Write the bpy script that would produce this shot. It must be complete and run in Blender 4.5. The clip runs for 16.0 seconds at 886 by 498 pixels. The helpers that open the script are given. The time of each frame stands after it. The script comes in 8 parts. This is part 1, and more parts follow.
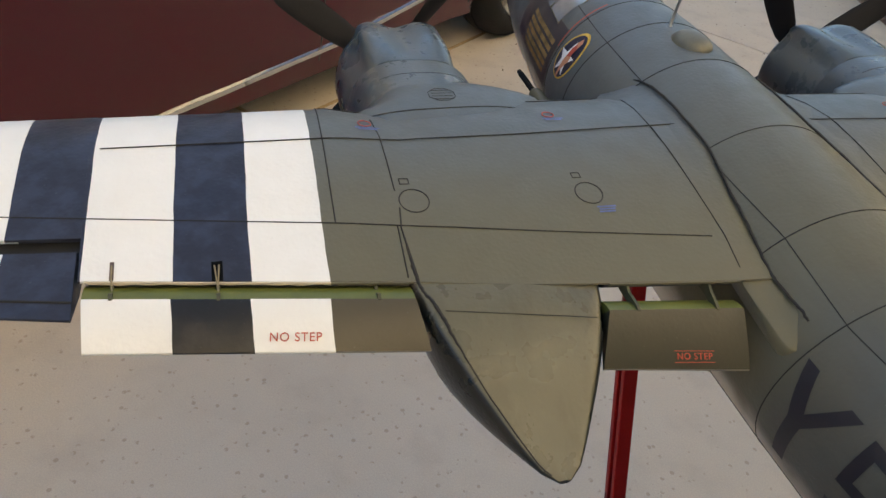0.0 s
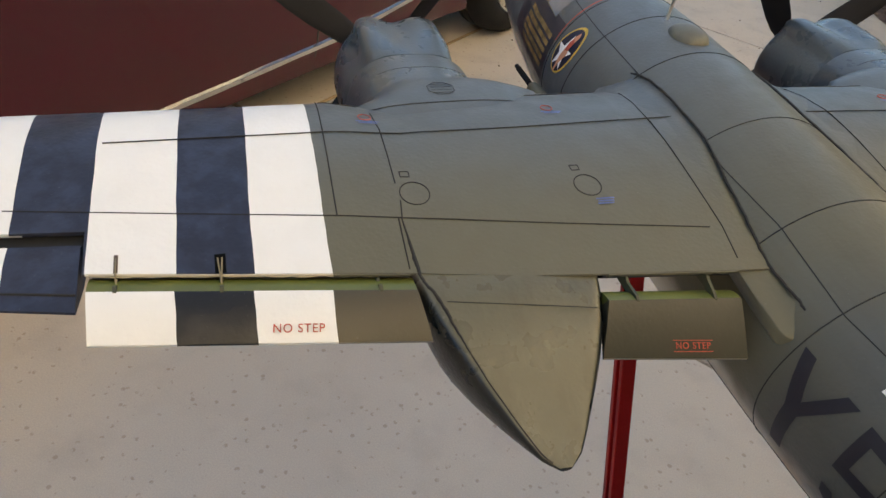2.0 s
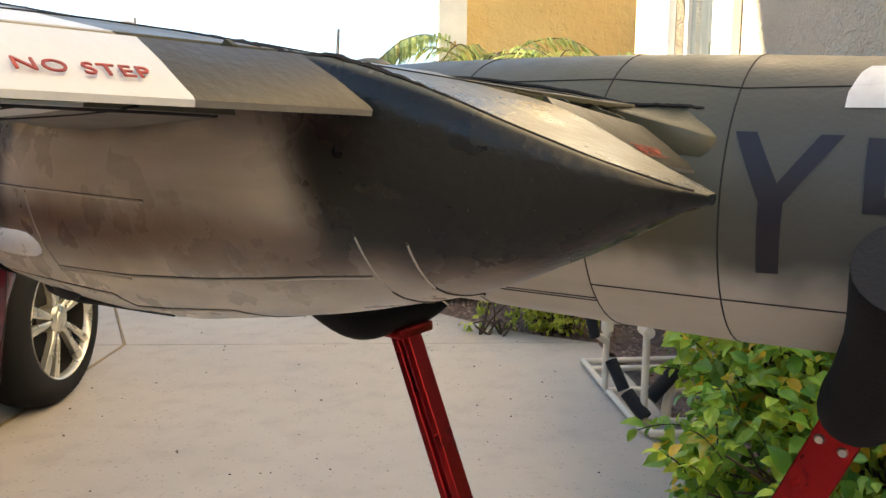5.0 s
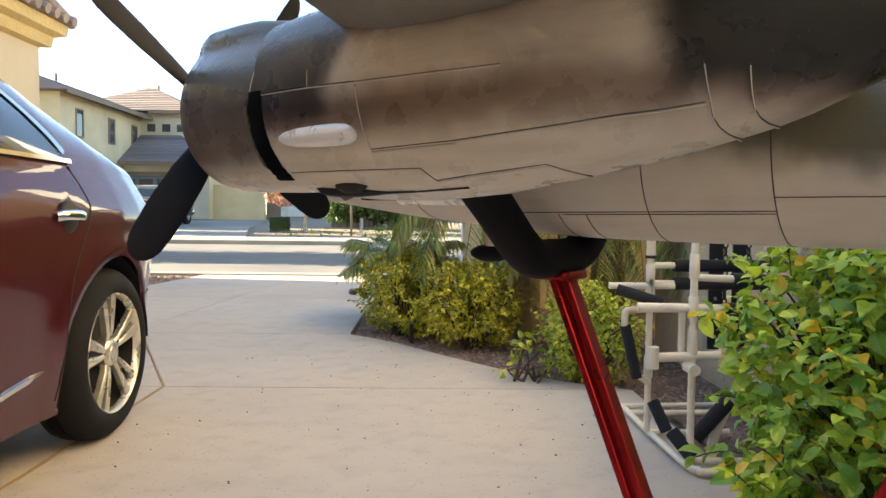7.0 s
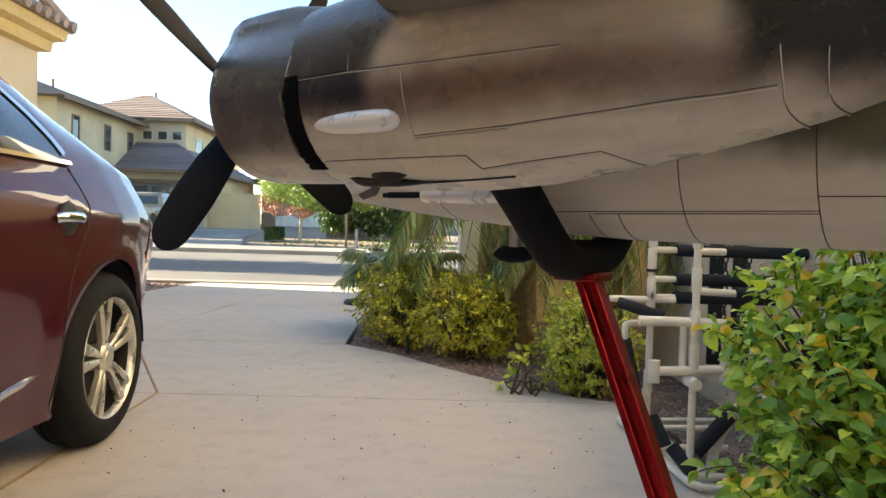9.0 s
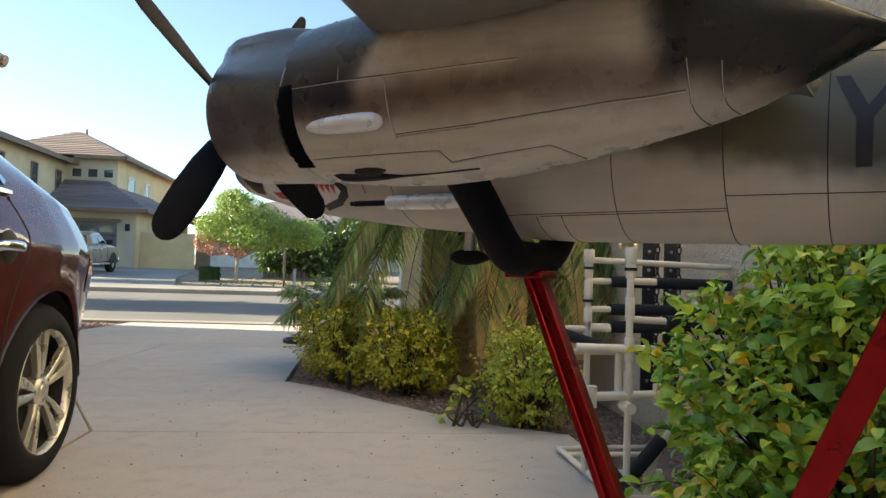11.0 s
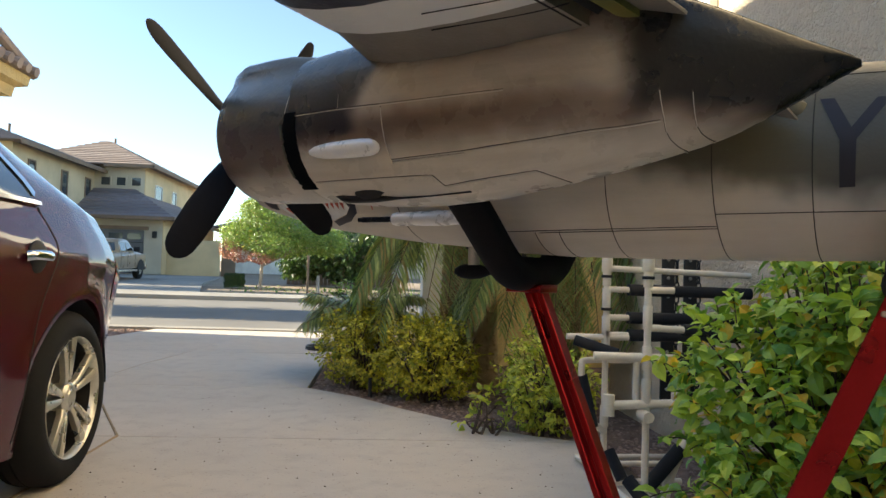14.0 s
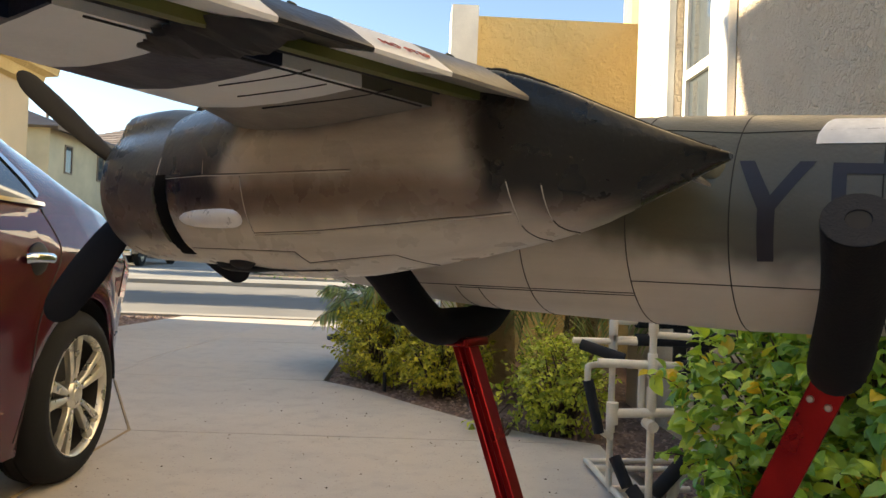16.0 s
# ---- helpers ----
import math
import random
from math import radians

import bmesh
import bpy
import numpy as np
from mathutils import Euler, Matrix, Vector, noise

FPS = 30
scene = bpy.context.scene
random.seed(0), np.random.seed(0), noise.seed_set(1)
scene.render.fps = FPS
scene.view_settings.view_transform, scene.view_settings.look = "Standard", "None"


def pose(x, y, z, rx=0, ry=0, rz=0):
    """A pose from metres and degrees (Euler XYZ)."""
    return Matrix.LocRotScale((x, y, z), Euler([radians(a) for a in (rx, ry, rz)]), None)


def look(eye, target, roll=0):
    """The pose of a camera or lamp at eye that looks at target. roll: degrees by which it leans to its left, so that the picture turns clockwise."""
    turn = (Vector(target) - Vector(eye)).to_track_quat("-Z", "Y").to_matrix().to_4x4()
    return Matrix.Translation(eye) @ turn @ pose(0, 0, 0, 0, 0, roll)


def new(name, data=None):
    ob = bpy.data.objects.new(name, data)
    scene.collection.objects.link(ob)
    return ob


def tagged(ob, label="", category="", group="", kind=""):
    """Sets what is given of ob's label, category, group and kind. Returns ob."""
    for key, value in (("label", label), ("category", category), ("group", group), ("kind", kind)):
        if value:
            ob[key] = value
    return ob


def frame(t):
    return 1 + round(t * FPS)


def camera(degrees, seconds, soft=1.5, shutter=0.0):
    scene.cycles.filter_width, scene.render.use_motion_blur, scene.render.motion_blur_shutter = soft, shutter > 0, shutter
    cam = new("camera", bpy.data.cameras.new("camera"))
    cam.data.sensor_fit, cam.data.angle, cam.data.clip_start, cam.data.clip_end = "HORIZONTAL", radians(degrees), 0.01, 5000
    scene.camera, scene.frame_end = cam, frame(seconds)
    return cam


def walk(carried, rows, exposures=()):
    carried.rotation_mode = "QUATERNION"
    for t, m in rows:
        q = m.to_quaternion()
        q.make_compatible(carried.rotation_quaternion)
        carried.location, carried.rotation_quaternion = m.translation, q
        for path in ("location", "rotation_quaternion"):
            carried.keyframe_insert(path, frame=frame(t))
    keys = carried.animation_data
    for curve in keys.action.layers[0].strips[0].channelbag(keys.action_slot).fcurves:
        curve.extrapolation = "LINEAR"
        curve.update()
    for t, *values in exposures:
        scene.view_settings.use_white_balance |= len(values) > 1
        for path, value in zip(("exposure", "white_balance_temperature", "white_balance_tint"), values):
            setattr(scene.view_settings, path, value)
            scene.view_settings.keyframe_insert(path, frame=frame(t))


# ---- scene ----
cam = camera(63.18, 16.0)
PATH = [
    (0, (0.3965, 0.1696, 1.3355), (-0.4249, 1.4798, 0.0672), 8.25),
    (0.5, (0.3968, 0.1718, 1.3353), (-0.4173, 1.4798, 0.0600), 8.18),
    (1, (0.3961, 0.1712, 1.3353), (-0.4155, 1.4803, 0.0595), 8.29),
    (1.5, (0.3967, 0.1671, 1.3352), (-0.4169, 1.4767, 0.0612), 8.26),
    (2, (0.3975, 0.1637, 1.3354), (-0.4122, 1.4757, 0.0614), 8.20),
    (2.5, (0.3745, 0.1660, 1.3425), (-0.3663, 1.5576, 0.1118), 5.80),
    (3, (0.2839, 0.1760, 1.3160), (-0.0194, 1.7614, 0.1352), 4.13),
    (3.3, (0.2498, 0.1894, 1.2427), (0.1121, 1.8237, 0.0982), 4.43),
    (3.5, (0.2553, 0.1807, 1.1937), (0.1444, 1.9253, 0.2222), 3.70),
    (4, (0.2653, 0.2092, 1.1059), (0.3259, 2.0973, 0.4492), 1.22),
    (4.2, (0.2829, 0.2064, 1.0857), (0.3296, 2.1316, 0.5458), -0.09),
    (6.3, (0.1456, 0.1776, 0.9110), (0.2319, 2.1684, 0.7396), 0.84),
    (6.5, (0.1269, 0.1638, 0.9049), (0.2087, 2.1561, 0.7497), 0.64),
    (7, (0.1170, 0.1153, 0.9123), (0.1491, 2.1130, 0.8213), 0.65),
    (7.5, (0.1135, 0.1159, 0.9034), (0.1285, 2.1147, 0.8357), 0.86),
    (8, (0.1065, 0.1331, 0.9005), (0.1272, 2.1321, 0.8406), 1.40),
    (10.3, (0.0604, 0.0941, 0.8673), (0.1964, 2.0890, 0.8234), 3.42),
    (10.5, (0.0575, 0.0833, 0.8575), (0.2097, 2.0775, 0.8641), 3.77),
    (11, (0.0613, 0.0515, 0.8564), (0.2764, 2.0388, 0.9216), 1.77),
    (11.5, (0.0722, 0.0436, 0.8562), (0.2931, 2.0299, 0.9323), 1.05),
    (12, (0.0695, 0.0433, 0.8536), (0.2809, 2.0300, 0.9448), 1.42),
    (12.5, (0.0684, 0.0447, 0.8507), (0.2607, 2.0336, 0.9358), 1.74),
    (13, (0.0701, 0.0394, 0.8575), (0.2443, 2.0302, 0.9362), 1.27),
    (13.3, (0.0722, 0.0357, 0.8596), (0.2395, 2.0274, 0.9307), 1.38),
    (13.5, (0.0731, 0.0331, 0.8609), (0.2319, 2.0254, 0.9339), 1.58),
    (14, (0.0800, 0.0233, 0.8656), (0.2304, 2.0160, 0.9467), 1.76),
    (14.5, (0.0789, 0.0194, 0.8679), (0.2168, 2.0126, 0.9572), 1.75),
    (15, (0.0850, 0.0150, 0.8727), (0.2186, 2.0083, 0.9676), 1.71),
    (15.5, (0.1266, 0.0219, 0.8904), (0.2417, 2.0170, 0.9699), 1.28),
    (16, (0.1932, 0.0599, 0.9372), (0.2586, 2.0585, 0.9753), 2.22),
]
LIGHT = [(0, 2.05, 7250, 4.5), (2.0, 2.07, 7300, 5.5), (4.2, 2.17, 7500, 6), (6.3, 2.62, 8000, 7), (8.2, 2.28, 7750, 6), (10.3, 2.26, 7750, 7), (11.0, 1.85, 7500, 5), (14.5, 1.88, 7400, 5), (15.5, 1.86, 7500, 6.5), (16, 1.86, 8100, 7)]
walk(cam, [(t, look(eye, target, roll)) for t, eye, target, roll in PATH], LIGHT)

# ---- light ----
world = bpy.data.worlds.new("sky")
world.use_nodes = True
scene.world = world
wt = world.node_tree
sky = wt.nodes.new("ShaderNodeTexSky")
sky.sky_type, sky.sun_disc = "NISHITA", False
SUN_EL, SUN_AZ = radians(20.5), radians(172)  # height; angle from +x towards +y
sky.sun_elevation, sky.sun_rotation = SUN_EL, radians(90) - SUN_AZ
sky.air_density, sky.dust_density, sky.ozone_density = 0.9, 0.5, 2.4
sky.altitude = 900.0
wt.links.new(sky.outputs[0], wt.nodes["Background"].inputs[0])
wt.nodes["Background"].inputs[1].default_value = 0.11
sun_data = bpy.data.lights.new("sun", "SUN")
sun_data.energy, sun_data.angle, sun_data.color = 5.0, radians(0.53), (1.0, 0.92, 0.80)
sun = new("sun", sun_data)
sun.matrix_world = look((0, 0, 30), (-math.cos(SUN_AZ) * math.cos(SUN_EL), -math.sin(SUN_AZ) * math.cos(SUN_EL), 30 - math.sin(SUN_EL)))


# ---- node helpers ----
class Nodes:
    """Short hand for one material's node tree."""

    def __init__(self, name):
        self.m = bpy.data.materials.new(name)
        self.m.use_nodes = True
        self.t = self.m.node_tree
        self.b = self.t.nodes["Principled BSDF"]
        self.tc = self.t.nodes.new("ShaderNodeTexCoord")

    def put(self, socket, v):
        if hasattr(v, "links"):
            self.t.links.new(v, socket)
        elif isinstance(v, tuple) and len(v) == 3 and socket.type == "RGBA":
            socket.default_value = (*v, 1)
        else:
            socket.default_value = v

    def node(self, kind, **ins):
        n = self.t.nodes.new(kind)
        for k, v in ins.items():
            self.put(n.inputs[k.replace("_", " ")], v)
        return n

    def math(self, op, a, b=0.0):
        n = self.t.nodes.new("ShaderNodeMath")
        n.operation = op
        self.put(n.inputs[0], a), self.put(n.inputs[1], b)
        return n.outputs[0]

    def ramp(self, v, a, b, lo=0.0, hi=1.0):
        n = self.t.nodes.new("ShaderNodeMapRange")
        n.interpolation_type = "SMOOTHSTEP"
        for i, w in enumerate((v, a, b, lo, hi)):
            self.put(n.inputs[i], w)
        return n.outputs[0]

    def mix(self, f, a, b, how="MIX"):
        n = self.t.nodes.new("ShaderNodeMix")
        n.data_type, n.blend_type = "RGBA", how
        self.put(n.inputs[0], f), self.put(n.inputs[6], a), self.put(n.inputs[7], b)
        return n.outputs[2]

    def noise(self, scale, detail=3.0, rough=0.55, vec=None):
        n = self.node("ShaderNodeTexNoise", Scale=scale, Detail=detail, Roughness=rough)
        self.t.links.new(vec or self.tc.outputs["Object"], n.inputs["Vector"])
        return n.outputs[0]

    def voronoi(self, scale, feature="F1", out="Distance", vec=None):
        n = self.node("ShaderNodeTexVoronoi", Scale=scale)
        n.feature = feature
        self.t.links.new(vec or self.tc.outputs["Object"], n.inputs["Vector"])
        return n.outputs[out]

    def wave(self, scale, distortion=0.0, axis="X", detail=2.0):
        n = self.node("ShaderNodeTexWave", Scale=scale, Distortion=distortion, Detail=detail)
        n.bands_direction = axis
        self.t.links.new(self.tc.outputs["Object"], n.inputs["Vector"])
        return n.outputs[1]

    def xyz(self):
        n = self.t.nodes.new("ShaderNodeSeparateXYZ")
        self.t.links.new(self.tc.outputs["Object"], n.inputs[0])
        return n.outputs

    def random(self):
        return self.t.nodes.new("ShaderNodeObjectInfo").outputs["Random"]

    def island(self):
        return self.t.nodes.new("ShaderNodeNewGeometry").outputs["Random Per Island"]

    def bump(self, height, strength=0.3, distance=0.002):
        n = self.node("ShaderNodeBump", Strength=strength, Distance=distance, Height=height)
        self.put(self.b.inputs["Normal"], n.outputs[0])

    def done(self, color, rough=0.6, metal=0.0, coat=0.0, spec=0.5):
        self.put(self.b.inputs["Base Color"], color)
        self.put(self.b.inputs["Roughness"], rough)
        self.put(self.b.inputs["Metallic"], metal)
        self.put(self.b.inputs["Coat Weight"], coat)
        self.put(self.b.inputs["Specular IOR Level"], spec)
        return self.m


def shade(c, f):
    return tuple(min(1.0, v * f) for v in c)


def plain(name, c, rough=0.6, metal=0.0, coat=0.0, var=0.18, fine=180.0, broad=9.0, bump=0.15, dist=0.001, spec=0.5):
    """A surface of one colour with stains at a broad scale and grain at a fine one."""
    n = Nodes(name)
    a, b = n.noise(broad, 4), n.noise(fine, 2)
    col = n.mix(n.ramp(a, 0.3, 0.7), shade(c, 1 - var), shade(c, 1 + var * 0.8))
    col = n.mix(n.ramp(b, 0.25, 0.75, 0.0, 0.5), col, shade(c, 1 - var * 0.7))
    if bump:
        n.bump(b, bump, dist)
    return n.done(col, n.ramp(a, 0.2, 0.8, max(0.02, rough - 0.07), min(1, rough + 0.08)), metal, coat, spec)


def paint(name, scheme, rough=0.44, bump=0.30, streak=0.0):
    """Airbrushed model paint: scheme(n, x, |y|, z, normal z, soft noise) gives the colour."""
    n = Nodes(name)
    x, y, z = n.xyz()
    y = n.math("ABSOLUTE", y)
    geo = n.t.nodes.new("ShaderNodeNewGeometry")
    sep = n.t.nodes.new("ShaderNodeSeparateXYZ")
    n.t.links.new(geo.outputs["Normal"], sep.inputs[0])
    blot = n.noise(38, 4)
    grain = n.noise(420, 2)
    col = scheme(n, x, y, z, sep.outputs[2], n.math("SUBTRACT", n.noise(26, 2), 0.5))
    col = n.mix(n.ramp(blot, 0.2, 0.85, 0.0, 0.16), col, n.mix(1.0, col, (0.72, 0.70, 0.66), "MULTIPLY"))
    if streak:
        # oily streaks drawn back along the body
        run = n.t.nodes.new("ShaderNodeCombineXYZ")
        n.put(run.inputs[0], n.math("MULTIPLY", x, 7.0)), n.put(run.inputs[1], n.math("MULTIPLY", y, 55.0)), n.put(run.inputs[2], n.math("MULTIPLY", z, 70.0))
        col = n.mix(n.ramp(n.noise(1.0, 4, 0.6, run.outputs[0]), 0.42, 0.72, 0.0, streak), col, n.mix(1.0, col, (0.42, 0.35, 0.28), "MULTIPLY"))
        col = n.mix(n.ramp(n.noise(2.3, 3, 0.6, run.outputs[0]), 0.52, 0.78, 0.0, streak * 0.8), col, n.mix(1.0, col, (1.5, 1.46, 1.42), "MULTIPLY"))
    speck = n.ramp(n.noise(900, 1), 0.76, 0.80)
    col = n.mix(n.math("MULTIPLY", speck, 0.25), col, (0.32, 0.31, 0.28))
    n.bump(n.math("ADD", grain, n.math("MULTIPLY", n.voronoi(260), 0.7)), bump, 0.0006)
    return n.done(col, n.ramp(blot, 0.2, 0.8, rough - 0.08, rough + 0.1), 0.0, 0.0, 0.42)


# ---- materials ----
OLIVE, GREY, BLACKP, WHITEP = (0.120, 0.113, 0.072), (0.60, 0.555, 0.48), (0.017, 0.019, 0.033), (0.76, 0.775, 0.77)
BLUEGREY = (0.096, 0.110, 0.112)


def wing_scheme(n, x, y, z, nz, soft, lowered=0.0):
    yy = n.math("ADD", y, n.math("MULTIPLY", soft, 0.0025))
    yy = n.math("ADD", yy, n.ramp(x, 0.10, -0.05, 0.0, -0.0022))
    yy = n.math("ADD", yy, -0.0015 * lowered)
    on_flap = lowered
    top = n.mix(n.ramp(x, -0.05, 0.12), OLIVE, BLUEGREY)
    # lowered flaps: the shade of their tilt is put into a darker olive
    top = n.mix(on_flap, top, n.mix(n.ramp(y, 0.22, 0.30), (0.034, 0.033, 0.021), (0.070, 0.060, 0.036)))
    base = n.mix(n.ramp(nz, -0.25, 0.15), (0.21, 0.197, 0.175), top)

    def band(a, b):
        return n.math("MULTIPLY", n.math("GREATER_THAN", yy, a), n.math("LESS_THAN", yy, b))

    white = n.math("ADD", n.math("ADD", band(0.366, 0.411), band(0.455, 0.505)), band(0.548, 0.598))
    black = n.math("ADD", band(0.411, 0.455), band(0.505, 0.548))
    base = n.mix(white, base, WHITEP)
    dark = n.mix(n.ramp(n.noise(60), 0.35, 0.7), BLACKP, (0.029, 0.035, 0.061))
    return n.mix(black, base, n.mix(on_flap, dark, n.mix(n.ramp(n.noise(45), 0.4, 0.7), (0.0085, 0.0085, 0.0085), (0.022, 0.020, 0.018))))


def fuselage_scheme(n, x, y, z, nz, soft):
    edge = n.math("ADD", z, n.math("MULTIPLY", soft, 0.03))
    edge = n.math("ADD", edge, n.math("MULTIPLY", n.ramp(x, -0.12, 0.05), -0.018))
    # darker top towards the tail: shade on the aft body put into the colour
    edge = n.math("ADD", edge, n.math("MULTIPLY", n.ramp(x, -0.09, -0.15), 0.011))
    top = n.mix(n.ramp(x, -0.1, 0.25), n.mix(n.ramp(x, -0.20, -0.08), (0.082, 0.085, 0.074), OLIVE), BLUEGREY)
    return n.mix(n.ramp(edge, -0.062, -0.032), GREY, top)


def nacelle_scheme(n, x, y, z, nz, soft):
    zs = n.math("ADD", z, n.math("MULTIPLY", soft, 0.018))
    xs = n.math("ADD", x, n.math("MULTIPLY", soft, 0.02))
    col = n.mix(n.ramp(zs, -0.050, -0.026), GREY, (0.20, 0.148, 0.115))
    col = n.mix(n.ramp(zs, -0.022, -0.004), col, (0.52, 0.465, 0.39))
    col = n.mix(n.ramp(zs, 0.010, 0.026), col, (0.225, 0.180, 0.145))
    col = n.mix(n.ramp(zs, 0.036, 0.052), col, OLIVE)
    # near-black aft flank, fading out forwards and towards the bottom
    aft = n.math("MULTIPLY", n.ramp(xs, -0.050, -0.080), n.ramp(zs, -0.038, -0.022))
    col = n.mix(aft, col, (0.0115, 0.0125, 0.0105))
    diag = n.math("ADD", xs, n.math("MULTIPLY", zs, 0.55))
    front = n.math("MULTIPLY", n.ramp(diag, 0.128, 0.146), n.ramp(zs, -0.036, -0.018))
    # front patch: its unlit lower flank and sky-lit upper part are coloured in
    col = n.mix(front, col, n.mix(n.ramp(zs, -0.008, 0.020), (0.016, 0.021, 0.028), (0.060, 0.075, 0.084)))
    return n.mix(n.math("MULTIPLY", n.ramp(nz, 0.55, 0.85), n.ramp(z, -0.01, 0.0)), col, n.mix(n.ramp(x, -0.05, 0.12), OLIVE, BLUEGREY))


def cowl_scheme(n, x, y, z, nz, soft):
    zs = n.math("ADD", z, n.math("MULTIPLY", soft, 0.02))
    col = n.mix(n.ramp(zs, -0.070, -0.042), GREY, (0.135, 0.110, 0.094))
    # dark flank and bluer top: shade and sky sheen put into the colour
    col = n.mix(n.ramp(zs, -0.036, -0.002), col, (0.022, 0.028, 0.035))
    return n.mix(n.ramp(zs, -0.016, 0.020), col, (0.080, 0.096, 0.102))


M_WING = paint("wing paint", wing_scheme)
# darker copy of the wing paint, carrying the shade of the lowered flaps
M_FLAP = paint("flap paint with shade", lambda *a: wing_scheme(*a, lowered=1.0))
M_FUS = paint("fuselage paint with aft shade", fuselage_scheme, streak=0.12)
M_NAC = paint("nacelle paint with shade", nacelle_scheme, 0.29, streak=0.24)
M_COWL = paint("cowling paint with shade", cowl_scheme, 0.29, streak=0.22)
M_FAIR = paint("upper paint", lambda n, x, y, z, nz, soft: n.mix(n.ramp(x, -0.05, 0.12), OLIVE, BLUEGREY))
M_OLIVE = plain("olive paint", OLIVE, 0.55, fine=400, broad=40)
M_GROOVE = plain("dark panel line", (0.020, 0.018, 0.015), 0.8, bump=0)
M_HINGE = plain("olive hinge", (0.055, 0.058, 0.030), 0.6, fine=300, broad=40)
# near-black that stands in for the shade inside open slots
M_BLACKHOLE = plain("unlit recess black", (0.004, 0.004, 0.004), 0.9, bump=0, spec=0.1)
M_DULLTAN = plain("worn tan metal", (0.22, 0.19, 0.12), 0.6, fine=300, broad=60)
M_SEAM = plain("soft brown seam", (0.060, 0.050, 0.040), 0.7, bump=0)
M_EDGE_LIGHT = plain("pale highlight line", (0.62, 0.58, 0.51), 0.4, bump=0)
M_GREEN = plain("interior green", (0.115, 0.130, 0.026), 0.5, fine=300, broad=30)
M_FOAM = plain("black foam rubber", (0.006, 0.006, 0.007), 0.85, fine=500, bump=0.5, spec=0.25)
M_FOAMEND = plain("cut foam end", (0.020, 0.021, 0.024), 0.9, fine=600, bump=0.6)
M_RED = plain("red anodised aluminium", (0.34, 0.012, 0.016), 0.30, metal=0.75, fine=300, broad=14, bump=0.05)
M_REDPRINT = plain("pale print", (0.62, 0.42, 0.40), 0.6, bump=0)
M_STEEL = plain("steel", (0.55, 0.55, 0.55), 0.3, metal=1.0, bump=0.05)
M_SILVER = plain("silver paint", (0.88, 0.88, 0.87), 0.30, metal=0.25, fine=500, broad=80, bump=0.1, var=0.05)
M_PROP = plain("matt black propeller", (0.012, 0.012, 0.014), 0.65, fine=300, broad=30, spec=0.15)
M_DECALRED = plain("red decal", (0.48, 0.075, 0.045), 0.55, bump=0, var=0.3, broad=120)
M_DECALBLUE = plain("blue decal", (0.10, 0.14, 0.32), 0.55, bump=0, var=0.3, broad=120)
M_DECALYEL = plain("yellow decal", (0.62, 0.42, 0.07), 0.55, bump=0, var=0.3, broad=120)
M_TALLY = plain("faded ochre decal", (0.25, 0.165, 0.06), 0.6, bump=0, var=0.5, broad=90)
M_NAVY = plain("navy decal", (0.012, 0.014, 0.04), 0.5, bump=0)
M_WHITE = plain("white paint", WHITEP, 0.5, fine=300, broad=40, bump=0.1)
M_CODE = plain("black code paint", (0.012, 0.012, 0.02), 0.45, bump=0)
M_SKINTONE = plain("peach decal", (0.62, 0.28, 0.16), 0.55, bump=0)
M_GLASSDARK = plain("canopy glazing", (0.20, 0.22, 0.24), 0.12, coat=0.5, bump=0)
M_GLARE = plain("blue black glare paint", (0.034, 0.033, 0.042), 0.42, fine=300, broad=60, bump=0.05)
M_DULLBROWN = plain("dull brown paint", (0.09, 0.06, 0.045), 0.55, fine=300, broad=60)

# concrete
n = Nodes("concrete")
spk = n.voronoi(40, vec=None)
pits = n.math("MULTIPLY", n.ramp(spk, 0.15, 0.26, 1.0, 0.0), n.ramp(n.noise(60, 2), 0.46, 0.58))
col = n.mix(n.ramp(n.noise(0.9, 5), 0.3, 0.7), (0.50, 0.445, 0.38), (0.585, 0.525, 0.455))
col = n.mix(n.ramp(n.noise(0.45, 3), 0.42, 0.66, 0.0, 0.55), col, (0.545, 0.440, 0.325))
col = n.mix(n.ramp(n.noise(7, 4), 0.45, 0.75, 0.0, 0.4), col, (0.37, 0.325, 0.28))
col = n.mix(n.ramp(n.noise(300, 2), 0.3, 0.7, 0.0, 0.22), col, (0.30, 0.27, 0.24))
col = n.mix(n.math("MULTIPLY", pits, 0.42), col, (0.22, 0.14, 0.095))
n.bump(n.math("SUBTRACT", n.noise(160, 3), n.math("MULTIPLY", pits, 1.5)), 0.35, 0.0015)
M_CONC = n.done(col, 0.85)

M_JOINT = plain("sandy joint filler", (0.36, 0.26, 0.15), 0.95, fine=120, bump=0.8, dist=0.004)
M_ASPHALT = plain("worn asphalt", (0.165, 0.155, 0.14), 0.9, fine=40, broad=0.6, bump=0.4)
M_EARTH = plain("sandy earth", (0.30, 0.23, 0.165), 0.95, fine=30, broad=1.0, bump=0.6, dist=0.01)

n = Nodes("gravel")
isl = n.island()
col = n.mix(n.ramp(isl, 0.0, 1.0), (0.16, 0.095, 0.075), (0.40, 0.28, 0.22))
col = n.mix(n.ramp(n.noise(90, 2), 0.3, 0.7, 0, 0.5), col, (0.22, 0.16, 0.13))
M_GRAVEL = n.done(col, 0.9)
M_BED = plain("gravel bed", (0.21, 0.135, 0.105), 0.95, fine=45, broad=3, bump=1.0, dist=0.012, var=0.45)

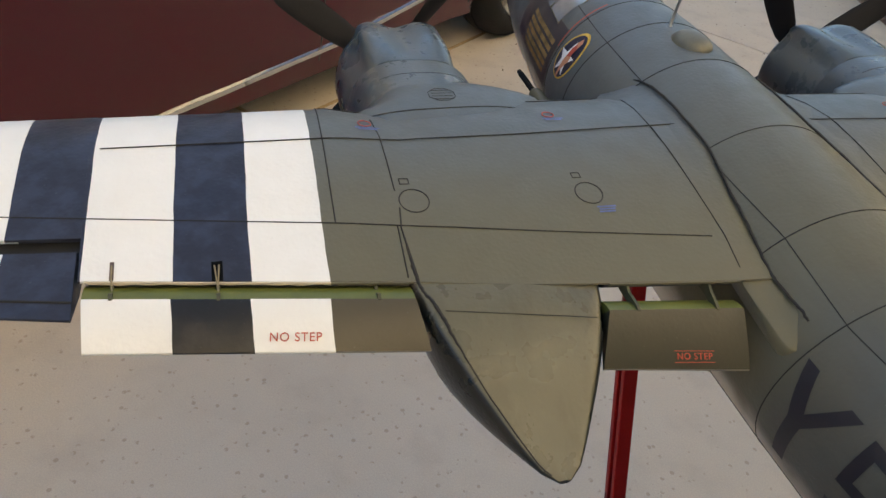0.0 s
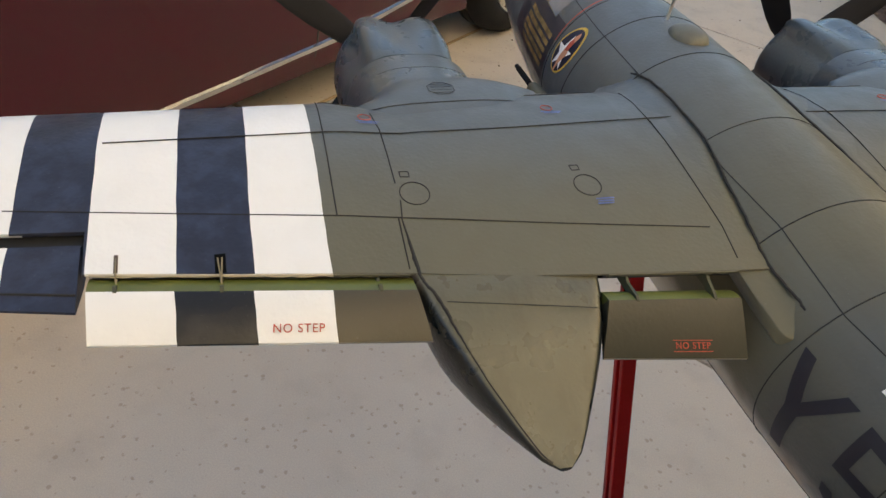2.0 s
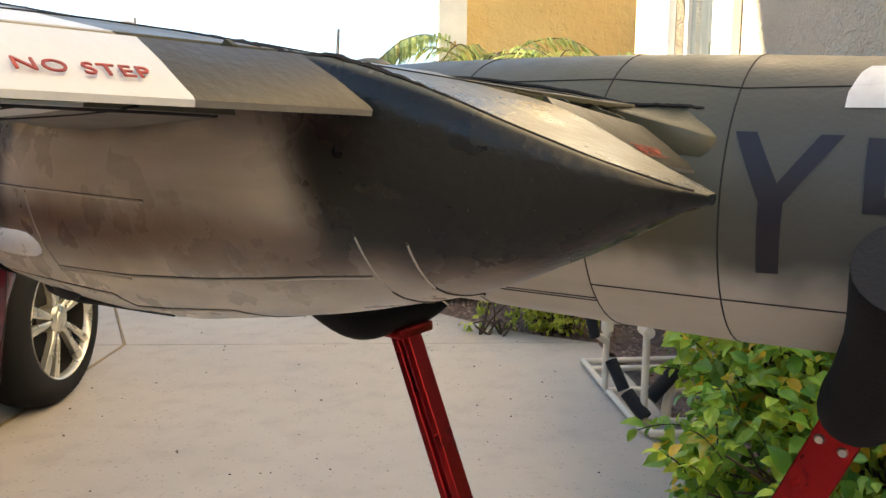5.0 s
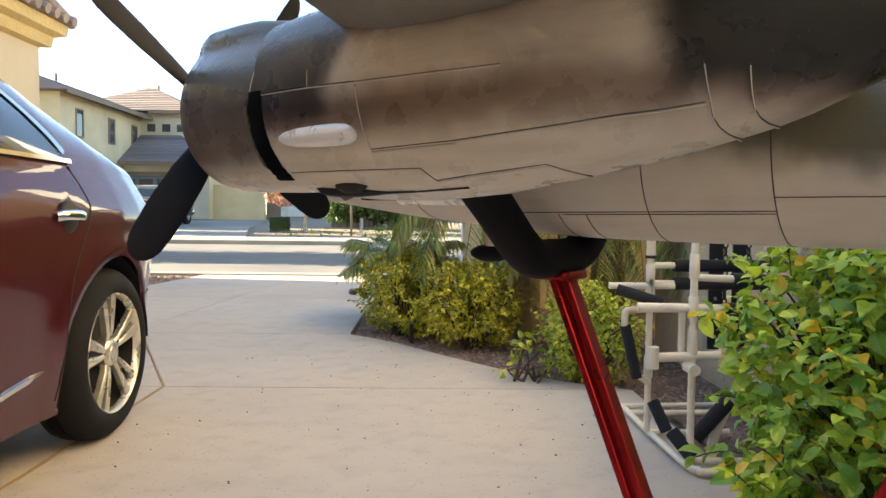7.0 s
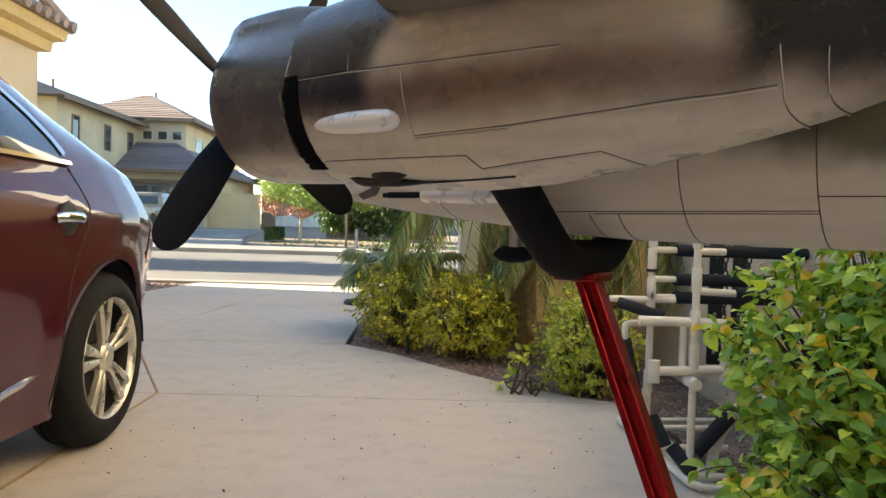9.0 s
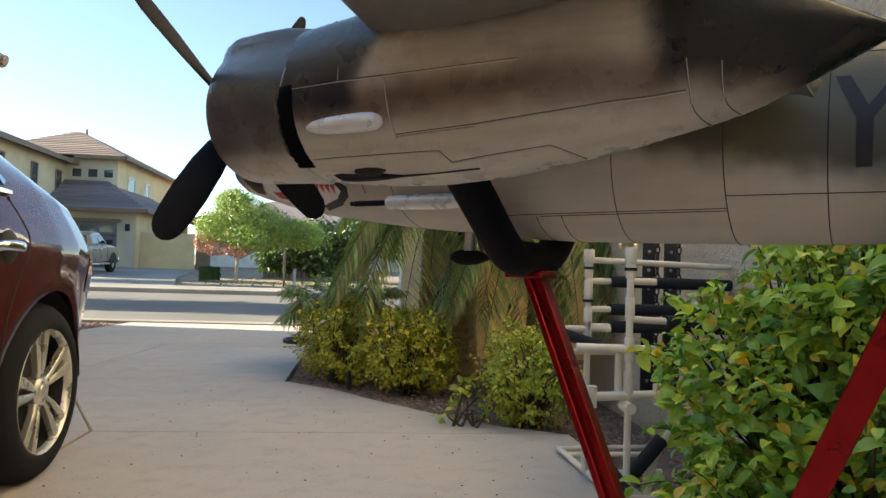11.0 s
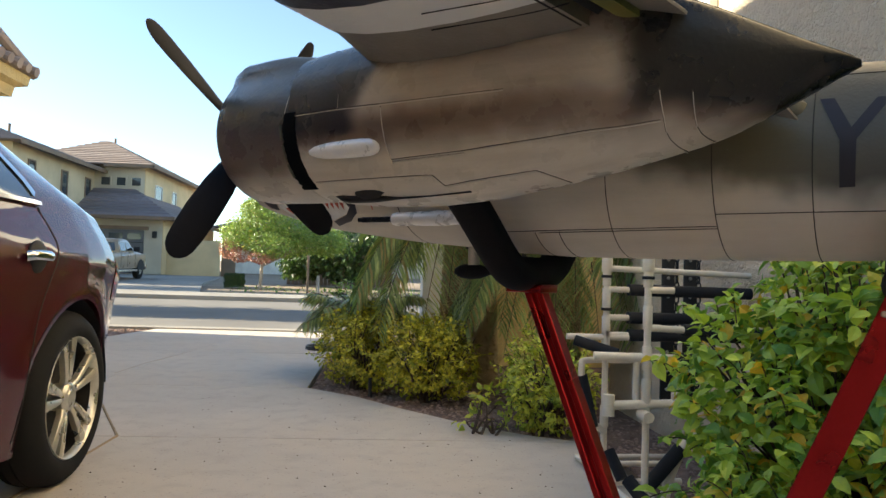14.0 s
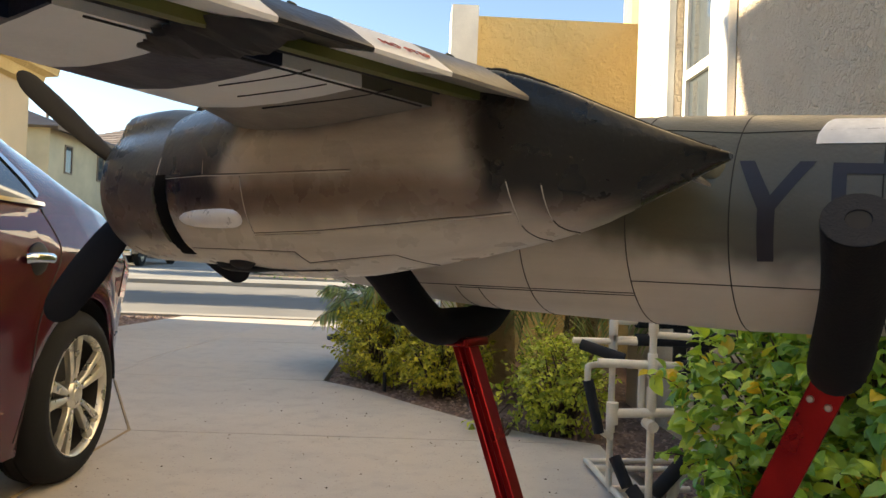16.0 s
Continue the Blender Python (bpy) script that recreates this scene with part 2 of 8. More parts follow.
n = Nodes("stucco")
drag = n.noise(15, 4, 0.6)
col = n.mix(n.ramp(n.noise(1.2, 4), 0.3, 0.7), (0.65, 0.53, 0.385), (0.73, 0.605, 0.45))
ridge = n.math("ABSOLUTE", n.math("SUBTRACT", n.noise(30, 3, 0.55), 0.5))
n.bump(n.math("ADD", n.math("MULTIPLY", n.ramp(ridge, 0.0, 0.09), 0.55), n.math("ADD", n.math("MULTIPLY", n.ramp(drag, 0.42, 0.60), 0.5), n.math("MULTIPLY", n.noise(110, 3), 0.35))), 1.0, 0.011)
M_STUCCO = n.done(col, 0.92)
n = Nodes("golden stucco")
col = n.mix(n.ramp(n.noise(0.8, 4), 0.3, 0.7), (0.60, 0.42, 0.17), (0.68, 0.50, 0.23))
n.bump(n.math("ADD", n.ramp(n.noise(15, 4, 0.6), 0.42, 0.60), n.math("MULTIPLY", n.noise(90, 3), 0.3)), 0.7, 0.010)
M_GOLD = n.done(col, 0.92)
# brighter tan for the far side walls and yard wall
M_FARTAN = plain("bright tan stucco", (0.70, 0.53, 0.31), 0.92, fine=60, broad=0.6, bump=0.5, dist=0.006)
M_CREAM = plain("cream stucco", (0.62, 0.50, 0.33), 0.92, fine=60, broad=0.6, bump=0.5, dist=0.006)
# darker than the near concrete: partial tree shade is put into the colour
M_PAVE = plain("shade-dimmed pavement", (0.31, 0.285, 0.25), 0.9, fine=60, broad=0.5, bump=0.3, var=0.25)
M_BEIGE = plain("beige stucco", (0.60, 0.535, 0.42), 0.92, fine=60, broad=0.6, bump=0.5, dist=0.006)
M_TRIM = plain("white trim", (0.80, 0.78, 0.72), 0.7, fine=80, broad=2, bump=0.2)
M_BROWNTRIM = plain("brown trim", (0.22, 0.15, 0.10), 0.7, fine=60, broad=2)
M_WINDOW = plain("window glass", (0.05, 0.06, 0.065), 0.05, coat=0.6, bump=0, var=0.3, broad=0.8)
M_GARAGE = plain("grey garage door", (0.13, 0.13, 0.135), 0.6, fine=60, broad=1)

n = Nodes("roof tile")
col = n.mix(n.math("MULTIPLY", n.math("ADD", n.island(), n.random()), 0.5), (0.24, 0.17, 0.135), (0.52, 0.40, 0.32))
col = n.mix(n.ramp(n.noise(8, 3), 0.35, 0.7, 0, 0.5), col, (0.25, 0.20, 0.18))
M_TILE = n.done(col, 0.85)
n = Nodes("grey roof tile")
col = n.mix(n.math("MULTIPLY", n.math("ADD", n.island(), n.random()), 0.5), (0.11, 0.092, 0.096), (0.32, 0.27, 0.28))
col = n.mix(n.ramp(n.noise(8, 3), 0.35, 0.7, 0, 0.5), col, (0.18, 0.155, 0.16))
M_TILEGREY = n.done(col, 0.85)


def leaf_mat(name, a, b, c, odd=0.03):
    n = Nodes(name)
    r = n.island()
    col = n.mix(n.ramp(r, 0.0, 1.0), a, b)
    col = n.mix(n.ramp(r, 1 - odd * 2, 1 - odd), col, c)
    col = n.mix(n.ramp(n.noise(30, 3), 0.4, 0.75, 0, 0.3), col, shade(a, 0.8))
    n.put(n.b.inputs["Subsurface Weight"], 0.0)
    tr = n.node("ShaderNodeBsdfTranslucent", Color=n.mix(1.0, col, (1.0, 1.0, 0.55), "MULTIPLY"))
    mx = n.node("ShaderNodeMixShader", Fac=0.33)
    n.done(col, 0.36)
    n.t.links.new(n.b.outputs[0], mx.inputs[1]), n.t.links.new(tr.outputs[0], mx.inputs[2])
    n.t.links.new(mx.outputs[0], n.t.nodes["Material Output"].inputs[0])
    return n.m


M_LEAF = leaf_mat("broad leaf", (0.16, 0.35, 0.06), (0.64, 0.77, 0.12), (0.88, 0.56, 0.07), 0.06)
M_LEAFYEL = leaf_mat("yellow green leaf", (0.32, 0.34, 0.035), (0.80, 0.70, 0.08), (0.16, 0.18, 0.03), 0.05)
M_LEAFSHRUB = leaf_mat("shrub leaf", (0.26, 0.34, 0.045), (0.74, 0.76, 0.11), (0.40, 0.34, 0.06), 0.03)
M_LEAFTREE = leaf_mat("tree leaf", (0.11, 0.21, 0.04), (0.32, 0.46, 0.09), (0.45, 0.16, 0.12), 0.05)
M_LEAFDARK = leaf_mat("dark leaf", (0.03, 0.07, 0.02), (0.08, 0.14, 0.04), (0.10, 0.12, 0.04), 0.03)
M_PALM = leaf_mat("palm leaflet", (0.15, 0.22, 0.075), (0.46, 0.52, 0.18), (0.40, 0.28, 0.10), 0.08)
M_TWIG = plain("twig bark", (0.09, 0.06, 0.04), 0.9, fine=200, broad=20, bump=0.5)
M_BARK = plain("pale bark", (0.40, 0.33, 0.26), 0.9, fine=60, broad=6, bump=0.5)
n = Nodes("palm trunk")
hatch = n.math("MULTIPLY", n.wave(26, 3, "DIAGONAL"), n.wave(34, 3, "Z"))
col = n.mix(n.ramp(hatch, 0.1, 0.6), (0.32, 0.21, 0.10), (0.66, 0.49, 0.26))
n.bump(hatch, 0.8, 0.02)
M_TRUNK = n.done(col, 0.95)
M_PVC = plain("weathered white pipe", (0.84, 0.745, 0.60), 0.42, fine=80, broad=7, bump=0.05, var=0.14)
M_PVCBLACK = plain("black foam sleeve", (0.018, 0.019, 0.022), 0.9, fine=200, broad=20)
M_RUBBER = plain("tyre rubber", (0.011, 0.011, 0.011), 0.8, fine=150, broad=8, bump=0.2, spec=0.25)
M_ALLOY = plain("silver alloy wheel", (0.70, 0.66, 0.56), 0.30, metal=0.75, fine=200, broad=10, bump=0.03)
M_BRAKE_SHADE = plain("dull brake iron and rim shade", (0.045, 0.042, 0.038), 0.6, metal=0.4, fine=200, broad=20)
M_CHROME = plain("chrome", (0.80, 0.80, 0.80), 0.08, metal=1.0, bump=0, var=0.05)
n = Nodes("burgundy car paint")
flake = n.noise(2400, 1)
col = n.mix(n.ramp(flake, 0.4, 0.7, 0, 0.5), (0.042, 0.0012, 0.005), (0.085, 0.0030, 0.010))
M_CAR = n.done(col, 0.5, 0.0, 1.0, 0.1)
n.b.inputs["Coat Roughness"].default_value = 0.02
n.b.inputs["Coat IOR"].default_value = 1.50
M_CARGLASS = plain("tinted car glass", (0.012, 0.016, 0.018), 0.03, coat=1.0, bump=0)
M_DARK = plain("black plastic and deep shade", (0.012, 0.012, 0.012), 0.6, bump=0.1)
M_LAMPRED = plain("red lamp lens", (0.35, 0.02, 0.02), 0.12, coat=1.0, bump=0)
M_TRUCK = plain("tan truck paint", (0.36, 0.27, 0.18), 0.3, coat=0.7, fine=40, broad=2, bump=0)
M_HOSE = plain("black hose", (0.02, 0.02, 0.022), 0.5, bump=0.1)


# ---- mesh helpers ----
def finish(bm, smooth=True, angle=40.0):
    bmesh.ops.recalc_face_normals(bm, faces=bm.faces)
    for f in bm.faces:
        f.smooth = smooth
    if smooth:
        lim = radians(angle)
        for e in bm.edges:
            if len(e.link_faces) == 2 and e.calc_face_angle(0.0) > lim:
                e.smooth = False


def part(name, bm, material, parent=None, label="", smooth=True, angle=40.0, recalc=True):
    """Links a bmesh as one mesh object, under a thing or a part."""
    if recalc:
        finish(bm, smooth, angle)
    me = bpy.data.meshes.new(name)
    bm.to_mesh(me)
    bm.free()
    for m in material if isinstance(material, (list, tuple)) else [material]:
        me.materials.append(m)
    ob = new(name, me)
    if parent:
        ob.parent = parent
    if label:
        tagged(ob, label=label)
    return ob


def thing(name, label, category, group="", m=None):
    ob = new(name)
    ob.empty_display_size = 0.05
    if m is not None:
        ob.matrix_world = m
    return tagged(ob, label, category, group)


def struct(ob, label=""):
    return tagged(ob, label=label, kind="structure")


def box(bm, x0, y0, z0, x1, y1, z1, m=None, bevel=0.0):
    vs = [bm.verts.new(Vector((x, y, z)) if m is None else m @ Vector((x, y, z))) for x in (x0, x1) for y in (y0, y1) for z in (z0, z1)]
    fs = [bm.faces.new([vs[i] for i in q]) for q in ((0, 1, 3, 2), (4, 6, 7, 5), (0, 4, 5, 1), (2, 3, 7, 6), (0, 2, 6, 4), (1, 5, 7, 3))]
    if bevel:
        es = list({e for f in fs for e in f.edges})
        bmesh.ops.bevel(bm, geom=es, offset=bevel, segments=2, affect="EDGES", profile=0.5)
    return fs


def loft(bm, rings, closed=True, caps=(True, True)):
    """Joins rings of equally many points into a skin."""
    rows = [[bm.verts.new(p) for p in r] for r in rings]
    k = len(rows[0])
    for a, b in zip(rows, rows[1:]):
        for i in range(k if closed else k - 1):
            j = (i + 1) % k
            bm.faces.new((a[i], a[j], b[j], b[i]))
    if closed and caps[0]:
        bm.faces.new(rows[0])
    if closed and caps[1]:
        bm.faces.new(list(reversed(rows[-1])))
    return rows


def tube(bm, pts, r, sides=8, caps=True, rr=None):
    """A round bar along points; r may change along it by rr."""
    pts = [Vector(p) for p in pts]
    rings, side = [], None
    for i, p in enumerate(pts):
        d = (pts[min(i + 1, len(pts) - 1)] - pts[max(i - 1, 0)]).normalized()
        if side is None:
            side = d.orthogonal().normalized()
        side = (side - d * side.dot(d)).normalized()
        up = d.cross(side)
        rad = r if rr is None else rr[i]
        rings.append([p + rad * (math.cos(a) * side + math.sin(a) * up) for a in [2 * math.pi * k / sides for k in range(sides)]])
    loft(bm, rings, True, (caps, caps))


def smooth_path(pts, steps=6):
    """A Catmull-Rom line through points."""
    pts = [Vector(p) for p in pts]
    out = []
    for i in range(len(pts) - 1):
        a, b, c, d = pts[max(i - 1, 0)], pts[i], pts[i + 1], pts[min(i + 2, len(pts) - 1)]
        for k in range(steps):
            t = k / steps
            out.append(0.5 * ((2 * b) + (c - a) * t + (2 * a - 5 * b + 4 * c - d) * t * t + (3 * b - a - 3 * c + d) * t**3))
    return out + [pts[-1]]


def turned(bm, prof, axis_m, seg=32, caps=True):
    """A profile of (along, radius) turned about the x axis of axis_m."""
    loft(bm, [[axis_m @ Vector((a, r * math.cos(2 * math.pi * k / seg), r * math.sin(2 * math.pi * k / seg))) for k in range(seg)] for a, r in prof], True, (caps, caps))


def flat_poly(pts, size):
    """A polygon in 2D cut into small triangles: a bmesh in the xy plane."""
    bm = bmesh.new()
    bm.faces.new([bm.verts.new((x, y, 0)) for x, y in pts])
    bmesh.ops.triangulate(bm, faces=bm.faces)
    for _ in range(6):
        long = [e for e in bm.edges if e.calc_length() > size]
        if not long:
            break
        bmesh.ops.subdivide_edges(bm, edges=long, cuts=1)
        bmesh.ops.triangulate(bm, faces=bm.faces)
    return bm


def text_mesh(words, size, m, name, material, parent, thick=0.0002, label=""):
    cu = bpy.data.curves.new(name, "FONT")
    cu.body, cu.size, cu.align_x, cu.align_y, cu.extrude = words, size, "CENTER", "CENTER", thick
    cu.space_character = 1.12
    tmp = new(name, cu)
    dg = bpy.context.evaluated_depsgraph_get()
    me = bpy.data.meshes.new_from_object(tmp.evaluated_get(dg))
    bpy.data.objects.remove(tmp)
    me.transform(m)
    me.materials.clear()
    me.materials.append(material)
    ob = new(name, me)
    ob.parent = parent
    if label:
        tagged(ob, label=label)
    return ob


def lerp_table(table, x):
    """Values between the rows of a table whose first column falls or rises."""
    rows = sorted(table)
    if x <= rows[0][0]:
        return rows[0][1:]
    for a, b in zip(rows, rows[1:]):
        if x <= b[0]:
            t = (x - a[0]) / (b[0] - a[0])
            return tuple(p + (q - p) * t for p, q in zip(a[1:], b[1:]))
    return rows[-1][1:]


# ---- ground, driveway, street ----
def rise(y):
    return 0.0 if y < 9 else 0.024 * (min(y, 120) - 9)


bm = bmesh.new()
ys = [-60, -20, -6, 9, 11, 14, 18, 22, 26, 30, 36, 44, 60, 120, 600]
rows = [[bm.verts.new((x, y, rise(y) - 0.05)) for x in (-600, -60, -20, -8, -4, 0, 4, 8, 20, 60, 600)] for y in ys]
for a, b in zip(rows, rows[1:]):
    for i in range(len(a) - 1):
        bm.faces.new((a[i], a[i + 1], b[i + 1], b[i]))
ground = struct(part("ground", bm, M_EARTH), "sandy ground that reaches the horizon")


def slab(poly, name, material, parent, top=0.0, depth=0.12, gap=0.0062, follow=False, label=""):
    """A slab from a convex outline, drawn in by the joint's half width."""
    c = Vector((sum(p[0] for p in poly) / len(poly), sum(p[1] for p in poly) / len(poly), 0))
    bm = bmesh.new()
    pts = []
    for x, y in poly:
        v = Vector((x, y, 0)) - c
        f = 1 - gap / max(0.2, v.length)
        v = c + v * f
        pts.append(v)
    z = lambda v: top + (rise(v.y) if follow else 0.0)
    lowr = [Vector((v.x, v.y, z(v) - depth)) for v in pts]
    mid = [Vector((v.x, v.y, z(v) - 0.004)) for v in pts]
    up = [Vector((c.x + (v.x - c.x) * (1 - 0.004 / max(0.3, (v - c).length)), c.y + (v.y - c.y) * (1 - 0.004 / max(0.3, (v - c).length)), z(v))) for v in pts]
    loft(bm, [lowr, mid, up])
    return part(name, bm, material, parent, label, smooth=False)


drive = struct(thing("driveway", "pale broom-finished concrete driveway with joints", "driveway"))
drive["category"] = ""
del drive["category"]
JX, J1, J2, J3 = -1.285, 1.655, 3.895, 5.62
for poly in ([(JX, -8.9), (1.2, -8.9), (1.2, J1), (JX, J1)], [(JX, J1), (1.2, J1), (1.2, J2), (JX, J2)],
             [(JX, J2), (1.18, J2), (0.9, 4.05), (0.61, 4.31), (0.19, 4.84), (-0.13, 5.28), (-0.5, J3), (-2.10, J3)], [(-2.10, J3), (-0.5, J3), (-0.52, 8.0), (-2.05, 8.0)],
             [(-4.5, -8.9), (JX, -8.9), (JX, J1), (-4.5, J1)], [(-4.5, J1), (JX, J1), (JX, J2), (-4.5, J2)], [(-4.5, J2), (JX, J2), (-2.10, J3), (-4.2, J3)], [(-4.2, J3), (-2.10, J3), (-2.05, 8.0), (-3.6, 8.0)],
             [(-3.6, 8.0), (-2.05, 8.0), (-1.6, 10.6), (-3.1, 10.6)], [(-2.05, 8.0), (-0.52, 8.0), (-0.6, 10.6), (-1.6, 10.6)]):
    slab(poly, "concrete_slab", M_CONC, drive, follow=True)
bm = bmesh.new()
rng = random.Random(3)
for a, b, w in (((JX, -8.8), (JX, J2), 0.016), ((JX, J2), (-1.95, 5.32), 0.015), ((JX - 2.4, J1), (JX, J1), 0.014)):
    k = 60
    for e in (0,):
        rows = []
        for i in range(k + 1):
            f = i / k
            p = Vector((a[0] + (b[0] - a[0]) * f, a[1] + (b[1] - a[1]) * f, 0.003))
            dd = Vector((b[1] - a[1], a[0] - b[0], 0)).normalized()
            h = w * rng.uniform(0.35, 0.65)
            rows.append([p + dd * h - Vector((0, 0, 0.006)), p + dd * h * 0.6 + Vector((0, 0, rng.uniform(0, 0.003))), p - dd * h * 0.6 + Vector((0, 0, rng.uniform(0, 0.003))), p - dd * h - Vector((0, 0, 0.006))])
        loft(bm, rows, closed=False)
struct(part("joint_filler", bm, M_JOINT), "sandy expansion joint filler")
# a fine crack across the far slabs
bm = bmesh.new()
tube(bm, [(-2.14, 6.2, 0.0005), (-2.12, 6.9, 0.0005), (-2.03, 7.6, 0.0005), (-1.98, 8.3, 0.0005), (-1.80, 9.4, 0.001)], 0.0016, 4)
struct(part("concrete_crack", bm, M_JOINT), "fine crack in the concrete")

bm = bmesh.new()
rows = [[bm.verts.new((x, y, rise(y) - 0.03)) for x in (-200, -30, -10, -4, 0, 4, 10, 30, 200)] for y in (10.7, 12, 14, 17.6)]
for a, b in zip(rows, rows[1:]):
    for i in range(len(a) - 1):
        bm.faces.new((a[i], a[i + 1], b[i + 1], b[i]))
struct(part("road", bm, M_ASPHALT), "worn pale asphalt street")
for y0, y1, h in ((10.45, 10.7, 0.02), (17.6, 17.9, 0.07)):
    bm = bmesh.new()
    loft(bm, [[Vector((x, y0, rise(y0) - 0.1)), Vector((x, y0, rise(y0) + h * 0.98)), Vector((x, y0 + 0.03, rise(y0) + h)), Vector((x, y1, rise(y1) + h)), Vector((x, y1, rise(y1) - 0.1))] for x in (-80, -20, -6, 0, 6, 20, 80)], closed=True)
    struct(part("kerb", bm, M_PAVE), "concrete kerb")
bm = bmesh.new()
loft(bm, [[Vector((x, 17.9, rise(17.9) + 0.068)), Vector((x, 19.2, rise(19.2) + 0.07))] for x in (-80, -20, 0, 20, 80)], closed=False)
struct(part("pavement", bm, M_PAVE), "concrete pavement beyond the street")
far_drive = struct(thing("far_driveway", "pale driveway beyond the street", "driveway"))
del far_drive["category"]
for poly in ([(-9.9, 19.2), (-4.8, 19.2), (-6.4, 26), (-11, 26)], [(-11, 26), (-6.4, 26), (-7.6, 34), (-15.5, 34)]):
    slab(poly, "concrete_slab", M_PAVE, far_drive, top=0.02, follow=True)

# beds of gravel
bm = bmesh.new()
bed = [(1.25, -8.9), (1.25, 3.6), (1.18, 3.93), (0.9, 4.08), (0.61, 4.34), (0.19, 4.87), (-0.13, 5.31), (-0.47, 5.64), (-0.49, 8.0), (-0.57, 10.4), (6, 10.4), (6, -8.9)]
bm.faces.new([bm.verts.new((x, y, rise(y) - 0.012)) for x, y in bed])
bmesh.ops.triangulate(bm, faces=bm.faces)
struct(part("gravel_bed", bm, M_BED), "reddish gravel planting bed")
bm = bmesh.new()
bm.faces.new([bm.verts.new((x, y, rise(y) - 0.014)) for x, y in ((-12, 8.3), (-3.62, 8.2), (-3.15, 10.4), (-12, 10.4))])
struct(part("gravel_strip", bm, M_BED), "gravel strip beside the street")


def pebbles(name, spots, rmin, rmax, seed):
    rng = random.Random(seed)
    verts, faces = [], []
    for x, y in spots:
        r = rng.uniform(rmin, rmax)
        z = rise(y) - 0.012
        a0 = rng.uniform(0, 6.28)
        base = len(verts)
        sq = rng.uniform(0.45, 0.8)
        verts.append((x, y, z + r * sq * 1.3))
        for lvl, rr in ((0.75, 0.8), (0.1, 1.0)):
            for k in range(5):
                a = a0 + k * 1.2566
                q = rng.uniform(0.8, 1.2) * rr * r
                verts.append((x + q * math.cos(a), y + q * math.sin(a), z + r * sq * lvl))
        for k in range(5):
            j = (k + 1) % 5
            faces.append((base, base + 1 + k, base + 1 + j))
            faces.append((base + 1 + k, base + 6 + k, base + 6 + j, base + 1 + j))
    me = bpy.data.meshes.new(name)
    me.from_pydata(verts, [], faces)
    me.materials.append(M_GRAVEL)
    return tagged(new(name, me), "loose reddish gravel stones", "gravel", kind="stuff")


def inside(x, y, poly):
    hit = False
    for (ax, ay), (bx, by) in zip(poly, poly[1:] + poly[:1]):
        if (ay > y) != (by > y) and x < (bx - ax) * (y - ay) / (by - ay) + ax:
            hit = not hit
    return hit


rng = random.Random(11)
spots = []
while len(spots) < 9000:
    x, y = rng.uniform(-0.6, 2.0), rng.uniform(2.2, 8.0)
    if inside(x, y, bed):
        spots.append((x, y))
pebbles("bed_gravel", spots, 0.006, 0.016, 12)
pebbles("strip_gravel", [(rng.uniform(-6, -3.2), rng.uniform(8.4, 10.3)) for _ in range(2500)], 0.012, 0.03, 13)


# ---- the house beside the drive ----
def wall_box(name, x0, y0, z0, x1, y1, z1, material, label, parent=None):
    bm = bmesh.new()
    box(bm, x0, y0, z0, x1, y1, z1)
    return struct(part(name, bm, material, parent, smooth=False), label)


# flank facing the drive, with a window cut through
wx0, wx1 = 1.70, 1.95
W1Y = (3.72, 4.36)
W1Z = (1.25, 2.75)
# extra height, out of view, is added to bounce warm sunlight onto the drive
bm = bmesh.new()
for y0, y1, z0, z1 in ((-9.0, W1Y[0], -0.1, 5.4), (W1Y[1], 5.15, -0.1, 5.4), (W1Y[0], W1Y[1], -0.1, W1Z[0]), (W1Y[0], W1Y[1], W1Z[1], 5.4)):
    box(bm, wx0, y0, z0, wx1, y1, z1)
struct(part("wall_east", bm, M_STUCCO, smooth=False), "rough dragged stucco house wall")
win = struct(thing("window_1", "white sash window in the stucco wall", "window"))
del win["category"]
bm = bmesh.new()
for y0, y1, z0, z1 in ((W1Y[0], W1Y[0] + 0.05, W1Z[0], W1Z[1]), (W1Y[1] - 0.05, W1Y[1], W1Z[0], W1Z[1]), (W1Y[0] + 0.05, W1Y[1] - 0.05, W1Z[0], W1Z[0] + 0.05), (W1Y[0] + 0.05, W1Y[1] - 0.05, W1Z[1] - 0.05, W1Z[1]), (W1Y[0] + 0.05, W1Y[1] - 0.05, 2.08, 2.14)):
    box(bm, wx0 + 0.045, y0, z0, wx0 + 0.10, y1, z1, bevel=0.004)
part("window_frame", bm, M_TRIM, win)
for z0, z1 in ((W1Z[0] + 0.05, 2.08), (2.14, W1Z[1] - 0.05)):
    bm = bmesh.new()
    box(bm, wx0 + 0.07, W1Y[0] + 0.05, z0, wx0 + 0.076, W1Y[1] - 0.05, z1)
    part("pane", bm, M_WINDOW, win)
bm = bmesh.new()
for y0, y1, z0, z1 in ((W1Y[0] - 0.22, W1Y[0], W1Z[0] - 0.15, W1Z[1] + 0.2), (W1Y[1], W1Y[1] + 0.22, W1Z[0] - 0.15, W1Z[1] + 0.2), (W1Y[0], W1Y[1], W1Z[0] - 0.15, W1Z[0]), (W1Y[0], W1Y[1], W1Z[1], W1Z[1] + 0.2)):
    box(bm, wx0 - 0.05, y0, z0, wx0 - 0.002, y1, z1, bevel=0.006)
struct(part("trim", bm, M_TRIM, smooth=False), "broad white window surround")
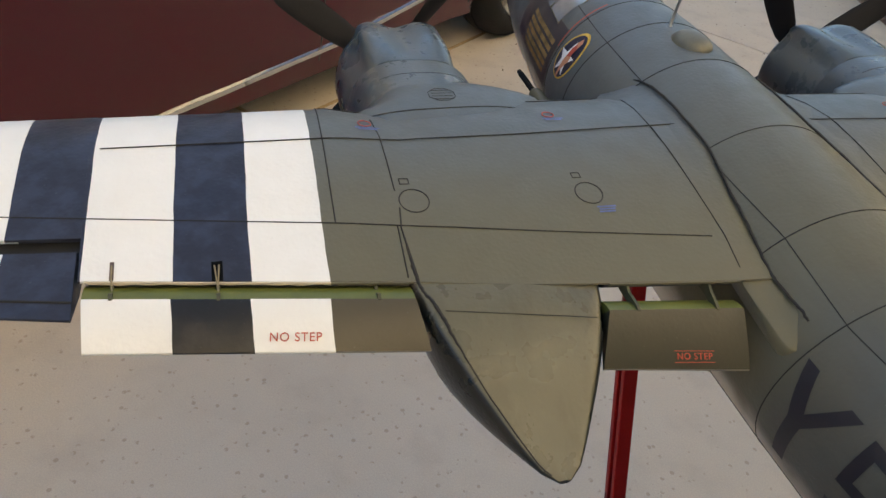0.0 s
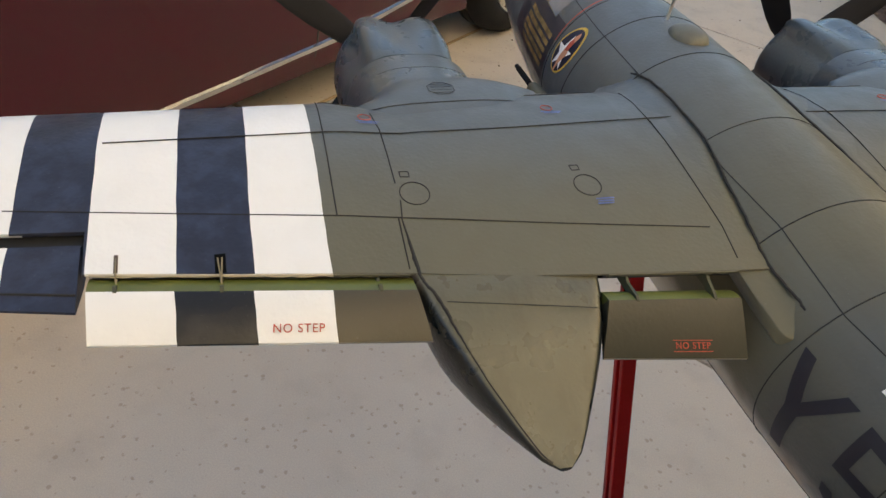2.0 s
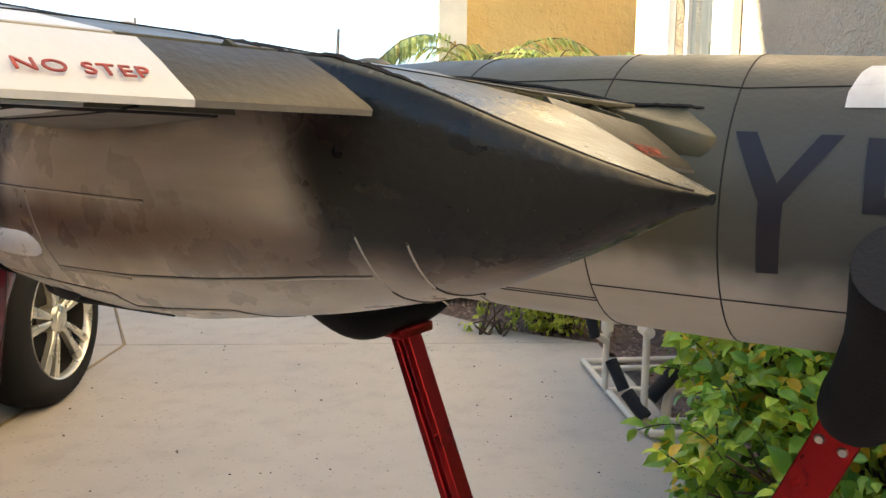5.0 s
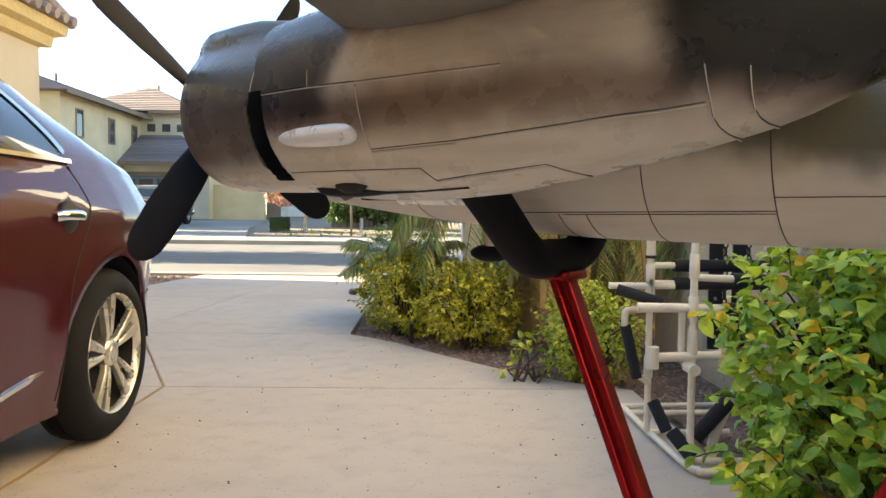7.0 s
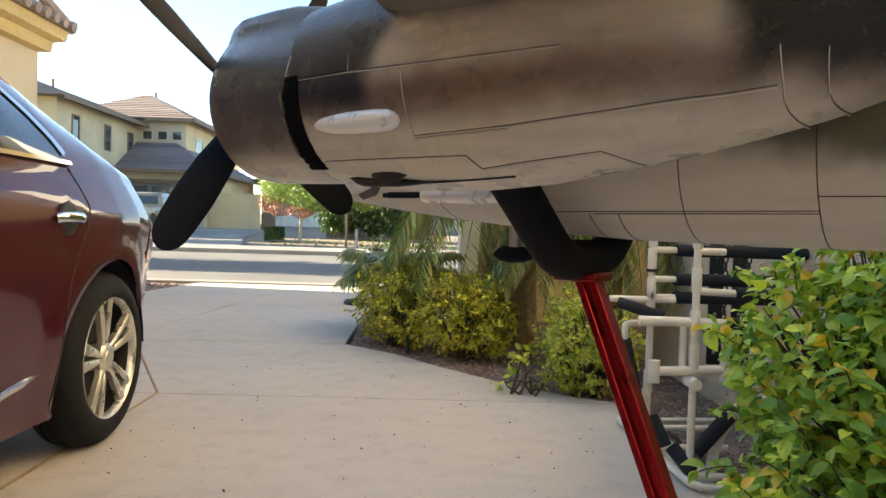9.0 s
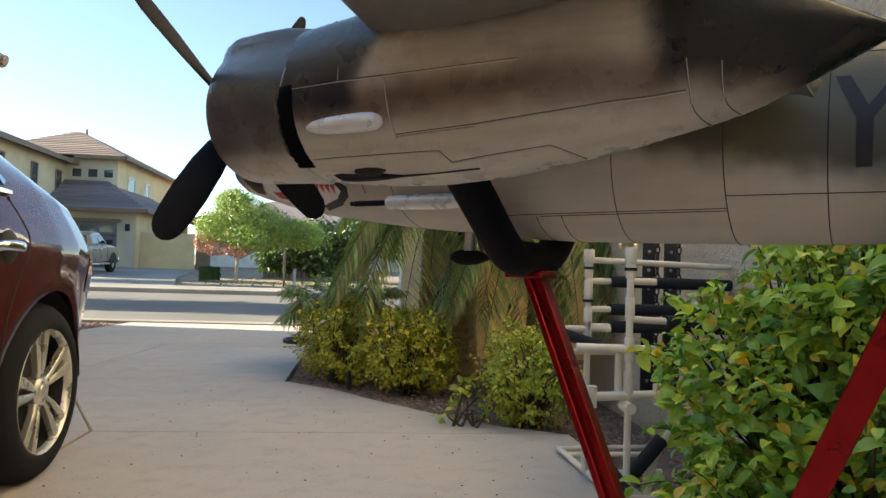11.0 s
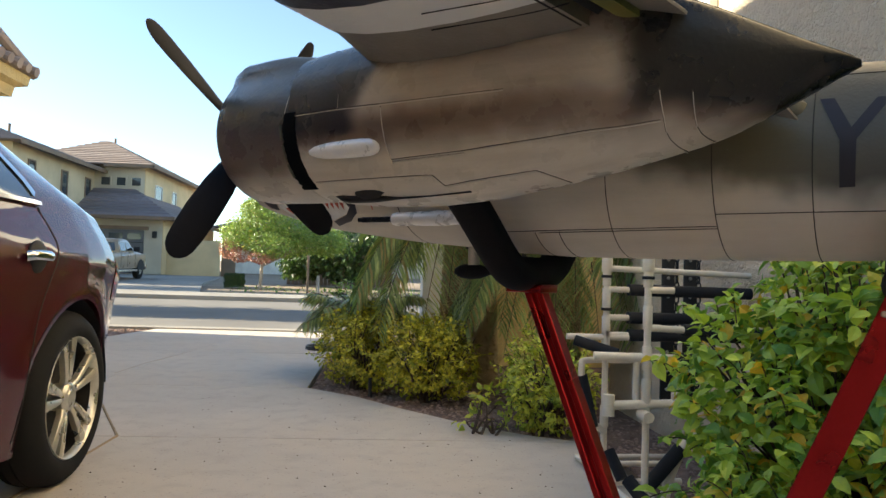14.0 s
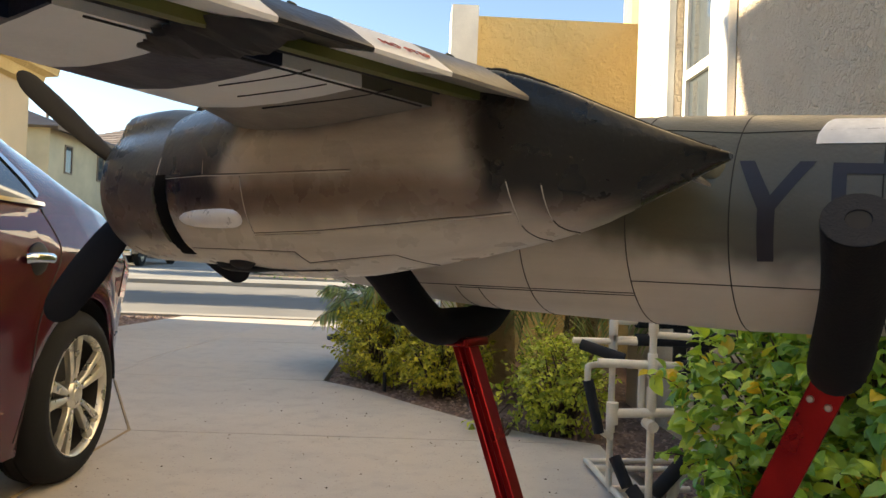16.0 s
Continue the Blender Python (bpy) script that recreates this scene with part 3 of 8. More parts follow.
# set-back golden face and its pale return
wall_box("wall_north", 0.684, 7.3, -0.1, 4.5, 7.5, 3.45, M_GOLD, "golden stucco wall set back beyond the palms")
wall_box("wall_return", 0.42, 7.0, -0.1, 0.68, 7.5, 3.45, M_TRIM, "pale corner pier of the set-back wall")
wall_box("wall_link", 2.6, 5.15, -0.1, 2.8, 7.3, 3.45, M_STUCCO, "stucco link wall")
wall_box("wall_upper", 3.2, 7.6, 3.3, 8.5, 11, 6.4, M_GOLD, "upper storey wall")
bm = bmesh.new()
loft(bm, [[Vector((x, 6.85, 3.40)), Vector((x, 6.85, 3.52)), Vector((x, 7.6, 3.85)), Vector((x, 7.6, 3.46))] for x in (2.35, 4.6)])
struct(part("eave_trim", bm, M_BROWNTRIM, smooth=False), "brown eave board")
# garage front far behind the camera
bm = bmesh.new()
for x0, x1, z0, z1 in ((-9, -2.6, -0.1, 3.2), (2.45, 3.2, -0.1, 3.2), (-2.6, 2.45, 2.3, 3.2)):
    box(bm, x0, -9.25, z0, x1, -9.0, z1)
struct(part("wall_south", bm, M_STUCCO, smooth=False), "stucco garage front")
bm = bmesh.new()
for k in range(4):
    box(bm, -2.598, -9.2, 0.0 + 0.575 * k, 2.448, -9.15, 0.565 + 0.575 * k, bevel=0.01)
struct(part("door_1", bm, M_TRIM, smooth=False), "closed white panelled garage door")

# ---- the house across the drive, which keeps it in shade ----
left = thing("neighbour_house", "yellow stucco house with tiled eaves beside the driveway", "house")
bm = bmesh.new()
box(bm, -12, -9.5, -0.1, -4.75, 8.75, 2.95)
lw = part("wall", bm, M_CREAM, left, "cream stucco wall", smooth=False)
# unseen upper storey, added to hold the sun off drive and wall
bm = bmesh.new()
box(bm, -12, -9.5, 2.95, -5.3, 3.65, 4.25)
part("upper_wall", bm, M_CREAM, left, smooth=False)
bm = bmesh.new()
loft(bm, [[Vector((x, y, z)) for x, y in ((-12, -9.5), (-4.75 + g, -9.5), (-4.75 + g, 8.75 + g), (-12, 8.75 + g))] for g, z in ((0.003, 2.72), (0.10, 2.74), (0.12, 2.86), (0.22, 2.90), (0.24, 3.02))])
part("eave_moulding", bm, M_GOLD, left, "stepped golden eave moulding", smooth=False)
bm = bmesh.new()
for i in range(92):
    y = 8.95 - 0.2 * i
    x = -4.42
    tube(bm, [(x, y, 3.07), (x - 0.9, y, 3.32)], 0.062, 8)
for i in range(30):
    x = -4.52 - 0.2 * i
    tube(bm, [(x, 9.08, 3.07), (x, 8.2, 3.32)], 0.062, 8)
part("tile_edge", bm, M_TILE, left, "rounded clay tile edge")
bm = bmesh.new()
loft(bm, [[Vector(p) for p in ((-12, 9.05, 3.03), (-4.45, 9.05, 3.03), (-4.45, -9.5, 3.03), (-12, -9.5, 3.03))], [Vector(p) for p in ((-12, 6.2, 4.15), (-7.3, 6.2, 4.15), (-7.3, -9.5, 4.15), (-12, -9.5, 4.15))]])
part("lower_roof", bm, M_TILE, left, smooth=False)
# unseen roof of the added storey
bm = bmesh.new()
loft(bm, [[Vector(p) for p in ((-12.5, 3.9, 4.2), (-4.9, 3.9, 4.2), (-4.9, -9.8, 4.2), (-12.5, -9.8, 4.2))], [Vector(p) for p in ((-10, 1.5, 4.85), (-7.5, 1.5, 4.85), (-7.5, -6, 4.85), (-10, -6, 4.85))]])
part("roof", bm, M_TILE, left, smooth=False)
left.matrix_world = Matrix.Translation((0.24, 0, -0.02)) @ Matrix.Diagonal((1.18, 1.18, 1.18, 1))

# ---- the two-storey house across the street ----
house = thing("far_house", "two-storey tan stucco house with hipped tile roofs", "house")
GZ = rise(35)


def far_box(name, x0, y0, z0, x1, y1, z1, material, label=""):
    bm = bmesh.new()
    box(bm, x0, y0, GZ + z0, x1, y1, GZ + z1)
    return part(name, bm, material, house, label, smooth=False)


def hip(name, x0, y0, x1, y1, z0, z1, inset, material, ridge, step=0.27, left_end=1.0):
    """A hipped roof in courses of tiles, each proud of the one above."""
    ncourse = max(4, int((inset) / step))
    roof = None
    for i in range(ncourse):
        f0, f1 = i / ncourse, (i + 1) / ncourse
        za, zb = GZ + z0 + (z1 - z0) * f0, GZ + z0 + (z1 - z0) * f1
        ins0, ins1 = inset * f0, inset * f1
        ra = [Vector((x0 + ins0 * left_end, y0 + ins0, za)), Vector((x1 - ins0, y0 + ins0, za)), Vector((x1 - ins0, y1 - ins0, za)), Vector((x0 + ins0 * left_end, y1 - ins0, za))]
        rb = [Vector((x0 + ins1 * left_end, y0 + ins1, zb)), Vector((x1 - ins1, y0 + ins1, zb)), Vector((x1 - ins1, y1 - ins1, zb)), Vector((x0 + ins1 * left_end, y1 - ins1, zb))]
        bm = bmesh.new()
        loft(bm, [[p + Vector((0, 0, 0.0)) for p in ra], [p + Vector((0, 0, 0.07)) for p in ra], [p + Vector((0, 0, 0.02)) for p in rb]], True, (i == 0, i == ncourse - 1))
        if roof is None:
            roof = part(name, bm, material, house, ridge, smooth=False)
        else:
            part("tile_course", bm, material, roof, smooth=False)
    return roof


far_box("wall", -15.6, 35.9, 0, -10.9, 46, 2.75, M_BEIGE, "beige stucco garage wing wall")
far_box("side_wall", -10.895, 35.9, 0, -10.86, 46, 2.75, M_FARTAN, "golden side wall")
far_box("upper_wall", -19, 38.0, 2.7, -12.55, 48.5, 5.50, M_BEIGE, "beige upper wall")
far_box("upper_side_wall", -12.545, 38.0, 2.7, -12.51, 48.5, 5.50, M_FARTAN, "golden upper side wall")
far_box("left_wing_wall", -27, 29.9, -0.3, -15.05, 46, 5.2, M_CREAM, "cream left wing wall")
hip("garage_roof", -16.2, 35.2, -10.2, 45.5, 2.72, 4.35, 2.9, M_TILEGREY, "grey-brown tiled garage roof", left_end=0.1)
hip("roof", -19.3, 37.4, -11.95, 49.0, 5.50, 7.25, 3.6, M_TILE, "tan tiled hipped roof")
hip("left_wing_roof", -27.6, 29.3, -14.45, 46.5, 5.2, 7.0, 5.0, M_TILEGREY, "grey-brown tiled roof")
for nm, q, mt, lb in (("fascia", (-16.25, 35.15, 2.60, -10.15, 35.22, 2.76), M_BROWNTRIM, "dark fascia"), ("fascia", (-14.4, 37.35, 5.37, -11.9, 37.42, 5.53), M_BROWNTRIM, "dark fascia"), ("fascia", (-11.95, 37.35, 5.37, -11.89, 49.0, 5.53), M_BROWNTRIM, ""), ("fascia", (-10.20, 35.15, 2.60, -10.14, 45.4, 2.76), M_BROWNTRIM, ""), ("fascia", (-14.45, 29.3, 5.05, -14.39, 46.5, 5.22), M_BROWNTRIM, "")):
    far_box(nm, *q, mt, lb)
g = far_box("garage_door", -15.3, 35.80, 0.02, -11.75, 35.897, 2.12, M_GARAGE, "closed grey sectional garage door")
for k in range(3):
    bm = bmesh.new()
    box(bm, -15.3, 35.79, GZ + 0.5 * (k + 1), -11.75, 35.799, GZ + 0.5 * (k + 1) + 0.03)
    part("section_line", bm, M_DARK, g)
for k in range(4):
    bm = bmesh.new()
    box(bm, -15.1 + 0.86 * k, 35.785, GZ + 1.66, -14.45 + 0.86 * k, 35.797, GZ + 1.95)
    part("door_pane", bm, M_WINDOW, g)
far_box("door_lintel", -15.5, 35.74, 2.13, -11.55, 35.896, 2.30, M_BROWNTRIM, "dark lintel over the garage door")


def far_window(x0, z0, x1, z1, y, frame_m=M_BEIGE, face="front", xf=0.0):
    bm = bmesh.new()
    pane = bmesh.new()
    t = 0.06
    if face == "front":
        for q in ((x0 - t, z0 - t, x1 + t, z0), (x0 - t, z1, x1 + t, z1 + t), (x0 - t, z0, x0, z1), (x1, z0, x1 + t, z1)):
            box(bm, q[0], y - 0.05, GZ + q[1], q[2], y - 0.002, GZ + q[3])
        box(pane, x0, y - 0.02, GZ + z0, x1, y - 0.003, GZ + z1)
    else:
        for q in ((x0 - t, z0 - t, x1 + t, z0), (x0 - t, z1, x1 + t, z1 + t), (x0 - t, z0, x0, z1), (x1, z0, x1 + t, z1)):
            box(bm, xf + 0.002, q[0], GZ + q[1], xf + 0.05, q[2], GZ + q[3])
        box(pane, xf + 0.003, x0, GZ + z0, xf + 0.02, x1, GZ + z1)
    w = part("window", bm, frame_m, house, "framed window", smooth=False)
    part("pane", pane, M_WINDOW, w, smooth=False)


for x in (-14.70, -13.93, -13.17):
    far_window(x, 4.50, x + 0.44, 4.90, 38.0, M_BEIGE)
for y in (31.2, 34.3, 36.9):
    far_window(y, 3.55, y + 0.55, 4.65, 0, M_BROWNTRIM, "side", -15.05)
far_window(39.6, 3.2, 40.7, 4.7, 0, M_TRIM, "side", -12.51)
far_window(42.6, 3.6, 43.3, 4.7, 0, M_TRIM, "side", -12.51)
bm = bmesh.new()
box(bm, -11.35, 35.76, GZ + 1.75, -11.15, 35.895, GZ + 2.08, bevel=0.02)
part("wall_lantern", bm, M_DARK, house, "small dark wall lantern")
for x, y, z in ((-18.6, 36.5, 6.9), (-15.6, 42.0, 7.35)):
    bm = bmesh.new()
    tube(bm, [(x, y, GZ + z - 1.2), (x, y, GZ + z + 0.25)], 0.07, 8)
    part("vent_pipe", bm, M_BROWNTRIM, house)
# side yard wall, gate, pale neighbour beyond
wall_box("yard_wall", -10.85, 36.6, 0.5, -8.3, 36.8, GZ + 1.75, M_FARTAN, "golden stucco yard wall")
wall_box("yard_gate", -8.29, 37.0, 0.5, -7.6, 37.1, GZ + 1.7, M_BROWNTRIM, "brown timber gate")
beyond = thing("distant_house", "pale distant house half hidden by the tree", "house")
bm = bmesh.new()
box(bm, -9.8, 44, 0.6, 6, 52, 3.6)
part("wall", bm, M_BEIGE, beyond, smooth=False)
bm = bmesh.new()
box(bm, -9.0, 43.88, 0.7, -5.4, 43.99, 2.75)
part("garage_door", bm, M_TRIM, beyond, "white garage door", smooth=False)
bm = bmesh.new()
loft(bm, [[Vector(p) for p in ((-10.4, 43.2, 3.5), (6.5, 43.2, 3.5), (6.5, 53, 3.5), (-10.4, 53, 3.5))], [Vector(p) for p in ((-6, 47.5, 5.1), (2.5, 47.5, 5.1), (2.5, 48.5, 5.1), (-6, 48.5, 5.1))]])
part("roof", bm, M_TILEGREY, beyond, smooth=False)


# ---- the model aeroplane: x ahead, y to its left, z up ----
AT = Matrix.Translation((0.358, 0.727, 1.0)) @ Matrix.Rotation(radians(141.8), 4, "Z")
plane = thing("model_airplane", "twin-engined model bomber in olive and grey on a stand", "model airplane", m=AT)

# x, top, bottom, half width
FUS = [
    (0.602, -0.004, -0.016, 0.006), (0.595, 0.012, -0.030, 0.022), (0.575, 0.026, -0.042, 0.036), (0.54, 0.038, -0.052, 0.048),
    (0.48, 0.047, -0.067, 0.060), (0.43, 0.055, -0.075, 0.069), (0.40, 0.071, -0.079, 0.074), (0.36, 0.079, -0.084, 0.081),
    (0.30, 0.0805, -0.091, 0.088), (0.245, 0.081, -0.0955, 0.092), (0.17, 0.080, -0.103, 0.094), (0.10, 0.079, -0.107, 0.094),
    (0.0, 0.0755, -0.1085, 0.093), (-0.07, 0.072, -0.109, 0.091), (-0.14, 0.067, -0.109, 0.088), (-0.19, 0.0625, -0.1075, 0.085),
    (-0.30, 0.053, -0.100, 0.075), (-0.45, 0.046, -0.075, 0.056), (-0.62, 0.036, -0.035, 0.030), (-0.68, 0.022, -0.008, 0.010)]


def fus_ring(x, grow=0.0, k=48):
    t, b, w = lerp_table(FUS, x)
    c, h = (t + b) / 2, (t - b) / 2 + grow
    return [Vector((x, (w + grow) * math.cos(a), c + h * math.sin(a))) for a in [2 * math.pi * i / k for i in range(k)]]


def fus_y(x, z, grow=0.0005):
    t, b, w = lerp_table(FUS, x)
    c, h = (t + b) / 2, (t - b) / 2
    q = max(-1, min(1, (z - c) / h))
    return w * math.sqrt(1 - q * q) + grow


xs = sorted({r[0] for r in FUS} | {0.55 - 0.02 * i for i in range(58)}, reverse=True)
bm = bmesh.new()
loft(bm, [fus_ring(x) for x in xs])
fuselage = part("fuselage", bm, M_FUS, plane, "olive and grey fuselage with panel lines")


# wing shape
def wing_le(y):
    f = max(0.0, min(1.0, (0.31 - y) / 0.10))
    return (0.134 - 0.057 * (y - 0.35)) * (1 - f) + 0.1605 * f


def wing_te(y):
    return -0.1106 + 0.181 * (y - 0.316) if y < 0.7 else -0.0411 + 0.10 * (y - 0.7)


def wing_fix(y):
    if y <= 0.25:
        return -0.0784 - 0.0768 * (0.193 - y)
    if y <= 0.506:
        return -0.0389 - 0.142 * (0.504 - y)
    return -0.0085 + 0.09 * (y - 0.509)


UP = [(0, 0), (0.012, 0.0075), (0.05, 0.0155), (0.10, 0.0215), (0.17, 0.0265), (0.28, 0.030), (0.40, 0.0285), (0.52, 0.0245), (0.65, 0.0195), (0.81, 0.0118), (0.9, 0.006), (1.0, -0.003)]
LOW = [(0, 0), (0.012, 0.005), (0.05, 0.009), (0.1, 0.0115), (0.2, 0.014), (0.4, 0.0145), (0.7, 0.010), (0.81, 0.008), (1.0, 0.006)]


def wing_twist(s, y):
    """The outer panel carries its leading edge higher than its rear."""
    out = max(0.0, min(1.0, (y - 0.30) / 0.05))
    return out * (0.0123 + 0.023 * max(0.0, min(y, 0.62) - 0.366)) * max(0.0, 1 - s / 0.9) ** 2


def wing_up(x, y):
    c = wing_le(y) - wing_te(y)
    s = max(0.0, min(1.0, (wing_le(y) - x) / c))
    z = 0.030 + lerp_table(UP, s)[0] * min(1.05, c / 0.246) ** 0.8
    return z - 0.010 * s * max(0.0, min(1.0, (0.32 - y) / 0.22)) + wing_twist(s, y)


def wing_low(x, y):
    c = wing_le(y) - wing_te(y)
    s = max(0.0, min(1.0, (wing_le(y) - x) / c))
    return 0.030 - lerp_table(LOW, s)[0] * min(1.05, c / 0.246) + wing_twist(s, y)


def wing_ring(y, end):
    le = wing_le(y)
    sx = [le - (le - end) * f for f in (0, 0.004, 0.015, 0.04, 0.08, 0.14, 0.22, 0.32, 0.45, 0.6, 0.75, 0.88, 0.95, 1.0)]
    up = [Vector((x, y, wing_up(x, y))) for x in sx]
    inner = end + min(0.018, 0.35 * (le - end)) if end > wing_te(y) + 0.01 else end
    low = [Vector((le - (le - inner) * f, y, wing_low(le - (le - inner) * f, y))) for f in (1.0, 0.85, 0.65, 0.45, 0.25, 0.12, 0.05, 0.015)]
    lip = [up[-1] - Vector((0, 0, 0.0016)), Vector((inner + 0.001, y, up[-1].z - 0.003))] if inner != end else [up[-1] - Vector((0, 0, 0.001)), up[-1] - Vector((0, 0, 0.0014))]
    return up + lip + low




def build_wing(side):
    bm = bmesh.new()
    stops = [(0.0, wing_fix), (0.06, wing_fix), (0.10, wing_fix), (0.15, wing_fix), (0.2, wing_fix), (0.249, wing_fix), (0.30, wing_fix), (0.315, wing_fix), (0.33, wing_fix), (0.35, wing_fix), (0.366, wing_fix), (0.41, wing_fix), (0.455, wing_fix), (0.505, wing_fix),
             (0.5051, wing_fix), (0.5085, lambda y: -0.0389), (0.5086, wing_fix), (0.55, wing_fix), (0.6, wing_fix), (0.66, wing_fix), (0.735, wing_fix), (0.736, wing_te), (0.76, wing_te), (0.79, wing_te)]
    rings = [wing_ring(y, f(y)) for y, f in stops]
    for y, k in ((0.805, 0.86), (0.815, 0.6), (0.82, 0.25)):
        r = wing_ring(0.80, wing_te(0.80))
        mid = Vector((sum(p.x for p in r) / len(r), 0, sum(p.z for p in r) / len(r)))
        rings.append([Vector((mid.x + (p.x - mid.x) * k, y, mid.z + (p.z - mid.z) * k)) for p in r])
    loft(bm, [[Vector((p.x, side * p.y, p.z)) for p in r] for r in rings])
    return part("wing", bm, M_WING, plane, "wing with black and white stripes", angle=50)


wings = {s: build_wing(s) for s in (1, -1)}


def wp(x, y, side, up=0.0):
    return Vector((x, side * y, wing_up(x, abs(y)) + up))


def line_on_wing(a, b, side, r=0.0006, steps=14, lift=0.0):
    bm = bmesh.new()
    tube(bm, [wp(a[0] + (b[0] - a[0]) * i / steps, a[1] + (b[1] - a[1]) * i / steps, side, lift) for i in range(steps + 1)], r, 5)
    return part("panel_line", bm, M_GROOVE, wings[side])


def ring_on_wing(cx, cy, rx, ry, side, r=0.00045, material=M_GROOVE, name="panel_line", square=False):
    bm = bmesh.new()
    if square:
        c = [(-1, -1), (-1, 1), (1, 1), (1, -1), (-1, -1)]
        pts = [(cx + a * rx, cy + b * ry) for a, b in c]
        pts = [(p[0] + (q[0] - p[0]) * k / 4, p[1] + (q[1] - p[1]) * k / 4) for p, q in zip(pts, pts[1:]) for k in range(5)]
    else:
        pts = [(cx + rx * math.cos(2 * math.pi * k / 36), cy + ry * math.sin(2 * math.pi * k / 36)) for k in range(37)]
    tube(bm, [wp(x, y, side, 0.0006 if name == "stencil_ring" else 0.0) for x, y in pts], r, 5, caps=False)
    return part(name, bm, material, wings[side])


def bar_on_wing(x, y0, y1, side, h, material, name="stencil_bar"):
    bm = bmesh.new()
    st = 6
    for dx in (0,):
        top = [wp(x + h / 2, y0 + (y1 - y0) * i / st, side, 0.0010) for i in range(st + 1)]
        bot = [wp(x - h / 2, y0 + (y1 - y0) * i / st, side, 0.0010) for i in range(st + 1)]
        loft(bm, [top, bot], closed=False)
    return part(name, bm, material, wings[side])


for s in (1, -1):
    for a, b in (((0.0650, 0.502), (0.0645, 0.316)), ((0.0645, 0.316), (0.0690, 0.214)), ((0.0690, 0.214), (0.078, 0.062)),
                 ((0.0128, 0.555), (-0.0017, 0.453)), ((-0.0017, 0.453), (-0.0149, 0.3593)), ((-0.0149, 0.3593), (-0.0213, 0.318)), ((-0.0213, 0.318), (-0.0475, 0.0995)),
                 ((0.122, 0.3565), (0.068, 0.358)), ((0.068, 0.358), (-0.0149, 0.3593)), ((0.098, 0.318), (0.0700, 0.3163)), ((0.0700, 0.3163), (0.010, 0.3165)), ((-0.006, 0.316), (-0.0213, 0.318)),
                 ((0.119, 0.345), (0.127, 0.225)), ((0.127, 0.225), (0.141, 0.11)), ((0.118, 0.355), (0.117, 0.325)),
                 ((-0.0213, 0.3185), (-0.062, 0.3155)), ((-0.0213, 0.3205), (-0.062, 0.3215)),
                 ((0.148, 0.086), (0.078, 0.0905)), ((0.078, 0.0905), (-0.0475, 0.0895)), ((-0.0475, 0.0895), (-0.076, 0.0925))):
        line_on_wing(a, b, s, 0.00048)
    for cy in (0.305, 0.1763):
        ring_on_wing(0.0, cy, 0.0105, 0.0102, s)
        ring_on_wing(0.0185, cy + 0.0035, 0.0026, 0.0032, s, 0.00042, square=True)
    for cx, cy in ((0.0880, 0.324), (0.0985, 0.172)):
        ring_on_wing(cx, cy, 0.0046, 0.0048, s, 0.0004, M_DECALRED, "stencil_ring")
        for k in range(2):
            bar_on_wing(cx - 0.0075 - 0.0024 * k, cy - 0.010 + 0.002 * k, cy + 0.008 - 0.002 * k, s, 0.0015, M_DECALBLUE)
    for k in range(3):
        bar_on_wing(-0.0150 - 0.0023 * k, 0.1615 + 0.001 * k, 0.1760 - 0.001 * (k % 2), s, 0.0014, M_DECALBLUE if s > 0 else M_DECALYEL)

# aileron, and a black sheet for the shade in the slot ahead of it
for s in (1, -1):
    bm = bmesh.new()
    rings = []
    for y in (0.5105, 0.55, 0.6, 0.66, 0.733):
        h = wing_fix(y) - 0.0062
        te = -0.0640 + 0.19 * (y - 0.51)
        zt, zl = wing_up(h, y) - 0.0022, wing_low(h, y)
        ze = wing_up(te, y) + 0.0025
        rings.append([Vector((x, s * y, z)) for x, z in ((h, zt - 0.004), (h - 0.002, zt), (h - 0.02, (zt * 0.72 + ze * 0.28)), (te, ze), (te, ze - 0.0018), (h - 0.02, zl * 0.7 + ze * 0.3 - 0.001), (h - 0.002, zl + 0.002))])
    loft(bm, rings)
    ail = part("aileron", bm, M_WING, plane, "black and white striped aileron")
    bm = bmesh.new()
    tube(bm, [(-0.0535 + 0.17 * (y - 0.506), s * y, wing_up(-0.0535 + 0.17 * (y - 0.506), y) + 0.0012) for y in (0.511, 0.55, 0.6)], 0.0008, 5)
    part("panel_line", bm, M_GROOVE, ail)
    bm = bmesh.new()
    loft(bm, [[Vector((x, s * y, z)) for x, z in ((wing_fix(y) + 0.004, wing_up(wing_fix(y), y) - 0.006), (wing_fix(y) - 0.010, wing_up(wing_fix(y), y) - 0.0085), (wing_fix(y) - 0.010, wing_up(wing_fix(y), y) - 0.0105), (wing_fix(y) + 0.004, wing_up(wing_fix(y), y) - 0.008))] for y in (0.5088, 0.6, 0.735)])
    part("aileron_cove_shade", bm, M_DARK, wings[s], "black sheet standing in for shade ahead of the aileron")


# flaps, well down: front and rear edge of the upper skin at both ends, outer end first
OUTER = ((-0.0511, 0.5058, 0.0375), (-0.0777, 0.5056, 0.0220), (-0.0772, 0.3200, 0.0388), (-0.1038, 0.3150, 0.0215))
INNER = ((-0.0977, 0.1995, 0.0325), (-0.1235, 0.2085, 0.0085), (-0.1005, 0.0995, 0.0235), (-0.1330, 0.1050, 0.0000))


def flap_pt(ends, f, g):
    """f from the outer end (0) to the inner (1), g from the front edge (0) to the rear (1)."""
    fo, ro, fi, ri = [Vector(p) for p in ends]
    return fo.lerp(ro, g).lerp(fi.lerp(ri, g), f)


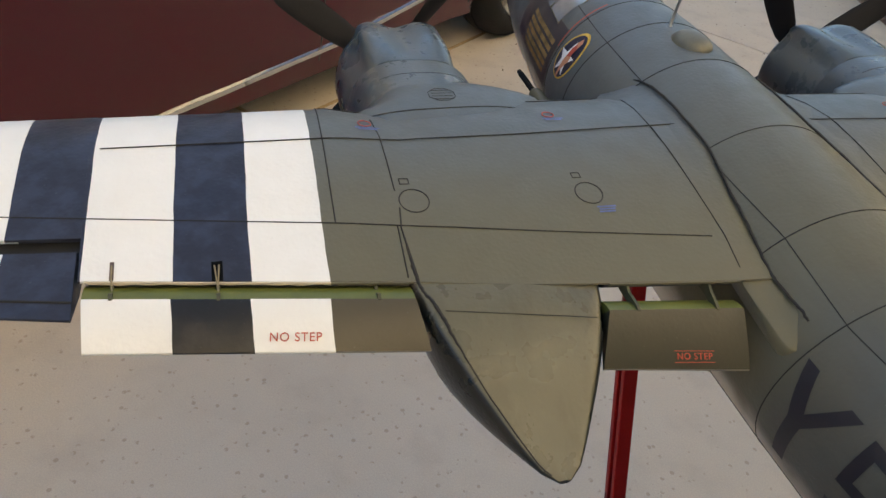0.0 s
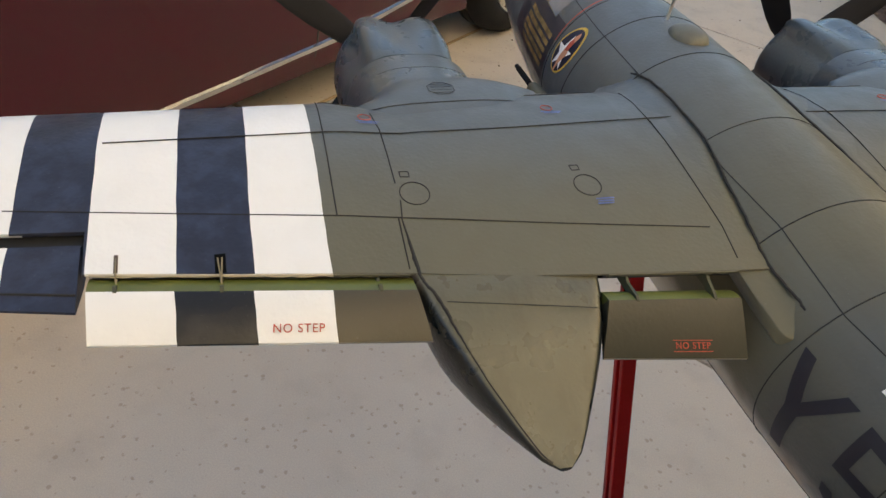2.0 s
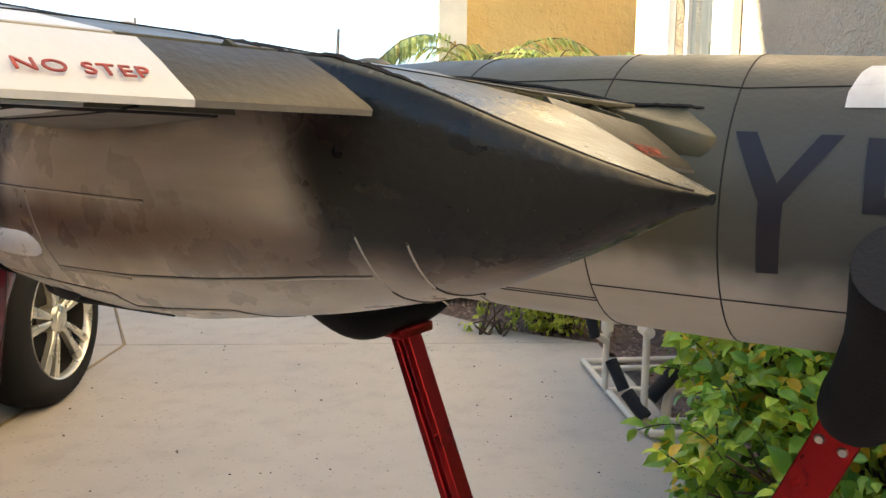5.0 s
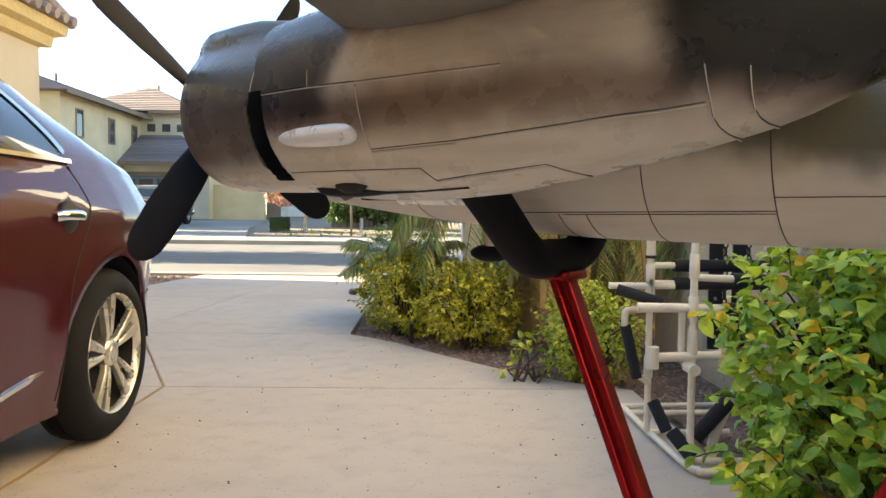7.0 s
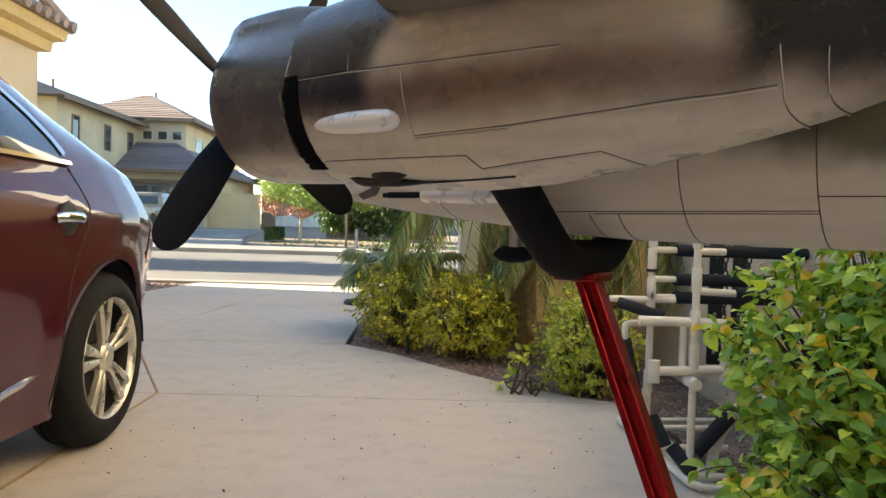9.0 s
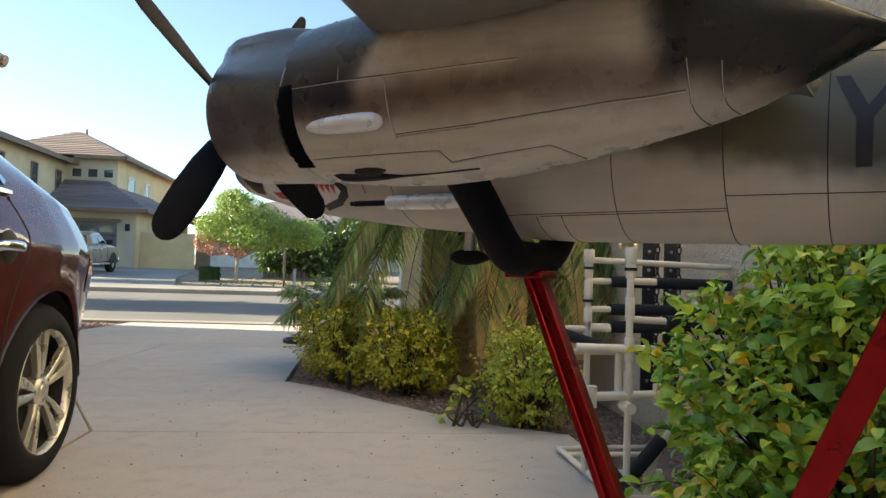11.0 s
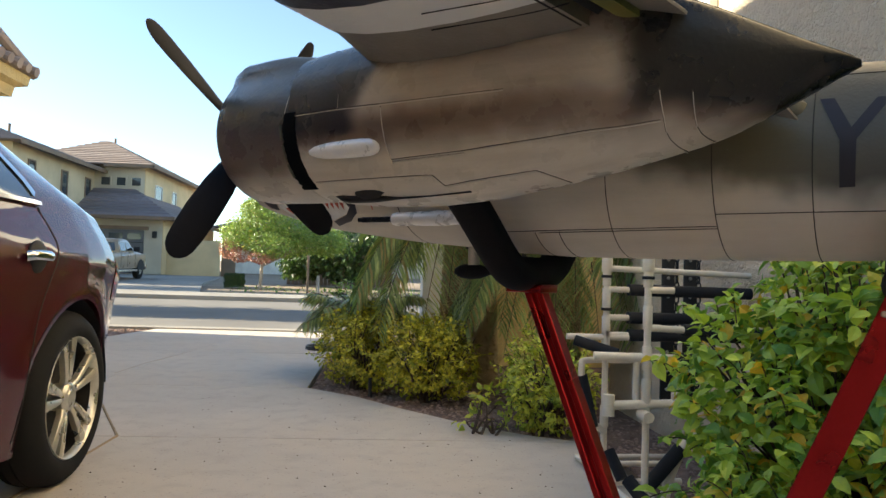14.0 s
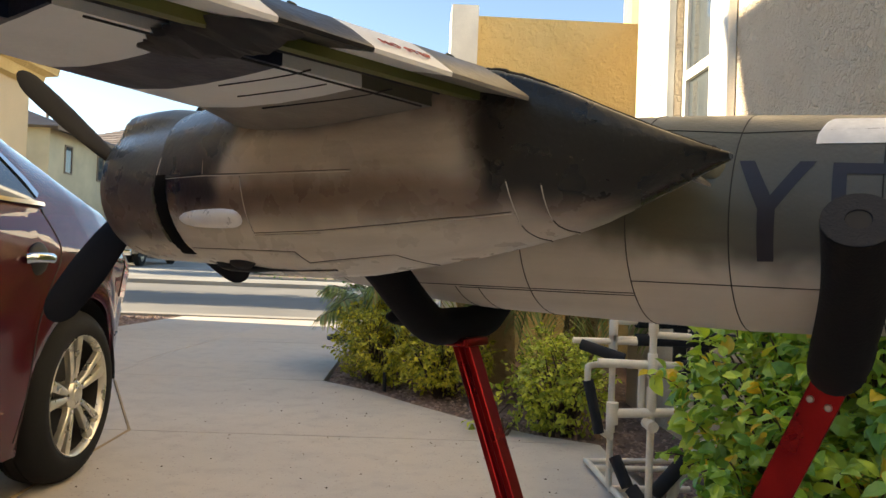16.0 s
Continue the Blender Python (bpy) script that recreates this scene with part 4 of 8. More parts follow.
def flap(ends, side, label, reach):
    bm, nose = bmesh.new(), bmesh.new()
    rings, nr = [], []
    for i in range(9):
        f = i / 8
        top = [flap_pt(ends, f, g) + Vector((0, 0, up)) for g, up in ((0.0, 0.0), (0.06, 0.0008), (0.5, 0.0012), (0.97, 0.0002), (1.0, -0.0003))]
        fr, re_ = top[0], top[-1]
        low = [re_ + Vector((0.0004, 0, -0.0018)), fr.lerp(re_, 0.5) + Vector((0.004, 0, -0.0062)), fr + Vector((0.007, 0, -0.0115))]
        rings.append([Vector((p.x, side * p.y, p.z)) for p in top + low])
        nr.append([Vector((fr.x + reach * math.sin(a) - 0.0004, side * fr.y, fr.z - 0.0088 + 0.0086 * math.cos(a))) for a in [math.pi * k / 11 for k in range(12)]])
    loft(bm, rings)
    loft(nose, nr)
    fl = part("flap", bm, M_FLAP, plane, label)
    part("flap_nose", nose, M_GREEN, fl, "yellow-green rounded flap nose")
    return fl


flaps = {}
for s in (1, -1):
    flaps[s, 0] = flap(OUTER, s, "lowered flap with stripes and a red stencil", 0.0185)
    flaps[s, 1] = flap(INNER, s, "lowered olive flap with a red stencil", 0.0150)
    for fl, ends, ys in ((flaps[s, 0], OUTER, (0.4905, 0.4325, 0.3415)), (flaps[s, 1], INNER, (0.1790, 0.1200))):
        for y in ys:
            xf = wing_fix(y)
            zt = wing_up(xf, y)
            f = (ends[0][1] - y) / (ends[0][1] - ends[2][1])
            q = flap_pt(ends, f, 0.04)
            bm = bmesh.new()
            loft(bm, [[Vector((x, s * (y + d), z)) for x, z in ((xf + 0.014, zt - 0.0040), (xf - 0.001, zt - 0.0030), (xf - 0.004, zt - 0.0048), (q.x + 0.003, q.z + 0.0030), (q.x, q.z + 0.0012), (q.x, q.z - 0.0030), (xf - 0.002, zt - 0.0110), (xf + 0.014, zt - 0.0110))] for d in (-0.0010, 0.0010)])
            part("hinge_arm", bm, M_HINGE, fl, "thin olive hinge plate", smooth=False)
    # flat dark plates on the skin, standing in for shade in the hinge slots
    for y, d, w in ((0.4325, 0.0135, 0.0064), (0.4905, 0.0125, 0.0024)):
        xf = wing_fix(y)
        bm = bmesh.new()
        a, b = [wp(xf + d, y + q, s, 0.0006) for q in (-w / 2, w / 2)], [wp(xf - 0.0004, y + q, s, 0.0006) for q in (-w / 2, w / 2)]
        loft(bm, [a, b], closed=False)
        part("hinge_slot_shade", bm, M_BLACKHOLE if w > 0.003 else M_DULLBROWN, wings[s], "flat dark plate for the shade in a hinge slot")
        for off in ((-0.0012, 0.0014) if w > 0.003 else (0.0,)):
            bm = bmesh.new()
            tube(bm, [wp(xf + d * 0.75, y + off, s, 0.0014), wp(xf - 0.001, y + off * 0.3, s, 0.0006), wp(xf - 0.006, y, s, -0.004)], 0.0005, 6)
            part("hinge_link", bm, M_DULLTAN, wings[s], "worn hinge link")
    # raw pale edge along the outer cut, black sheet for the shade inside the cove
    for y0, y1, m_, nm in ((0.368, 0.505, M_BEIGE, "pale raw edge of the wing skin"), (0.322, 0.368, M_OLIVE, "olive edge of the wing skin"), (0.098, 0.192, M_OLIVE, "olive edge of the wing skin")):
        bm = bmesh.new()
        rng = random.Random(int(1000 * y0))
        rings = []
        for i in range(29):
            y = y0 + (y1 - y0) * i / 28
            xf = wing_fix(y)
            zt = wing_up(xf, y)
            h = 0.0024 + rng.uniform(-0.0005, 0.0005)
            rings.append([Vector((x, s * y, z)) for x, z in ((xf + 0.002, zt - 0.0004), (xf - 0.0010, zt - 0.0005), (xf - 0.0008 + rng.uniform(-0.0003, 0.0003), zt - h), (xf + 0.003, zt - h))])
        loft(bm, rings)
        part("cut_edge", bm, m_, wings[s], nm)
        bm = bmesh.new()
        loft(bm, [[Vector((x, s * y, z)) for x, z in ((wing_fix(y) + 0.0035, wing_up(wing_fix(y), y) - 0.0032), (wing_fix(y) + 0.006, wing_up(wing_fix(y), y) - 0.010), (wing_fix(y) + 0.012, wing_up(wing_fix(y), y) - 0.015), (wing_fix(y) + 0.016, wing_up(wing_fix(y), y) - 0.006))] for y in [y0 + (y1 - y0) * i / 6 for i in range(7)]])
        part("flap_cove_shade", bm, M_DARK, wings[s], "black sheet standing in for shade ahead of the flap")


def flap_frame(ends, f, g):
    """A frame on a flap's upper skin: words run from the outer end to the inner one."""
    o = flap_pt(ends, f, g)
    u = (flap_pt(ends, f + 0.05, g) - flap_pt(ends, f - 0.05, g)).normalized()
    up = u.cross(flap_pt(ends, f, g - 0.1) - flap_pt(ends, f, g + 0.1)).normalized()
    v = up.cross(u)
    m = Matrix((u, v, up)).transposed().to_4x4()
    m.translation = o + up * 0.0016
    return m


for ends, fl, f, g, size, sx in ((OUTER, flaps[1, 0], 0.6020, 0.745, 0.0074, 0.93), (INNER, flaps[1, 1], 0.600, 0.800, 0.0060, 1.0)):
    text_mesh("NO STEP", size, flap_frame(ends, f, g) @ Matrix.Diagonal((sx, 1, 1, 1)), "stencil", M_DECALRED, fl, label="red stencilled words NO STEP")
for k in (-1, 1):
    bm = bmesh.new()
    box(bm, -0.0145, -0.0002, -0.0001, 0.0145, 0.0002, 0.0002)
    bmesh.ops.transform(bm, verts=bm.verts, matrix=flap_frame(INNER, 0.600, 0.800) @ Matrix.Translation((0, 0.0036 * k, 0)))
    part("stencil_frame", bm, M_DECALRED, flaps[1, 1])

# torn black cover under each wing
for s in (1, -1):
    rng = random.Random(77)
    bm = bmesh.new()
    rings = []
    for i in range(25):
        f = i / 24
        x, y = -0.004 - 0.078 * f, 0.457 - 0.010 * f
        w = 0.006 + 0.012 * math.sin(math.pi * f) + rng.uniform(-0.003, 0.003)
        h = 0.0015 + 0.0035 * math.sin(math.pi * f) * rng.uniform(0.5, 1.3)
        z = wing_low(max(x, -0.035), y)
        rings.append([Vector((x, s * (y - w), z + 0.001)), Vector((x, s * (y - w * 0.6), z - h)), Vector((x, s * (y + w * 0.2), z - h * rng.uniform(0.5, 1.4))), Vector((x, s * (y + w), z - h * 0.5)), Vector((x, s * (y + w * 1.1), z + 0.001))])
    loft(bm, rings)
    part("torn_cover", bm, M_DARK, wings[s], "ragged black cover under the wing", angle=80)
    for y, xa, xb in ((0.405, 0.02, -0.04), (0.385, 0.03, -0.03), (0.36, 0.04, -0.05)):
        bm = bmesh.new()
        tube(bm, [(x, s * (y + 0.003 * math.sin(40 * x)), wing_low(x, y)) for x in [xa + (xb - xa) * i / 10 for i in range(11)]], 0.0005, 5)
        part("panel_line", bm, M_GROOVE, wings[s])
    bm = bmesh.new()
    tube(bm, [(wing_fix(y) + 0.021, s * y, wing_low(wing_fix(y) + 0.021, y) - 0.0002) for y in [0.325 + 0.17 * i / 12 for i in range(13)]], 0.0007, 5)
    part("panel_line", bm, M_GROOVE, wings[s])

# root fillets: x, seam with the body (y, z), outer edge
FILLET = [(0.168, 0.0640, 0.0470, 0.088), (0.161, 0.0625, 0.0535, 0.095), (0.140, 0.0590, 0.0595, 0.100), (0.101, 0.0565, 0.0606, 0.102), (0.041, 0.0573, 0.0578, 0.104), (-0.019, 0.0654, 0.0486, 0.1035), (-0.05, 0.0690, 0.0428, 0.1005),
          (-0.081, 0.0720, 0.0352, 0.0952), (-0.100, 0.0722, 0.0340, 0.0922), (-0.118, 0.0708, 0.0325, 0.0888), (-0.128, 0.0695, 0.0300, 0.0866), (-0.1325, 0.0690, 0.0285, 0.0846), (-0.1350, 0.0700, 0.0262, 0.0818), (-0.1362, 0.0720, 0.0228, 0.0790)]


def fillet_edge(x, yo, zi):
    if x > -0.075:
        return wing_up(min(x, wing_le(yo) - 0.004), yo) - 0.0006
    f = (-0.075 - x) / 0.062
    return (wing_up(-0.075, yo) - 0.0016) * (1 - f) + 0.0165 * f


for s in (1, -1):
    bm = bmesh.new()
    rings = []
    for x, yi, zi, yo in FILLET:
        zo = fillet_edge(x, yo, zi)
        dep = 0.018 if x < -0.07 else 0.010
        rings.append([Vector((x, s * y, z)) for y, z in ((yi - 0.02, zi - 0.012), (yi, zi), (yi + 0.3 * (yo - yi), zi + 0.45 * (zo - zi)), (yi + 0.65 * (yo - yi), zi + 0.85 * (zo - zi)), (yo - 0.001, zo), (yo, zo - 0.0008), (yo - 0.002, zo - dep * 0.7), (yo - 0.008, zo - dep), (yi - 0.02, zo - dep - 0.004))])
    loft(bm, rings)
    fil = part("wing_fillet", bm, M_FAIR, plane, "olive root fillet with a rounded tail", angle=60)
    bm = bmesh.new()
    path = smooth_path([Vector((x, s * (yi + 0.0004), zi + 0.0012)) for x, yi, zi, yo in FILLET], 6)
    rng = random.Random(5)
    tube(bm, [p + Vector((0, s * rng.uniform(-0.0005, 0.0005), rng.uniform(-0.0003, 0.0003))) for p in path], 0.0011, 5)
    part("gap_line", bm, M_GROOVE, fil)


# fuselage panel lines and markings
def fus_ring_line(x0, z0, z1, bend=0.0, r=0.00046, sides=(1, -1), parent=fuselage):
    """A line round the fuselage from height z0 over the side to z1; z1 above the top goes over it."""
    t, b, w = lerp_table(FUS, x0)
    for s in sides:
        a0 = math.asin(max(-1, min(1, (z0 - (t + b) / 2) / ((t - b) / 2))))
        a1 = math.asin(max(-1, min(1, (z1 - (t + b) / 2) / ((t - b) / 2))))
        pts = []
        for i in range(25):
            a = a0 + (a1 - a0) * i / 24
            x = x0 + bend * math.sin(a)
            tt, bb, ww = lerp_table(FUS, x)
            pts.append((x, s * ww * math.cos(a), (tt + bb) / 2 + (tt - bb) / 2 * math.sin(a)))
        bm = bmesh.new()
        tube(bm, pts, r, 5)
        part("panel_line", bm, M_GROOVE if z1 > 0.01 else M_SEAM, parent)


for x0, z0, z1, bend in ((0.229, -0.02, 0.09, 0.0), (0.1505, 0.045, 0.09, 0.0), (0.039, 0.057, 0.09, 0.0), (-0.067, 0.040, 0.09, 0.0), (-0.141, -0.12, 0.09, -0.001), (-0.064, -0.12, 0.0, 0.0), (0.03, -0.12, -0.03, -0.004), (-0.235, -0.12, 0.09, 0.0), (0.285, -0.1, 0.09, 0.0), (0.112, -0.12, -0.085, -0.006), (0.085, -0.12, -0.085, -0.006)):
    fus_ring_line(x0, z0, z1, bend)


def fus_long_line(z_of_x, xa, xb, r=0.00042, sides=(1, -1)):
    for s in sides:
        bm = bmesh.new()
        tube(bm, [(x, s * fus_y(x, z_of_x(x), 0), z_of_x(x)) for x in [xa + (xb - xa) * i / 24 for i in range(25)]], r, 5)
        part("panel_line", bm, M_GROOVE, fuselage)


fus_long_line(lambda x: 0.0600 + 0.02 * (x - 0.223), 0.36, 0.153)
fus_long_line(lambda x: 0.0524 + 0.025 * (x + 0.066) if x > -0.066 else 0.0524 + 0.118 * (x + 0.066), 0.0225, -0.144)
fus_long_line(lambda x: 0.0432 + 0.02 * (x + 0.144), -0.144, -0.30)
fus_long_line(lambda x: -0.0715, -0.064, -0.30)
fus_long_line(lambda x: -0.084 - 0.01 * x, 0.112, -0.064)
fus_long_line(lambda x: -0.082 - 0.01 * x, 0.20, -0.064)


def side_patch(poly, material, name, side=1, size=0.006, lift=0.0006, label="", parent=None):
    """A flat marking laid on the side of the fuselage; poly in (x, z)."""
    bm = flat_poly(poly, size)
    for v in bm.verts:
        x, z = v.co.x, v.co.y
        v.co = Vector((x, side * fus_y(x, z, lift), z))
    return part(name, bm, material, parent or fuselage, label, recalc=True)


def ellipse(cx, cz, rx, rz, lean=0.0, k=28):
    return [(cx + rx * math.cos(a) + lean * rz * math.sin(a), cz + rz * math.sin(a)) for a in [2 * math.pi * i / k for i in range(k)]]


# code letters
side_patch([(-0.1450, 0.0198), (-0.1555, 0.0194), (-0.1680, -0.0065), (-0.1850, 0.0177), (-0.1954, 0.0172), (-0.1715, -0.0165), (-0.1705, -0.0530), (-0.1597, -0.0533), (-0.1600, -0.0165)], M_CODE, "code_letter", label="dark letter Y", size=0.01)
code_digit = side_patch([(-0.2055, 0.0160), (-0.2420, 0.0135), (-0.2425, 0.0060), (-0.2140, 0.0075)], M_CODE, "code_digit", label="dark digit 5", size=0.01)
for stroke in ([(-0.2055, 0.0160), (-0.2140, 0.0075), (-0.2145, -0.0120), (-0.2060, -0.0200)], [(-0.2060, -0.0200), (-0.2145, -0.0120), (-0.2360, -0.0110), (-0.2320, -0.0195)],
               [(-0.2360, -0.0110), (-0.2460, -0.0220), (-0.2385, -0.0270), (-0.2320, -0.0195)], [(-0.2460, -0.0220), (-0.2460, -0.0420), (-0.2385, -0.0380), (-0.2385, -0.0270)],
               [(-0.2460, -0.0420), (-0.2360, -0.0530), (-0.2330, -0.0450), (-0.2385, -0.0380)], [(-0.2360, -0.0530), (-0.2170, -0.0530), (-0.2185, -0.0450), (-0.2330, -0.0450)],
               [(-0.2170, -0.0530), (-0.2070, -0.0450), (-0.2150, -0.0365), (-0.2185, -0.0450)], [(-0.2070, -0.0450), (-0.2062, -0.0365), (-0.2150, -0.0365)]):
    side_patch(stroke, M_CODE, "digit_stroke", size=0.01, parent=code_digit)
# white bar ahead of the roundel
side_patch([(-0.1965, 0.0500), (-0.200, 0.0535), (-0.300, 0.0480), (-0.300, 0.0270), (-0.1930, 0.0310), (-0.1930, 0.0390)], M_WHITE, "insignia_bar", label="white insignia bar", size=0.008)
# nose art: oval with a star, plain shape inside
side_patch(ellipse(0.2590, 0.0315, 0.0190, 0.0245, -0.10), M_DECALYEL, "art_border", label="yellow oval border of the nose art", lift=0.0006)
side_patch(ellipse(0.2590, 0.0315, 0.0168, 0.0222, -0.10), M_NAVY, "art_field", label="navy oval field", lift=0.0011)
star = []
for i in range(10):
    a, r = math.pi / 2 + i * math.pi / 5, (0.0160 if i % 2 == 0 else 0.0064)
    star.append((0.2600 + r * math.cos(a), 0.0285 + r * math.sin(a) * 1.15))
side_patch(star, M_WHITE, "art_star", label="white star", lift=0.0016)
side_patch([(0.2553, 0.0518), (0.2513, 0.0486), (0.2529, 0.0374), (0.2505, 0.0294), (0.2561, 0.0182), (0.2585, 0.0086), (0.2609, 0.0102), (0.2609, 0.0262), (0.2593, 0.0374), (0.2585, 0.0462)], M_SKINTONE, "art_shape", label="plain peach shape", lift=0.0021)
side_patch([(0.2561, 0.0454), (0.2513, 0.0422), (0.2521, 0.0342), (0.2585, 0.0326), (0.2593, 0.0406)], M_DECALRED, "art_shape", label="plain red shape", lift=0.0026)
# mission tally, dark glare panel, red line
side_patch([(0.430, 0.046), (0.2895, 0.046), (0.288, -0.018), (0.420, -0.010)], M_GLARE, "tally_panel", label="dark panel behind the tally", lift=0.0005)
for i in range(5):
    side_patch([(0.384, 0.033 - 0.008 * i), (0.298, 0.031 - 0.008 * i), (0.298, 0.0260 - 0.008 * i), (0.384, 0.0280 - 0.008 * i)], M_TALLY, "tally_stripe", label="ochre tally stripe", lift=0.0011)
side_patch([(0.2915, 0.074), (0.2895, 0.074), (0.2870, 0.03), (0.2885, 0.03)], M_DECALRED, "stripe_line", lift=0.0007)
# cockpit side windows
for s in (1, -1):
    for poly in ([(0.388, 0.047), (0.357, 0.045), (0.353, 0.069), (0.368, 0.0715)], [(0.352, 0.045), (0.318, 0.043), (0.316, 0.068), (0.348, 0.0695)]):
        fr = side_patch(poly, M_GLASSDARK, "cockpit_window", s, lift=0.0012, label="pale cockpit window")
        cx, cz = sum(p[0] for p in poly) / 4, sum(p[1] for p in poly) / 4
        bm = bmesh.new()
        loop = [(cx + (p[0] - cx) * 1.03, cz + (p[1] - cz) * 1.03) for p in poly]
        tube(bm, [(x, s * fus_y(x, z), z) for x, z in loop + loop[:1]], 0.0009, 5)
        part("window_frame", bm, M_OLIVE, fr)
    bm = bmesh.new()
    pts = [(0.432, 0.012, 0.0580), (0.405, 0.012, 0.0755), (0.400, 0.040, 0.062), (0.428, 0.044, 0.042)]
    bm.faces.new([bm.verts.new((x, s * y, z)) for x, y, z in pts])
    part("windscreen", bm, M_GLASSDARK, fuselage, "pale windscreen pane")
# white strips over the cockpit roof
for k in range(3):
    bm = bmesh.new()
    y0 = -0.020 + 0.016 * k
    ring = []
    for y in (y0, y0 + 0.009):
        row = []
        for x in (0.355, 0.34, 0.325, 0.31):
            t, b, w = lerp_table(FUS, x)
            row.append(Vector((x, y, (t + b) / 2 + (t - b) / 2 * math.sqrt(1 - (y / w) ** 2) + 0.0008)))
        ring.append(row)
    loft(bm, ring, closed=False)
    part("roof_window", bm, M_WHITE, fuselage, "white roof window strip")
# nose: eye, mouth, teeth
for s in (1, -1):
    side_patch([(0.565, -0.008), (0.54, 0.004), (0.515, -0.004), (0.512, -0.030), (0.522, -0.048), (0.545, -0.044), (0.56, -0.028)], M_CODE, "eye_patch", s, label="black eye patch of the shark face", lift=0.0006)
    side_patch([(0.512, -0.034), (0.48, -0.031), (0.44, -0.031), (0.40, -0.036), (0.373, -0.042), (0.363, -0.050), (0.376, -0.0585), (0.41, -0.0650), (0.46, -0.0625), (0.50, -0.0545), (0.516, -0.045)], M_WHITE, "mouth", s, label="white shark mouth", lift=0.0006)
    side_patch([(0.368, -0.0395), (0.353, -0.048), (0.357, -0.0585), (0.377, -0.0670), (0.412, -0.0715), (0.412, -0.0660), (0.379, -0.0600), (0.366, -0.0520), (0.373, -0.0440)], M_CODE, "mouth_edge", s, label="black mouth edge", lift=0.0009)
    for k in range(8):
        x = 0.373 + 0.0095 * k
        side_patch([(x, -0.0440 + 0.0006 * k), (x + 0.0095, -0.0440 + 0.0006 * k), (x + 0.0042, -0.0545 + 0.0008 * k)], M_DECALRED, "tooth_gap", s, label="dark red gap between teeth", lift=0.0012)
    side_patch([(0.500, -0.0465), (0.470, -0.0480), (0.435, -0.0535), (0.465, -0.0575), (0.490, -0.0545)], M_DECALRED, "mouth_red", s, label="red tongue", lift=0.0012)
    side_patch([(0.3285, -0.040), (0.3265, -0.040), (0.3255, -0.056), (0.3275, -0.056)], M_DECALRED, "stripe_line", s, lift=0.0007)

# package guns
for s in (1, -1):
    for x1, y, z in ((0.286, 0.078, -0.069), (0.285, 0.098, -0.024)):
        bm = bmesh.new()
        turned(bm, [(0.0, 0.0), (0.0, 0.0068), (-0.004, 0.0078), (-0.07, 0.0085), (-0.12, 0.0060), (-0.135, 0.0)], Matrix.Translation((x1, s * y, z)), 16)
        gun = part("gun_fairing", bm, M_SILVER if z < -0.05 else M_OLIVE, plane, "silver blister fairing of a side gun" if z < -0.05 else "olive gun fairing")
        bm = bmesh.new()
        prof = [(0.0, 0.0), (0.0, 0.0030)]
        for k in range(9):
            prof += [(0.005 + 0.005 * k, 0.0033), (0.0072 + 0.005 * k, 0.0033), (0.0074 + 0.005 * k, 0.0024), (0.0098 + 0.005 * k, 0.0024)]
        prof += [(0.053, 0.0028), (0.053, 0.0)]
        turned(bm, prof, Matrix.Translation((x1 - 0.001, s * y, z)), 12)
        part("gun_barrel", bm, M_PROP, gun, "black slotted gun barrel")

# aerial mast, dome, loop housing
bm = bmesh.new()
tube(bm, [(0.222, 0.0, 0.078), (0.222, 0.0, 0.082), (0.220, 0.0, 0.105), (0.219, 0.0, 0.116)], 0.002, 8, rr=[0.004, 0.0016, 0.0014, 0.0011])
part("aerial_mast", bm, M_STEEL, plane, "thin aerial mast on a pale foot")
bm = bmesh.new()
bmesh.ops.create_uvsphere(bm, u_segments=24, v_segments=12, radius=1)
bmesh.ops.transform(bm, verts=bm.verts, matrix=Matrix.Translation((0.186, -0.004, 0.0775)) @ Matrix.Diagonal((0.023, 0.019, 0.0115, 1)))
part("astrodome", bm, plain("faded olive dome", (0.118, 0.115, 0.085), 0.5, fine=400, broad=60), plane, "rounded olive astrodome")
bm = bmesh.new()
turned(bm, [(0.026, 0.0), (0.024, 0.004), (0.016, 0.0078), (0.004, 0.0092), (-0.01, 0.008), (-0.022, 0.004), (-0.030, 0.0)], Matrix.Translation((0.2225, 0.006, -0.1255)), 16)
pod = part("loop_aerial", bm, M_PROP, plane, "black teardrop aerial housing under the belly")
bm = bmesh.new()
tube(bm, [(0.222, 0.006, -0.096), (0.222, 0.006, -0.118)], 0.007, 10)
part("stalk", bm, M_STEEL, pod)

# tail
bm = bmesh.new()
loft(bm, [[Vector((x, y * k, z)) for x, y in ((xl, 0.0), (xl - 0.03, 0.006), (xl - 0.09, 0.006), (xt, 0.0), (xl - 0.09, -0.006), (xl - 0.03, -0.006))] for z, xl, xt, k in ((0.02, -0.44, -0.68, 1.0), (0.12, -0.53, -0.69, 0.8), (0.22, -0.60, -0.695, 0.5), (0.235, -0.63, -0.69, 0.2))])
part("tail_fin", bm, M_OLIVE, plane)
for s in (1, -1):
    bm = bmesh.new()
    loft(bm, [[Vector((x, s * y, 0.045 + z * k)) for x, z in ((xl, 0.0), (xl - 0.03, 0.006), (xl - 0.08, 0.006), (xt, 0.0), (xl - 0.08, -0.006), (xl - 0.03, -0.006))] for y, xl, xt, k in ((0.01, -0.53, -0.68, 1.0), (0.15, -0.555, -0.67, 0.8), (0.30, -0.585, -0.655, 0.5), (0.315, -0.60, -0.65, 0.2))])
    part("tailplane", bm, M_OLIVE, plane)

# ---- nacelles ----
NY = 0.257
